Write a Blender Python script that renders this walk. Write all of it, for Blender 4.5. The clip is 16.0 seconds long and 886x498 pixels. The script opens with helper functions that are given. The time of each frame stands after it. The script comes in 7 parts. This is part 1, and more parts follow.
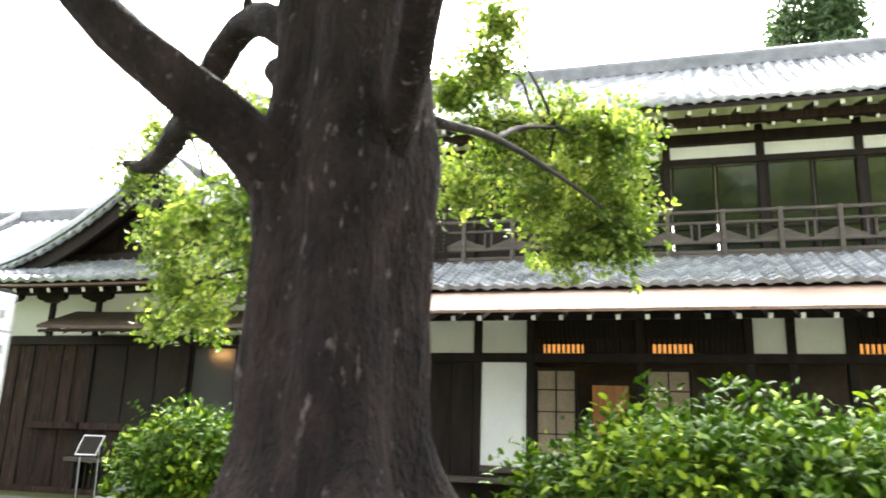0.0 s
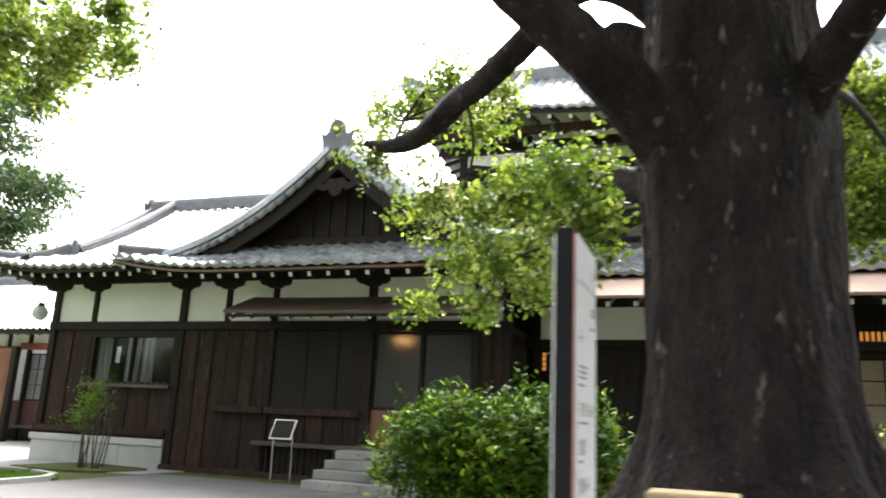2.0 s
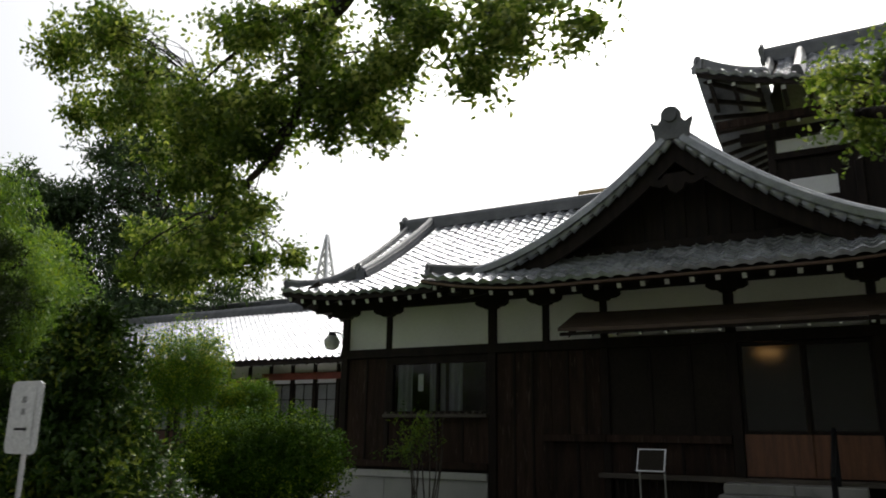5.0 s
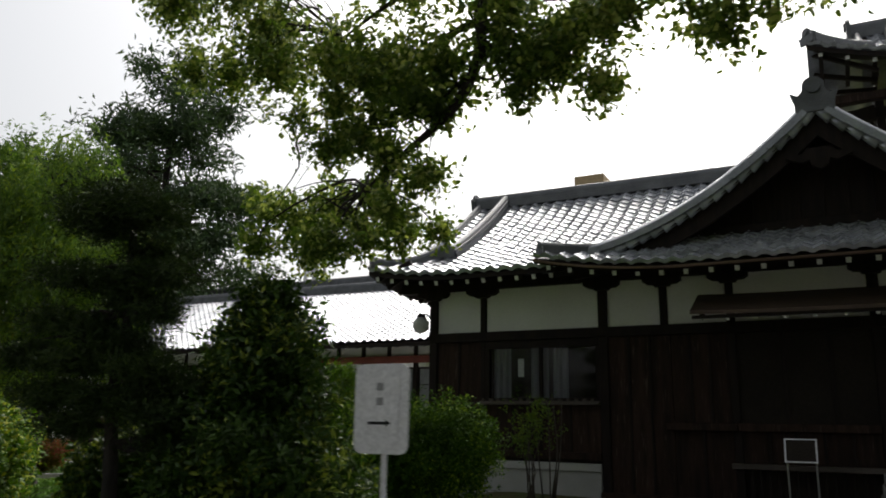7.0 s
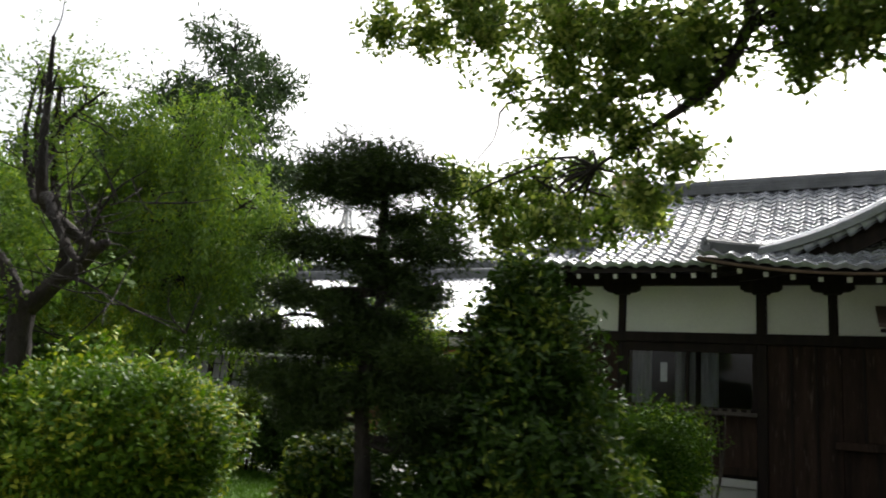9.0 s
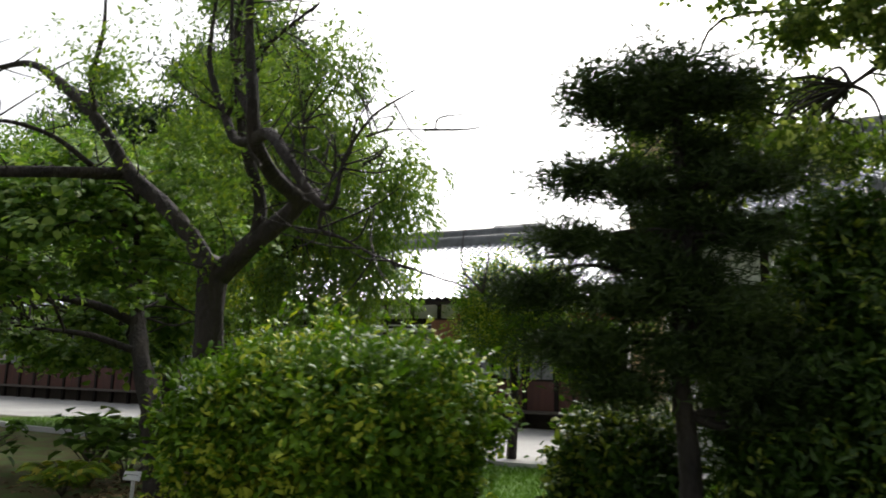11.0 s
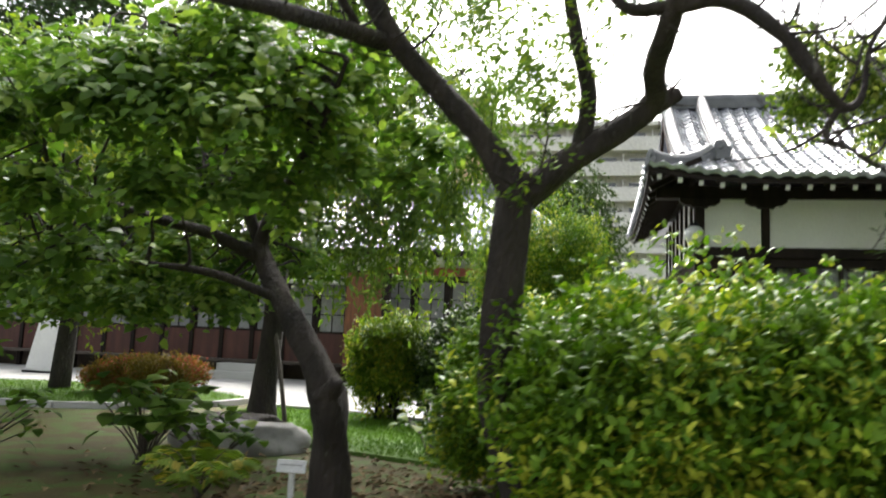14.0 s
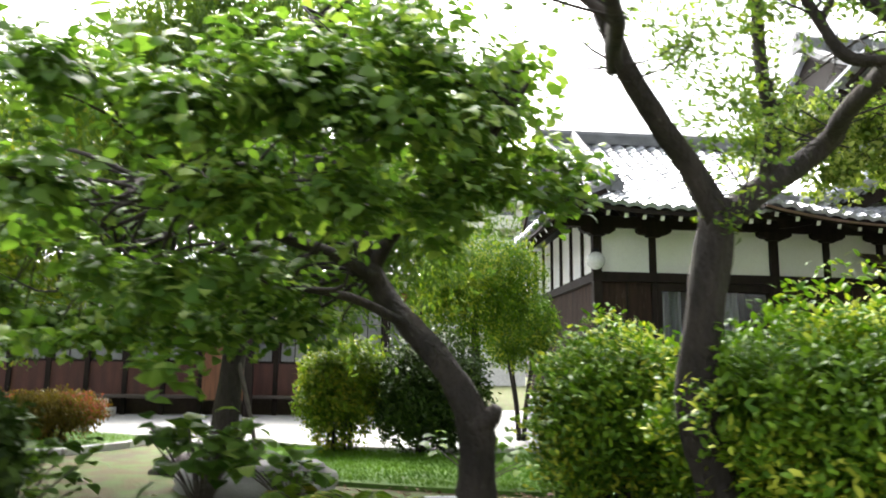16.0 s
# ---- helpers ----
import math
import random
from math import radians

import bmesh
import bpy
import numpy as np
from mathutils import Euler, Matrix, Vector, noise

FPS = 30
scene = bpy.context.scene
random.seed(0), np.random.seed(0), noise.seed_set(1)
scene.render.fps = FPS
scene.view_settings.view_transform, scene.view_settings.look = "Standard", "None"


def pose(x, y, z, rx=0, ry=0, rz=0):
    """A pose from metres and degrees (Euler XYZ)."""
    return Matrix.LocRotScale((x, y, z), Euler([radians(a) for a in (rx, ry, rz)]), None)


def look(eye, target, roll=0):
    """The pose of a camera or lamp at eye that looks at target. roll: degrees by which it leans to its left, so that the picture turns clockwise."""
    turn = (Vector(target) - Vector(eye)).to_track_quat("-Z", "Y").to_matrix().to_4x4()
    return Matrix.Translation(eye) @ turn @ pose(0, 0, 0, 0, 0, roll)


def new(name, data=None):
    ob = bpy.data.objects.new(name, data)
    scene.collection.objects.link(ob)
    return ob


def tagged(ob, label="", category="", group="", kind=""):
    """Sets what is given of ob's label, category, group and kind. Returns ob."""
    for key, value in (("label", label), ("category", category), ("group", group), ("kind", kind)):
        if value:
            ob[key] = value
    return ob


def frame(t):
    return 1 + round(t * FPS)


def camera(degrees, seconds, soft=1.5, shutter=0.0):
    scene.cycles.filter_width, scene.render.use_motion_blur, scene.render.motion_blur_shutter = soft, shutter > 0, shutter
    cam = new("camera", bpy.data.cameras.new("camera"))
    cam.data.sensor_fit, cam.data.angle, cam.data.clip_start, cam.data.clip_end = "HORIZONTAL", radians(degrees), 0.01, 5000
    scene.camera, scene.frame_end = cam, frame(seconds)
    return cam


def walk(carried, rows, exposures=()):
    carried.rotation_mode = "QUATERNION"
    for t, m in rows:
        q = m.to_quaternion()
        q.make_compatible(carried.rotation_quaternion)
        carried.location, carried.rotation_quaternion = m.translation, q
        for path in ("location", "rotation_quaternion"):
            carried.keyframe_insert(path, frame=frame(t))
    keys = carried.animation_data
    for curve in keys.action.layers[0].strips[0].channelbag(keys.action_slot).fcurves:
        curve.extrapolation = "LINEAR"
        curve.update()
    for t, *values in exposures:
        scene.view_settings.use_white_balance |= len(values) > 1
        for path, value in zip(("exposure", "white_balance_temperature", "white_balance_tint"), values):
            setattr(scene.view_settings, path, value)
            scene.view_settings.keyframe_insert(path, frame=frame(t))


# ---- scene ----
cam = camera(60.5, 16.0, soft=1.8, shutter=0.5)
PATH = [
    (0, (0.698, 1.251, 1.3), (0.167, 3.119, 1.778), 1.9),
    (0.5, (0.118, 1.083, 1.24), (-0.444, 2.941, 1.722), 3.1),
    (1, (-0.492, 0.951, 1.199), (-1.089, 2.801, 1.668), 3.0),
    (1.5, (-1.09, 0.896, 1.17), (-1.775, 2.711, 1.655), 4.7),
    (2, (-1.699, 0.849, 1.136), (-2.377, 2.675, 1.588), 2.7),
    (2.5, (-2.367, 0.797, 1.149), (-3.136, 2.588, 1.598), 2.6),
    (3, (-3.117, 0.816, 1.186), (-3.972, 2.573, 1.614), 0.6),
    (3.5, (-3.849, 0.806, 1.215), (-4.803, 2.515, 1.626), 0.9),
    (4, (-4.582, 0.757, 1.234), (-5.527, 2.471, 1.643), 1.5),
    (4.5, (-5.372, 0.718, 1.266), (-6.287, 2.447, 1.685), -2.0),
    (5, (-6.061, 0.602, 1.272), (-7.008, 2.297, 1.749), 0.8),
    (7.5, (-9.35, 0.155, 1.307), (-10.208, 1.909, 1.74), 1.4),
    (8, (-9.982, 0.086, 1.322), (-10.767, 1.876, 1.747), 3.4),
    (8.5, (-10.634, 0.011, 1.309), (-11.486, 1.777, 1.7), 1.5),
    (9, (-11.294, -0.035, 1.329), (-12.213, 1.692, 1.744), 4.5),
    (9.5, (-11.931, -0.025, 1.343), (-12.875, 1.707, 1.671), 1.2),
    (12, (-15.043, 0.088, 1.138), (-15.877, 1.86, 1.539), 4.9),
    (12.5, (-15.694, 0.038, 1.152), (-16.455, 1.834, 1.592), 6.4),
    (13, (-16.393, 0.048, 1.14), (-17.084, 1.875, 1.571), 5.2),
    (13.5, (-17.076, 0.119, 1.1), (-17.566, 2.02, 1.482), 6.7),
    (14, (-17.784, 0.211, 1.106), (-18.184, 2.154, 1.359), 2.5),
    (14.5, (-18.424, 0.232, 1.105), (-18.652, 2.21, 1.295), 3.4),
    (15, (-19.073, 0.289, 1.065), (-19.2, 2.275, 1.269), 2.6),
    (15.5, (-19.661, 0.245, 1.08), (-19.565, 2.226, 1.336), 2.6),
    (16, (-20.387, 0.191, 1.052), (-20.19, 2.154, 1.381), 0.7),
]
EXPOSURES = [(0, 3.5), (1.2, 3.4), (2.0, 2.7), (2.5, 2.3), (3.5, 1.5), (4.2, 0.8), (5, 0.28), (7.5, 0.0), (8.3, 0.15), (9, 0.75), (9.6, 1.05), (12.2, 0.45), (13.2, 0.9), (14, 1.7), (16, 2.15)]
walk(cam, [(t, look(eye, target, roll)) for t, eye, target, roll in PATH], EXPOSURES)

# ---- sky and sun: a bright overcast day ----
world = bpy.data.worlds.new("overcast_sky")
scene.world = world
world.use_nodes = True
wn, wl = world.node_tree.nodes, world.node_tree.links
sky = wn.new("ShaderNodeTexSky")
sky.sky_type, sky.sun_disc = "NISHITA", False
sky.sun_elevation, sky.sun_rotation = radians(50), radians(-10)
sky.dust_density, sky.air_density = 6.0, 1.2
grey = wn.new("ShaderNodeHueSaturation")
grey.inputs["Saturation"].default_value = 0.22
wl.new(sky.outputs[0], grey.inputs["Color"])
wl.new(grey.outputs[0], wn["Background"].inputs["Color"])
wn["Background"].inputs["Strength"].default_value = 0.15
sun = new("sun", bpy.data.lights.new("sun", "SUN"))
sun.data.energy, sun.data.angle, sun.data.color = 1.5, radians(40), (1.0, 0.96, 0.88)
sun.matrix_world = look((-3.3, 19, 23), (0, 0, 0))


# ---- materials ----
def nodes_of(m):
    m.use_nodes = True
    return m.node_tree.nodes, m.node_tree.links


def mixed(n, l, fac, a, b, mode="MIX"):
    x = n.new("ShaderNodeMix")
    x.data_type, x.blend_type = "RGBA", mode
    for sock, v in ((x.inputs["Factor"], fac), (x.inputs["A"], a), (x.inputs["B"], b)):
        if isinstance(v, bpy.types.NodeSocket):
            l.new(v, sock)
        elif isinstance(v, (int, float)):
            sock.default_value = v
        else:
            sock.default_value = (*v, 1)
    return x.outputs["Result"]


def noise_tex(n, l, coord, scale, detail=4.0, stretch=None):
    if stretch:
        mp = n.new("ShaderNodeMapping")
        mp.inputs["Scale"].default_value = stretch
        l.new(coord, mp.inputs["Vector"])
        coord = mp.outputs[0]
    t = n.new("ShaderNodeTexNoise")
    t.inputs["Scale"].default_value, t.inputs["Detail"].default_value = scale, detail
    l.new(coord, t.inputs["Vector"])
    return t.outputs["Fac"]


def ramped(n, l, fac, lo, hi, p0=0.3, p1=0.7):
    r = n.new("ShaderNodeValToRGB")
    r.color_ramp.elements[0].position, r.color_ramp.elements[1].position = p0, p1
    r.color_ramp.elements[0].color, r.color_ramp.elements[1].color = (*lo, 1), (*hi, 1)
    l.new(fac, r.inputs[0])
    return r.outputs[0]


def surface(name, dark, light, rough=0.7, metal=0.0, coarse=1.2, fine=40.0, bump=0.25, stretch=None, worn=None, worn_at=0.62,
            pieces=0.0, world_space=True, spec=0.5, depth=0.01, speckle=0.28):
    """A weathered surface: two colours mixed by coarse stains, fine grain and relief, and worn patches."""
    m = bpy.data.materials.new(name)
    n, l = nodes_of(m)
    b = n["Principled BSDF"]
    if world_space:
        co = n.new("ShaderNodeNewGeometry").outputs["Position"]
    else:
        co = n.new("ShaderNodeTexCoord").outputs["Object"]
    big = noise_tex(n, l, co, coarse, 5.0, stretch)
    small = noise_tex(n, l, co, fine, 6.0, stretch)
    col = ramped(n, l, big, dark, light)
    grain = ramped(n, l, small, (1 - speckle,) * 3, (1 + 0.43 * speckle,) * 3, 0.25, 0.75)
    col = mixed(n, l, 1.0, col, grain, "MULTIPLY")
    if worn:
        w = noise_tex(n, l, co, coarse * 3.3, 8.0, stretch)
        mask = ramped(n, l, w, (0, 0, 0), (1, 1, 1), worn_at, worn_at + 0.12)
        col = mixed(n, l, mask, col, worn)
    if pieces:
        rnd = n.new("ShaderNodeObjectInfo").outputs["Random"]
        isl = n.new("ShaderNodeNewGeometry").outputs["Random Per Island"]
        add = n.new("ShaderNodeMath")
        add.operation = "ADD"
        l.new(rnd, add.inputs[0])
        l.new(isl, add.inputs[1])
        fr = n.new("ShaderNodeMath")
        fr.operation = "FRACT"
        l.new(add.outputs[0], fr.inputs[0])
        tint = ramped(n, l, fr.outputs[0], (1 - pieces,) * 3, (1 + pieces * 0.6,) * 3, 0.0, 1.0)
        col = mixed(n, l, 1.0, col, tint, "MULTIPLY")
    l.new(col, b.inputs["Base Color"])
    rr = n.new("ShaderNodeMapRange")
    rr.inputs["To Min"].default_value, rr.inputs["To Max"].default_value = max(0.02, rough - 0.12), min(1.0, rough + 0.12)
    l.new(big, rr.inputs["Value"])
    l.new(rr.outputs[0], b.inputs["Roughness"])
    b.inputs["Metallic"].default_value = metal
    b.inputs["Specular IOR Level"].default_value = spec
    if bump:
        bp = n.new("ShaderNodeBump")
        bp.inputs["Strength"].default_value, bp.inputs["Distance"].default_value = bump, depth
        l.new(small, bp.inputs["Height"])
        l.new(bp.outputs[0], b.inputs["Normal"])
    return m


def foliage(name, dark, light, young=None, young_from=0.78, through_light=0.35, rough=0.45, patch=1.3, gloss=0.2):
    """Leaves: each its own tint, patches of older and younger growth, some light shining through."""
    m = bpy.data.materials.new(name)
    n, l = nodes_of(m)
    b, out = n["Principled BSDF"], n["Material Output"]
    g = n.new("ShaderNodeNewGeometry")
    col = ramped(n, l, g.outputs["Random Per Island"], dark, light, 0.0, 1.0)
    big = noise_tex(n, l, g.outputs["Position"], patch, 3.0)
    col = mixed(n, l, 1.0, col, ramped(n, l, big, (0.6, 0.66, 0.6), (1.25, 1.2, 1.1), 0.3, 0.7), "MULTIPLY")
    if young:
        add = n.new("ShaderNodeMath")
        add.operation = "MULTIPLY_ADD"
        add.inputs[1].default_value, add.inputs[2].default_value = 0.55, 0.0
        l.new(g.outputs["Random Per Island"], add.inputs[0])
        s = n.new("ShaderNodeMath")
        s.operation = "ADD"
        l.new(add.outputs[0], s.inputs[0])
        l.new(big, s.inputs[1])
        mask = ramped(n, l, s.outputs[0], (0, 0, 0), (1, 1, 1), young_from, young_from + 0.15)
        col = mixed(n, l, mask, col, young)
    l.new(col, b.inputs["Base Color"])
    b.inputs["Roughness"].default_value = rough
    b.inputs["Specular IOR Level"].default_value = gloss
    tr = n.new("ShaderNodeBsdfTranslucent")
    l.new(mixed(n, l, 1.0, col, (1.15, 1.25, 0.55), "MULTIPLY"), tr.inputs["Color"])
    mx = n.new("ShaderNodeMixShader")
    mx.inputs[0].default_value = through_light
    l.new(b.outputs[0], mx.inputs[1])
    l.new(tr.outputs[0], mx.inputs[2])
    l.new(mx.outputs[0], out.inputs["Surface"])
    return m


def glowing(name, colour, strength):
    m = bpy.data.materials.new(name)
    n, l = nodes_of(m)
    b = n["Principled BSDF"]
    b.inputs["Base Color"].default_value = (*colour, 1)
    b.inputs["Emission Color"].default_value = (*colour, 1)
    b.inputs["Emission Strength"].default_value = strength
    return m


def pane_glass(name, tint=(0.85, 0.9, 0.9), rough=0.02, gloss=0.5):
    m = bpy.data.materials.new(name)
    n, l = nodes_of(m)
    b = n["Principled BSDF"]
    b.inputs["Base Color"].default_value = (*tint, 1)
    b.inputs["Transmission Weight"].default_value = 1.0
    b.inputs["Roughness"].default_value = rough
    b.inputs["IOR"].default_value = 1.45
    b.inputs["Specular IOR Level"].default_value = gloss
    return m


WOOD_DARK = surface("dark_stained_timber", (0.009, 0.006, 0.005), (0.024, 0.016, 0.013), 0.62, coarse=1.5, fine=22, stretch=(6, 6, 0.8), bump=0.3, spec=0.18)
WOOD_BOARD = surface("weathered_brown_boards", (0.018, 0.011, 0.008), (0.054, 0.032, 0.024), 0.8, coarse=1.4, fine=18, stretch=(7, 7, 0.7),
                     bump=0.4, worn=(0.085, 0.06, 0.049), worn_at=0.6, pieces=0.3, spec=0.18)
WOOD_WARM = surface("orange_brown_door_wood", (0.1, 0.036, 0.016), (0.2, 0.08, 0.034), 0.5, coarse=2, fine=25, stretch=(7, 7, 0.8), bump=0.2)
# Brighter copy of the door wood: the room's lamplight is in its colour.
WOOD_LAMPLIT = surface("lamplit_amber_wood", (0.22, 0.075, 0.012), (0.34, 0.125, 0.022), 0.45, coarse=2, fine=25, stretch=(7, 7, 0.8), bump=0.1)
WOOD_RAIL = surface("grey_brown_balcony_wood", (0.05, 0.039, 0.032), (0.11, 0.09, 0.075), 0.72, coarse=2, fine=25, stretch=(1, 6, 6), bump=0.35)
PLASTER = surface("white_lime_plaster", (0.79, 0.79, 0.775), (0.87, 0.87, 0.86), 0.85, coarse=0.9, fine=30, bump=0.04, worn=(0.7, 0.7, 0.68), worn_at=0.68, speckle=0.06)
WHITE_TIP = surface("white_painted_end", (0.7, 0.7, 0.68), (0.85, 0.85, 0.83), 0.6, fine=60, bump=0.05)
TILE = surface("smoked_grey_roof_tile", (0.3, 0.315, 0.35), (0.52, 0.54, 0.58), 0.2, metal=0.3, coarse=2.2, fine=55, bump=0.15, pieces=0.22,
               worn=(0.12, 0.125, 0.12), worn_at=0.66, spec=0.6)
RIDGE = surface("grey_ridge_tile", (0.085, 0.09, 0.095), (0.165, 0.17, 0.18), 0.45, metal=0.08, coarse=2.5, fine=50, bump=0.25, spec=0.55)
COPPER = surface("brown_weathered_copper_sheet", (0.2, 0.125, 0.095), (0.31, 0.21, 0.17), 0.45, metal=0.35, coarse=0.8, fine=35, bump=0.1,
                 worn=(0.25, 0.12, 0.08), worn_at=0.68)
SHINGLE = surface("brown_bark_awning", (0.07, 0.045, 0.033), (0.15, 0.1, 0.075), 0.7, coarse=2, fine=30, stretch=(1, 5, 5), bump=0.4)
STONE = surface("pale_granite", (0.4, 0.4, 0.385), (0.56, 0.555, 0.54), 0.8, coarse=1.2, fine=90, bump=0.25, pieces=0.12, worn=(0.32, 0.31, 0.28), worn_at=0.64)
STEP_STONE = surface("grey_granite_step", (0.2, 0.195, 0.185), (0.34, 0.33, 0.315), 0.82, coarse=1.6, fine=90, bump=0.25, pieces=0.15, worn=(0.15, 0.145, 0.13), worn_at=0.62)
BARK = surface("rough_camphor_bark", (0.007, 0.005, 0.005), (0.04, 0.028, 0.026), 0.9, coarse=2.6, fine=18, stretch=(1.6, 1.6, 0.6), bump=1.0, depth=0.12,
               worn=(0.16, 0.13, 0.125), worn_at=0.63, spec=0.2)
YELLOW_WOOD = surface("pale_yellow_wood", (0.34, 0.26, 0.12), (0.48, 0.38, 0.2), 0.6, coarse=2, fine=30, stretch=(1, 6, 6), bump=0.15)
BARK_DARK = surface("dark_grey_bark", (0.012, 0.009, 0.008), (0.048, 0.038, 0.032), 0.9, coarse=4.0, fine=22, stretch=(1.5, 1.5, 0.6), bump=1.0, depth=0.04,
                    worn=(0.13, 0.12, 0.108), worn_at=0.66)
TWIG_PALE = surface("pale_bare_twig", (0.18, 0.15, 0.13), (0.3, 0.27, 0.24), 0.8, bump=0.3)
ASPHALT = surface("grey_asphalt", (0.085, 0.08, 0.079), (0.15, 0.143, 0.138), 0.8, coarse=0.5, fine=120, bump=0.35, worn=(0.19, 0.18, 0.17), worn_at=0.62)
PAVING = surface("pale_grey_paving", (0.3, 0.295, 0.28), (0.42, 0.415, 0.4), 0.85, coarse=0.5, fine=80, bump=0.25, worn=(0.24, 0.23, 0.21), worn_at=0.62)
SOIL = surface("brown_garden_soil", (0.05, 0.038, 0.007), (0.1, 0.08, 0.016), 0.95, coarse=0.9, fine=30, bump=0.7, depth=0.03, worn=(0.062, 0.1, 0.011), worn_at=0.45)
LAWN = surface("mown_lawn", (0.055, 0.12, 0.012), (0.1, 0.2, 0.022), 0.9, coarse=0.8, fine=70, bump=0.6, depth=0.03, worn=(0.12, 0.14, 0.05), worn_at=0.62)
# Far-house panes: tree shade and the dark room behind are put into this grey.
SHADED_PAPER = surface("shaded_shoji_paper", (0.17, 0.175, 0.185), (0.27, 0.28, 0.29), 0.7, coarse=1.5, fine=40, bump=0.04)
# Opaque dark brown; the dimness behind the entrance glass is in this colour.
DIM_PANEL = surface("dark_dim_panel", (0.02, 0.016, 0.013), (0.034, 0.028, 0.023), 0.7, coarse=0.8, fine=30, bump=0.02, spec=0.1)
CURTAIN = surface("grey_white_curtain", (0.45, 0.47, 0.48), (0.62, 0.64, 0.65), 0.9, coarse=2, fine=30, stretch=(9, 9, 0.4), bump=0.2)
RED_BEAM = surface("faded_red_lintel", (0.2, 0.045, 0.035), (0.33, 0.085, 0.065), 0.6, coarse=1.5, fine=30, bump=0.15)
RED_WALL = surface("dull_red_brown_boarding", (0.06, 0.022, 0.017), (0.11, 0.042, 0.032), 0.7, coarse=1.2, fine=24, stretch=(7, 7, 0.8), bump=0.3, pieces=0.2)
SIGN_WHITE = surface("white_sign_panel", (0.66, 0.66, 0.66), (0.78, 0.78, 0.78), 0.35, coarse=1.2, fine=60, bump=0.03)
SIGN_BLACK = surface("black_powder_coat", (0.008, 0.008, 0.009), (0.016, 0.016, 0.017), 0.7, fine=90, bump=0.05, spec=0.15)
SIGN_RED = surface("red_sign_strip", (0.35, 0.02, 0.03), (0.45, 0.035, 0.045), 0.4, fine=60, bump=0.03)
INK = surface("grey_print", (0.2, 0.2, 0.2), (0.3, 0.3, 0.3), 0.6, fine=60, bump=0.0)
STEEL = surface("brushed_steel", (0.5, 0.5, 0.5), (0.65, 0.65, 0.65), 0.35, metal=0.9, fine=60, bump=0.05)
CONCRETE = surface("white_rendered_concrete", (0.6, 0.59, 0.57), (0.74, 0.73, 0.71), 0.85, coarse=0.2, fine=4, bump=0.05)
TAN_TILE = surface("tan_tiled_tower_wall", (0.45, 0.33, 0.2), (0.56, 0.42, 0.26), 0.75, coarse=0.3, fine=4, bump=0.05)
UPPER_GLASS = surface("old_window_glass", (0.008, 0.009, 0.01), (0.016, 0.017, 0.018), 0.02, coarse=0.6, fine=5, bump=0.0, spec=0.9)
DARK_PANE = surface("dark_window_pane", (0.03, 0.035, 0.04), (0.07, 0.08, 0.085), 0.12, fine=5, bump=0.0, spec=0.7)
# Dark brown that holds the shade inside rooms and under floors.
ROOM_SHADE = surface("interior_shade", (0.04, 0.03, 0.024), (0.08, 0.06, 0.045), 0.9, fine=10, bump=0.05)
GLASS = pane_glass("window_glass")
LAMP_WARM = glowing("warm_lamp_glow", (1.0, 0.42, 0.1), 0.08)
LAMP_BULB = glowing("warm_bulb", (1.0, 0.55, 0.2), 0.45)
PALE_BALL = surface("pale_lantern_glass", (0.55, 0.56, 0.56), (0.7, 0.71, 0.71), 0.25, fine=30, bump=0.02)
DOOR_GLASS = pane_glass("frosted_door_glass", (0.4, 0.39, 0.36), 0.55, 0.15)
LITTER = surface("dry_fallen_leaves", (0.11, 0.065, 0.03), (0.28, 0.19, 0.1), 0.85, fine=30, bump=0.1, pieces=0.4)
LEAF_CAMPHOR = foliage("camphor_leaf", (0.065, 0.115, 0.018), (0.2, 0.275, 0.055), young=(0.38, 0.42, 0.13), young_from=0.86, through_light=0.42)
LEAF_AZALEA = foliage("azalea_leaf", (0.022, 0.06, 0.004), (0.078, 0.15, 0.01), young=(0.23, 0.32, 0.025), young_from=0.97, through_light=0.14, rough=0.6, gloss=0.08)
LEAF_DARK = foliage("dark_evergreen_leaf", (0.022, 0.048, 0.01), (0.065, 0.11, 0.02), young=(0.15, 0.19, 0.03), young_from=1.0, through_light=0.22)
LEAF_CONE = foliage("camellia_leaf", (0.024, 0.058, 0.009), (0.075, 0.135, 0.02), young=(0.22, 0.27, 0.04), young_from=0.98, through_light=0.22, rough=0.38)
LEAF_FRONT = foliage("glossy_shrub_leaf", (0.05, 0.125, 0.008), (0.2, 0.33, 0.026), young=(0.42, 0.46, 0.05), young_from=0.92, through_light=0.25, rough=0.42, gloss=0.15)
LEAF_BROAD = foliage("broad_plum_leaf", (0.065, 0.14, 0.026), (0.19, 0.31, 0.06), young=(0.26, 0.36, 0.08), young_from=0.95, through_light=0.42)
LEAF_WEEP = foliage("hanging_pale_leaf", (0.08, 0.15, 0.03), (0.21, 0.31, 0.075), young=(0.22, 0.3, 0.03), young_from=0.95, through_light=0.4)
LEAF_YELLOW = foliage("yellow_green_leaf", (0.1, 0.16, 0.015), (0.2, 0.28, 0.03), young=(0.32, 0.32, 0.04), young_from=0.9, through_light=0.38)
LEAF_RED = foliage("bronze_azalea_leaf", (0.12, 0.08, 0.015), (0.22, 0.16, 0.03), young=(0.36, 0.08, 0.07), young_from=0.95, through_light=0.3)
NEEDLE = foliage("pine_needle", (0.022, 0.042, 0.012), (0.06, 0.095, 0.024), young=(0.12, 0.09, 0.035), young_from=1.0, through_light=0.15)
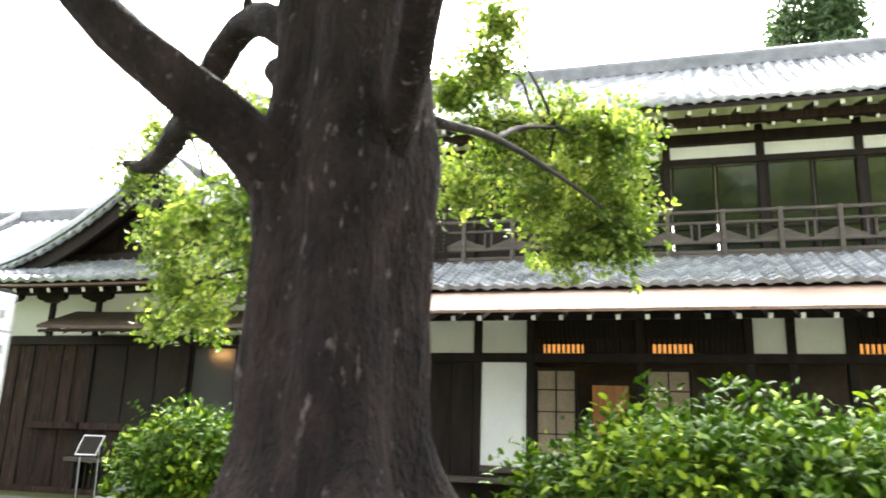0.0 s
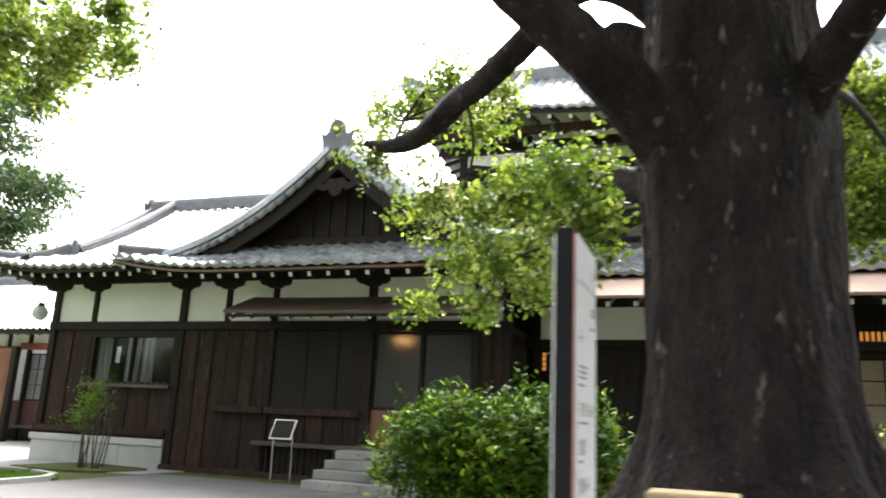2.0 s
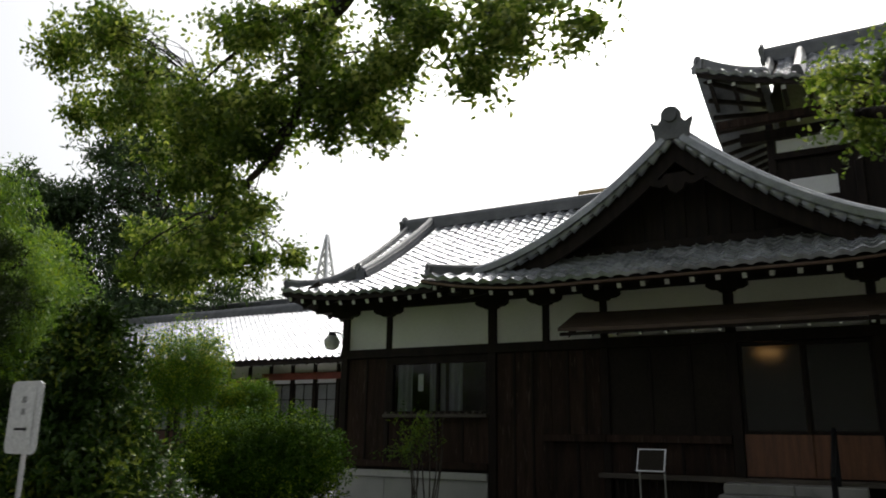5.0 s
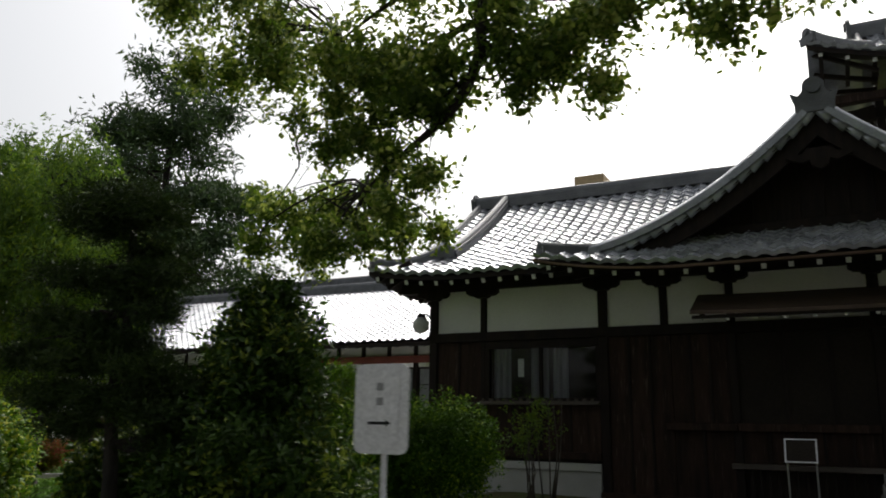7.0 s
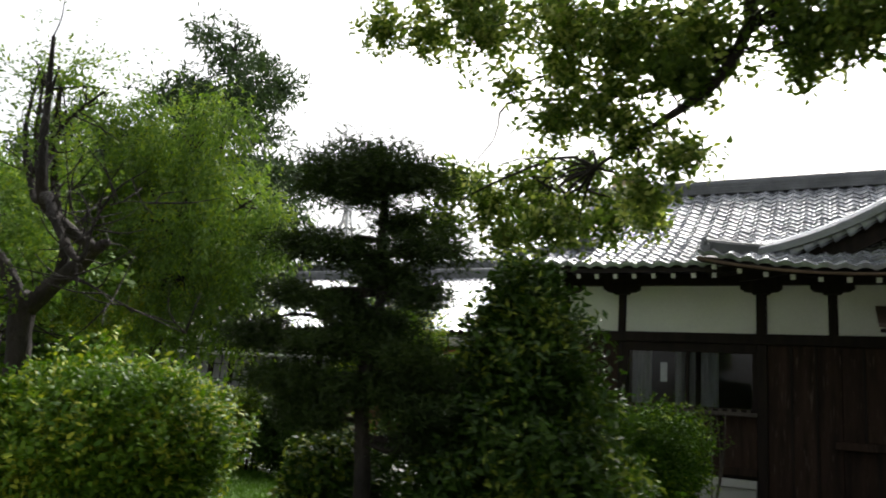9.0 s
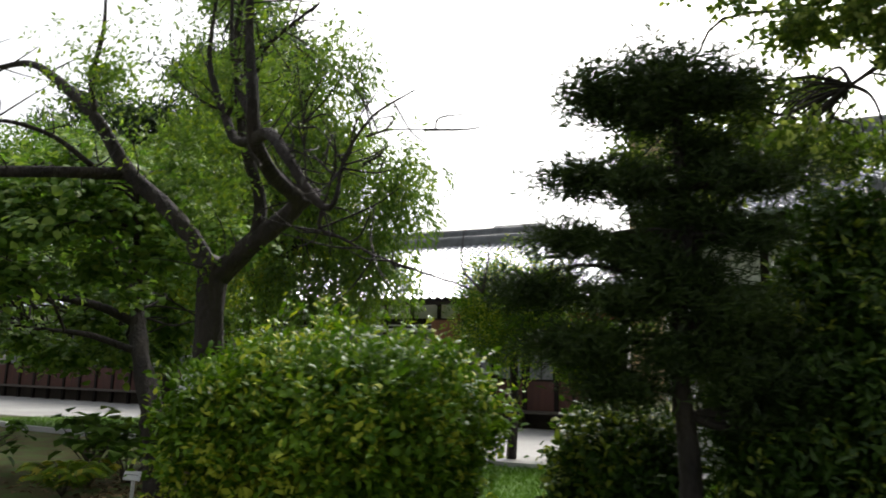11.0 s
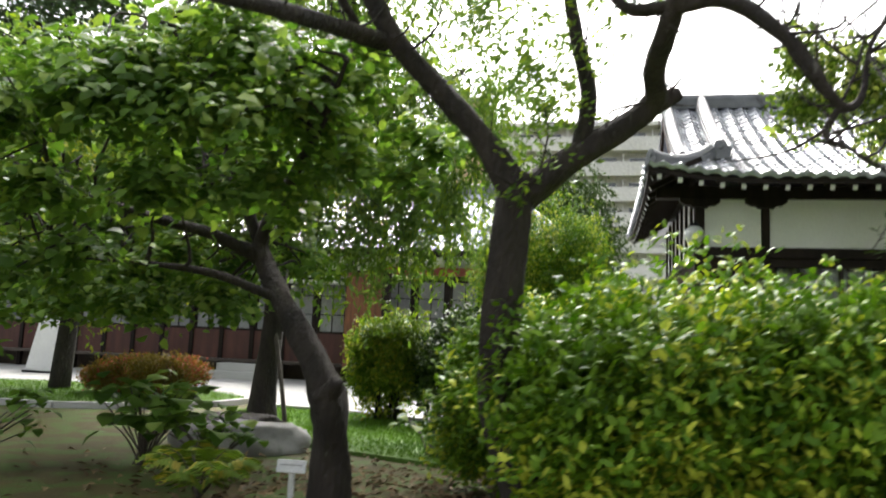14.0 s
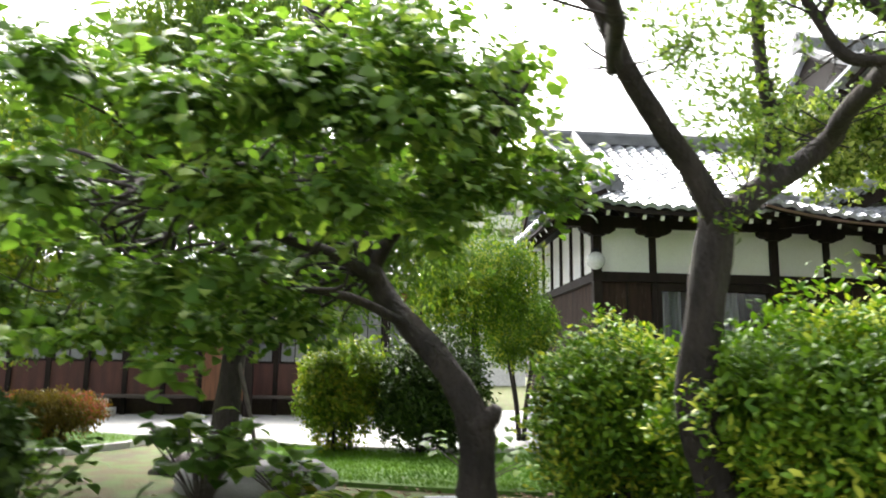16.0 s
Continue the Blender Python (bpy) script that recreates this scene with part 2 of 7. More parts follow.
NEEDLE_FAR = foliage("cedar_needle", (0.035, 0.065, 0.03), (0.075, 0.12, 0.05), through_light=0.2)
GRASS = foliage("grass_blade", (0.06, 0.14, 0.012), (0.13, 0.25, 0.025), through_light=0.3, rough=0.6)
FERN = foliage("fern_frond", (0.1, 0.18, 0.025), (0.24, 0.33, 0.05), young=(0.42, 0.36, 0.06), young_from=0.92, through_light=0.35)


# ---- building blocks ----
def thing(name, label, category, place=(0, 0, 0), group="", kind=""):
    ob = new(name)
    ob.location = place
    ob.empty_display_size = 0.1
    return tagged(ob, label, category, group, kind)


def link_mesh(name, me, parent=None, label="", m=None):
    ob = new(name, me)
    if m is not None:
        ob.matrix_basis = m
    if parent is not None:
        ob.parent = parent
        ob.matrix_parent_inverse = Matrix.Translation(parent_place(parent)).inverted()
    if label:
        ob["label"] = label
    return ob


def parent_place(ob):
    p = Vector(ob.location)
    return p


def raw_mesh(name, verts, faces, mats, smooth=False, index=None):
    me = bpy.data.meshes.new(name)
    me.from_pydata([tuple(v) for v in verts], [], faces)
    for m in (mats if isinstance(mats, (list, tuple)) else [mats]):
        me.materials.append(m)
    if index is not None:
        me.polygons.foreach_set("material_index", index)
    if smooth:
        me.polygons.foreach_set("use_smooth", [True] * len(me.polygons))
    me.update()
    return me


def part(name, bm, material, parent=None, label="", smooth=False):
    me = bpy.data.meshes.new(name)
    bm.to_mesh(me)
    bm.free()
    me.materials.append(material)
    if smooth:
        me.polygons.foreach_set("use_smooth", [True] * len(me.polygons))
    return link_mesh(name, me, parent, label)


CUBE_V = [(-1, -1, -1), (1, -1, -1), (1, 1, -1), (-1, 1, -1), (-1, -1, 1), (1, -1, 1), (1, 1, 1), (-1, 1, 1)]
CUBE_F = [(0, 3, 2, 1), (4, 5, 6, 7), (0, 1, 5, 4), (1, 2, 6, 5), (2, 3, 7, 6), (3, 0, 4, 7)]


def box_bm(x0, x1, y0, y1, z0, z1, bevel=0.008, bm=None):
    bm = bm or bmesh.new()
    own = bmesh.new()
    vs = [own.verts.new(((x0 if a < 0 else x1), (y0 if b < 0 else y1), (z0 if c < 0 else z1))) for a, b, c in CUBE_V]
    for f in CUBE_F:
        own.faces.new([vs[i] for i in f])
    if bevel:
        bmesh.ops.bevel(own, geom=list(own.edges), offset=min(bevel, 0.3 * min(x1 - x0, y1 - y0, z1 - z0)), segments=1, affect="EDGES")
    me = bpy.data.meshes.new("block")
    own.to_mesh(me)
    own.free()
    bm.from_mesh(me)
    bpy.data.meshes.remove(me)
    return bm


def block(name, x0, x1, y0, y1, z0, z1, material, parent=None, label="", bevel=0.008):
    return part(name, box_bm(x0, x1, y0, y1, z0, z1, bevel), material, parent, label)


def beam(name, p, q, w, h, material, parent=None, label="", tip=None, up=(0, 0, 1)):
    """A square timber from p to q; tip: a material for the end at q."""
    p, q = Vector(p), Vector(q)
    d = (q - p).normalized()
    s = d.cross(Vector(up)).normalized()
    u = s.cross(d)
    verts = [c + s * (a * w / 2) + u * (b * h / 2) for c in (p, q) for a, b in ((-1, -1), (1, -1), (1, 1), (-1, 1))]
    faces = [(3, 2, 1, 0), (0, 1, 5, 4), (1, 2, 6, 5), (2, 3, 7, 6), (3, 0, 4, 7), (4, 5, 6, 7)]
    return link_mesh(name, raw_mesh(name, verts, faces, [material, tip or material], index=[0, 0, 0, 0, 0, 1 if tip else 0]), parent, label)


def smooth_line(points, per=5):
    """Points (x, y, z, r) joined by a smooth curve."""
    P = np.array(points, float)
    P = np.vstack([2 * P[0] - P[1], P, 2 * P[-1] - P[-2]])
    out = []
    for i in range(1, len(P) - 2):
        for k in range(per):
            t = k / per
            a, b, c, d = P[i - 1:i + 3]
            out.append(0.5 * (2 * b + (c - a) * t + (2 * a - 5 * b + 4 * c - d) * t * t + (3 * b - a - 3 * c + d) * t ** 3))
    out.append(P[-2])
    return np.array(out)


def tube_arrays(line, sides=9, rough=0.0, seed=0, close=True):
    rng = np.random.RandomState(seed)
    n = len(line)
    pts, r = line[:, :3], np.maximum(line[:, 3], 0.002)
    tan = np.gradient(pts, axis=0)
    tan /= np.linalg.norm(tan, axis=1)[:, None] + 1e-9
    ref = np.array([0.31, 0.22, 0.93]) if abs(tan[0, 2]) < 0.9 else np.array([1.0, 0.1, 0.0])
    verts, faces = [], []
    ph = rng.rand(4) * 6.3
    for i in range(n):
        s = np.cross(tan[i], ref)
        s /= np.linalg.norm(s) + 1e-9
        u = np.cross(s, tan[i])
        for k in range(sides):
            a = 2 * math.pi * k / sides
            w = 1 + rough * (0.5 * math.sin(3 * a + ph[0] + i * 0.35) + 0.4 * math.sin(5 * a + ph[1] - i * 0.5) + 0.5 * (rng.rand() - 0.5))
            verts.append(pts[i] + r[i] * w * (math.cos(a) * s + math.sin(a) * u))
        ref = u
    for i in range(n - 1):
        for k in range(sides):
            a, b = i * sides + k, i * sides + (k + 1) % sides
            faces.append((a, b, b + sides, a + sides))
    if close:
        faces.append(tuple(range(sides))[::-1])
        faces.append(tuple((n - 1) * sides + k for k in range(sides)))
    return verts, faces


def limb(name, points, material, parent, sides=9, rough=0.12, seed=0, per=5, label=""):
    v, f = tube_arrays(smooth_line(points, per), sides, rough, seed)
    return link_mesh(name, raw_mesh(name, v, f, material, smooth=True), parent, label)


def many_tubes(name, lines, material, parent, sides=5, rough=0.1, label=""):
    V, F = [], []
    for i, line in enumerate(lines):
        v, f = tube_arrays(smooth_line(line, 3), sides, rough, i)
        o = len(V)
        V += list(v)
        F += [tuple(o + j for j in g) for g in f]
    ob = link_mesh(name, raw_mesh(name, V, F, material, smooth=True), parent, label)
    ob["kind"] = "stuff"
    return ob


def blade_mesh(name, v, order, material):
    n, per, tri = len(v), v.shape[1], len(order) // 3
    idx = (np.arange(n)[:, None] * per + np.array(order)[None, :]).reshape(-1)
    me = bpy.data.meshes.new(name)
    me.vertices.add(per * n)
    me.vertices.foreach_set("co", v.reshape(-1).astype(np.float32))
    me.loops.add(3 * tri * n)
    me.loops.foreach_set("vertex_index", idx.astype(np.int32))
    me.polygons.add(tri * n)
    me.polygons.foreach_set("loop_start", np.arange(0, 3 * tri * n, 3, dtype=np.int32))
    me.polygons.foreach_set("loop_total", np.full(tri * n, 3, dtype=np.int32))
    me.materials.append(material)
    me.update(calc_edges=True)
    return me


def leaves_mesh(name, base, axis, normal, length, width, material, fold=0.25, oval=False):
    """One small folded blade per row: base point, direction, face normal, length and width."""
    n = len(base)
    axis = axis / (np.linalg.norm(axis, axis=1)[:, None] + 1e-9)
    side = np.cross(normal, axis)
    side /= np.linalg.norm(side, axis=1)[:, None] + 1e-9
    nor = np.cross(axis, side)
    L, W = length[:, None], width[:, None]
    if oval:
        v = np.empty((n, 6, 3))
        v[:, 0] = base
        for k, (t, s) in enumerate(((0.3, 0.5), (0.72, 0.4))):
            mid = base + axis * L * t - nor * L * 0.1 * t
            v[:, 1 + k] = mid + side * W * s + nor * W * fold * s * 2
            v[:, 5 - k] = mid - side * W * s + nor * W * fold * s * 2
        v[:, 3] = base + axis * L - nor * L * 0.14
        order = (0, 1, 5, 1, 2, 4, 1, 4, 5, 2, 3, 4)
        return blade_mesh(name, v, order, material)
    v = np.empty((n, 4, 3))
    v[:, 0] = base
    v[:, 1] = base + axis * L * 0.45 + side * W * 0.5 + nor * W * fold
    v[:, 2] = base + axis * L - nor * L * 0.12
    v[:, 3] = base + axis * L * 0.45 - side * W * 0.5 + nor * W * fold
    return blade_mesh(name, v, (0, 1, 2, 0, 2, 3), material)


def unit(a):
    return a / (np.linalg.norm(a, axis=1)[:, None] + 1e-9)


def crown(name, clumps, sprigs, material, parent, leaf=0.08, aspect=0.45, per=6, shell=0.45, up=0.35, spread=1.0, droop=0.0, ragged=0.22,
          seed=1, floor=None, label="", oval=False):
    """A crown of sprigs, each a rosette of leaves, spread through uneven clumps (x, y, z, rx, ry, rz)."""
    rng = np.random.RandomState(seed)
    C = np.array(clumps, float)
    weight = (C[:, 3] * C[:, 4] + C[:, 4] * C[:, 5] + C[:, 3] * C[:, 5])
    which = rng.choice(len(C), sprigs, p=weight / weight.sum())
    d = unit(rng.normal(size=(sprigs, 3)))
    ph = rng.rand(len(C), 6) * 6.3
    wob = (np.sin(d[:, 0] * 4.1 + ph[which, 0]) * np.sin(d[:, 1] * 4.7 + ph[which, 1]) + 0.6 * np.sin(d[:, 2] * 7.3 + ph[which, 2] + d[:, 0] * 5)
           + 0.5 * np.sin(d[:, 1] * 11 + ph[which, 3]) * np.sin(d[:, 2] * 10 + ph[which, 4]))
    rad = (1 + ragged * wob) * (1 - shell * rng.rand(sprigs) ** 1.6) + 0.05 * rng.normal(size=sprigs)
    pos = C[which, :3] + d * rad[:, None] * C[which, 3:6]
    if floor is not None:
        ok = pos[:, 2] > floor
        pos, d = pos[ok], d[ok]
    n = len(pos)
    grow = unit(d + np.array([0, 0, up]) + 0.45 * rng.normal(size=(n, 3)))
    rep = np.repeat(np.arange(n), per)
    g = grow[rep]
    around = unit(np.cross(g, rng.normal(size=g.shape)))
    axis = unit(g * (0.55 + 0.5 * rng.rand(len(g), 1)) / spread + around + np.array([0, 0, -droop]))
    base = pos[rep] + rng.normal(size=g.shape) * leaf * 0.55
    L = leaf * (0.65 + 0.6 * rng.rand(len(g)))
    me = leaves_mesh(name, base, axis, g + 0.3 * rng.normal(size=g.shape), L, L * aspect * (0.8 + 0.4 * rng.rand(len(g))), material, oval=oval)
    return link_mesh(name, me, parent, label)


def strands(name, tops, drop, per, material, parent, leaf=0.07, aspect=0.3, seed=1, sway=0.12, label=""):
    """Hanging shoots: leaves strung along lines that fall from the points given."""
    rng = np.random.RandomState(seed)
    T = np.array(tops, float)
    n = len(T)
    rep = np.repeat(np.arange(n), per)
    s = rng.rand(len(rep))
    ln = (drop * (0.5 + 0.8 * rng.rand(n)))[rep]
    out = unit(np.hstack([rng.normal(size=(n, 2)), np.zeros((n, 1))]))[rep]
    base = T[rep] + out * (sway * np.sin(s * 2.2))[:, None] * 2 + np.stack([np.zeros_like(s), np.zeros_like(s), -ln * s], 1) + rng.normal(size=(len(rep), 3)) * 0.035
    axis = unit(rng.normal(size=base.shape) * 0.55 + out * 0.4 + np.array([0, 0, -0.8]))
    L = leaf * (0.6 + 0.7 * rng.rand(len(rep)))
    me = leaves_mesh(name, base, axis, rng.normal(size=base.shape), L, L * aspect * (0.8 + 0.5 * rng.rand(len(rep))), material)
    return link_mesh(name, me, parent, label)


def inside(clumps, n, seed, low=0.0, high=0.9):
    rng = np.random.RandomState(seed)
    C = np.array(clumps, float)
    w = C[:, 3] * C[:, 4] * C[:, 5]
    k = rng.choice(len(C), n, p=w / w.sum())
    d = unit(rng.normal(size=(n, 3)))
    return C[k, :3] + d * (low + (high - low) * rng.rand(n, 1)) * C[k, 3:6]


def twigs_to(starts, ends, r0, r1, seed=0, sag=0.1):
    """Thin crooked branches from the nearest start to each end."""
    rng = np.random.RandomState(seed)
    S = np.array(starts, float)[:, :3]
    lines = []
    for e in np.array(ends, float)[:, :3]:
        s = S[np.argmin(((S - e) ** 2).sum(1))]
        d = e - s
        ln = np.linalg.norm(d) + 1e-6
        if ln > 2.6 and r0 < 0.03:
            continue
        line = []
        for k in range(4):
            t = k / 3
            j = rng.normal(size=3) * 0.1 * ln * math.sin(math.pi * t)
            p = s + d * t + j + np.array([0, 0, sag * ln * math.sin(math.pi * t)])
            line.append((*p, r0 + (r1 - r0) * t))
        lines.append(line)
    return lines


# ---- roof tiles ----
def tile_mesh(name, w, ln, material, lip=0.04, disc=False):
    """A wave-shaped pantile with a thick lower edge; eave tiles carry a round end on the roll."""
    xs = np.linspace(-w / 2, w / 2, 8)
    wave = 0.036 * np.cos((xs / w - 0.36) * 2 * math.pi) ** 3 * (xs > -w) + 0.004
    verts, faces = [], []
    for y in (0.0, ln):
        verts += [(x, y, z + (0.03 if y == 0 else 0.0)) for x, z in zip(xs, wave)]
    verts += [(x, 0.0, z + 0.03 - lip) for x, z in zip(xs, wave)]
    for k in range(7):
        faces += [(k, k + 1, 9 + k, 8 + k), (16 + k, 17 + k, k + 1, k)]
    if disc:
        o, c = len(verts), (w * 0.36, -0.012, 0.02)
        for y in (-0.012, 0.1):
            verts += [(c[0] + 0.05 * math.cos(a), y, c[2] + 0.05 * math.sin(a)) for a in [2 * math.pi * k / 9 for k in range(9)]]
        faces.append(tuple(o + k for k in range(9)))
        faces += [(o + k, o + 9 + k, o + 9 + (k + 1) % 9, o + (k + 1) % 9) for k in range(9)]
    return raw_mesh(name, verts, faces, material, smooth=False)


TILE_W, TILE_STEP = 0.275, 0.235
TILE_ME = tile_mesh("roof_tile", TILE_W, TILE_STEP + 0.07, TILE)
EAVE_ME = tile_mesh("eave_tile", TILE_W, TILE_STEP + 0.07, TILE, lip=0.075, disc=True)


def tiled_slope(roof, origin, along, inward, length, run, profile, limits=None, curl=None, singles=250, step=TILE_STEP, width=TILE_W):
    """Lays courses of tiles on a slope that rises from the eave at origin. profile(d): height over the eave at the run d;
    limits(d): the stretch of the eave's length that is tiled at d; curl(u, d): lift near the corners."""
    e, n = Vector(along).normalized(), Vector(inward).normalized()
    o = Vector(origin)
    limits = limits or (lambda d: (0.0, length))
    curl = curl or (lambda u, d: 0.0)
    V, F = [], []
    src_v = np.array([v.co[:] for v in TILE_ME.vertices])
    src_f = [tuple(p.vertices) for p in TILE_ME.polygons]
    d, course, made = 0.0, 0, 0
    while d < run - 0.05:
        rise = profile(d + 0.05) - profile(d)
        t = (n * 0.05 + Vector((0, 0, rise))).normalized()
        a, b = limits(d)
        k0, k1 = int(math.ceil(a / width - 0.02)), int(math.floor(b / width + 0.02))
        for k in range(k0, k1):
            u = (k + 0.5) * width
            slope_u = (curl(u + 0.1, d) - curl(u - 0.1, d)) / 0.2
            x = (e + Vector((0, 0, slope_u))).normalized()
            z = x.cross(t).normalized()
            if z.z < 0:
                z = -z
            p = o + e * u + n * d + Vector((0, 0, profile(d) + curl(u, d)))
            jit = random.uniform(-0.006, 0.006)
            m = Matrix(((x.x, t.x, z.x, p.x), (x.y, t.y, z.y, p.y), (x.z, t.z, z.z, p.z + jit), (0, 0, 0, 1)))
            if made < singles:
                ob = link_mesh("roof_tile", EAVE_ME if course == 0 else TILE_ME, None, m=m)
                ob.parent = roof
                made += 1
            else:
                M = np.array(m)
                w = src_v @ M[:3, :3].T + M[:3, 3]
                q = len(V)
                V += w.tolist()
                F += [tuple(q + i for i in f) for f in src_f]
        d += step * math.sqrt(max(0.05, 1 - t.z * t.z))
        course += 1
    if V:
        rest = link_mesh("upper_tiles", raw_mesh("upper_tiles", V, F, TILE), None)
        rest.parent = roof
        rest["kind"] = "stuff"


def sheet(name, fn, nu, nv, thick, material, parent=None, label=""):
    """A curved slab: fn(i / nu, j / nv) gives its upper side."""
    V, F = [], []
    for s in (0, 1):
        for j in range(nv + 1):
            for i in range(nu + 1):
                p = Vector(fn(i / nu, j / nv))
                V.append((p.x, p.y, p.z - s * thick))
    k, half = nu + 1, (nu + 1) * (nv + 1)
    for j in range(nv):
        for i in range(nu):
            a = j * k + i
            F.append((a, a + 1, a + 1 + k, a + k))
            F.append((half + a, half + a + k, half + a + 1 + k, half + a + 1))
    for i in range(nu):
        F.append((i, half + i, half + i + 1, i + 1))
        a = nv * k + i
        F.append((a, a + 1, half + a + 1, half + a))
    for j in range(nv):
        a = j * k
        F.append((a, a + k, half + a + k, half + a))
        a = j * k + nu
        F.append((a, half + a, half + a + k, a + k))
    return link_mesh(name, raw_mesh(name, V, F, material), parent, label)


def ridge_stack(name, p, q, material, parent, width=0.3, height=0.34, label=""):
    """A ridge of stacked flat tiles under a round cap."""
    p, q = Vector(p), Vector(q)
    d = (q - p).normalized()
    s = d.cross(Vector((0, 0, 1))).normalized()
    u = s.cross(d).normalized()
    prof, lv = [], 4
    for k in range(lv):
        w = width / 2 * (1 - 0.09 * k)
        z0, z1 = height * 0.72 * k / lv, height * 0.72 * (k + 0.8) / lv
        prof += [(w, z0), (w, z1), (w - 0.02, z1)]
    prof += [(width * 0.27 * math.cos(a), height * 0.74 + width * 0.27 * math.sin(a) * 1.1) for a in np.linspace(0.1, math.pi / 2, 5)]
    prof = prof + [(-x, z) for x, z in prof[::-1]]
    V = [c + s * x + u * z for c in (p, q) for x, z in prof]
    n = len(prof)
    F = [(k, k + 1, n + k + 1, n + k) for k in range(n - 1)] + [tuple(range(n))[::-1], tuple(range(n, 2 * n))]
    return link_mesh(name, raw_mesh(name, V, F, material), parent, label)


def ridge_curve(name, fn, count, material, parent, width=0.26, height=0.26):
    """A stacked ridge that follows a curve, as one continuous moulding."""
    P = [Vector(fn(k / count)) for k in range(count + 1)]
    prof = [(width / 2, -0.05), (width / 2, height * 0.3), (width * 0.42, height * 0.3), (width * 0.42, height * 0.62)]
    prof += [(width * 0.36 * math.cos(a), height * 0.62 + width * 0.36 * math.sin(a)) for a in np.linspace(0.1, math.pi / 2, 4)]
    prof = prof + [(-x, z) for x, z in prof[::-1]]
    n, V, F = len(prof), [], []
    for k, p in enumerate(P):
        d = (P[min(k + 1, count)] - P[max(k - 1, 0)]).normalized()
        s = d.cross(Vector((0, 0, 1))).normalized()
        u = s.cross(d).normalized()
        V += [p + s * x + u * z for x, z in prof]
    for k in range(count):
        F += [(k * n + i, k * n + i + 1, k * n + n + i + 1, k * n + n + i) for i in range(n - 1)]
    F += [tuple(range(n))[::-1], tuple(range(count * n, count * n + n))]
    return link_mesh(name, raw_mesh(name, V, F, material), parent)


def ridge_end(name, place, facing, size, material, parent):
    """The ornamental end tile of a ridge: a shouldered plate with a round boss and side curls."""
    f = Vector(facing).normalized()
    s = f.cross(Vector((0, 0, 1))).normalized()
    o = Vector(place)
    outline = [(-0.5, 0), (-0.52, 0.28), (-0.62, 0.62), (-0.42, 0.5), (-0.3, 0.62), (-0.28, 0.86), (-0.16, 1.0), (0, 1.04)]
    outline = outline + [(-x, z) for x, z in outline[-2::-1]]
    V, F = [], []
    for dpt in (0.0, 0.16):
        V += [o + f * (dpt * size) + s * (x * size) + Vector((0, 0, z * size)) for x, z in outline]
    n = len(outline)
    F += [tuple(range(n)), tuple(range(n, 2 * n))[::-1]] + [(k, n + k, n + (k + 1) % n, (k + 1) % n) for k in range(n)]
    for dpt, rr in ((0.17, 0.2), (0.24, 0.19)):
        V += [o + f * (dpt * size) + s * (rr * size * math.cos(a)) + Vector((0, 0, (0.72 + rr * math.sin(a)) * size)) for a in [2 * math.pi * k / 12 for k in range(12)]]
    b = 2 * n
    F += [(b + k, b + (k + 1) % 12, b + 12 + (k + 1) % 12, b + 12 + k) for k in range(12)] + [tuple(range(b + 12, b + 24))]
    me = raw_mesh(name, V, F, material)
    bm = bmesh.new()
    bm.from_mesh(me)
    bmesh.ops.recalc_face_normals(bm, faces=bm.faces)
    bm.to_mesh(me)
    bm.free()
    return link_mesh(name, me, parent)


# ---- ground ----
def flat_area(name, outline, z, material, label, category="ground", thick=0.05):
    n = len(outline)
    V = [(x, y, z) for x, y in outline] + [(x, y, z - thick) for x, y in outline]
    F = [tuple(range(n)), tuple(range(n, 2 * n))[::-1]] + [(k, n + k, n + (k + 1) % n, (k + 1) % n) for k in range(n)]
    me = raw_mesh(name, V, F, material)
    bm = bmesh.new()
    bm.from_mesh(me)
    bmesh.ops.recalc_face_normals(bm, faces=bm.faces)
    bm.to_mesh(me)
    bm.free()
    return tagged(link_mesh(name, me), label, category, kind="structure")


def rounded(points, per=5):
    P = np.array([(x, y, 0, 0) for x, y in points], float)
    P = np.vstack([P, P[:1]])
    return [(p[0], p[1]) for p in smooth_line(P, per)[:-1]]


g = bmesh.new()
bmesh.ops.create_grid(g, x_segments=60, y_segments=60, size=900)
ground = part("ground", g, SOIL)
ground.location = (-12, 60, -0.012)
tagged(ground, "brown garden soil with thin moss and grass", "ground", kind="structure")
flat_area("pavement", [(-48, 11.2), (-25.9, 13.1), (-23.6, 12.6), (-21.4, 11.8), (-19.3, 10.9), (-16.4, 11.2), (-13.6, 12.3), (-11.9, 12.8), (-11.9, 24), (-48, 24)],
          0.004, PAVING, "pale grey paved forecourt beside the garden")
flat_area("road", [(-11.62, -3.5), (14, -3.5), (14, 13.0), (-11.75, 13.0), (-11.6, 11.0), (-11.45, 8.5)], 0.012, ASPHALT, "damp grey asphalt forecourt", "road")
flat_area("path", [(-60, -3.5), (-11.62, -3.5), (-11.6, 1.6), (-60, 1.9)], 0.008, ASPHALT, "grey asphalt garden path", "path")
LAWN_EDGE = rounded([(-11.75, 4.2), (-11.72, 7.0), (-11.65, 9.0), (-11.8, 10.6), (-12.4, 11.1), (-14.5, 10.9), (-16.5, 10.75), (-19.4, 10.55), (-21.4, 11.4),
                     (-22.9, 11.5), (-22.4, 9.4), (-20.8, 8.0), (-19.0, 7.2), (-16.6, 6.6), (-15.0, 4.2), (-13.0, 3.4)])
flat_area("lawn", LAWN_EDGE, 0.03, LAWN, "short green lawn with scattered petals", "lawn")
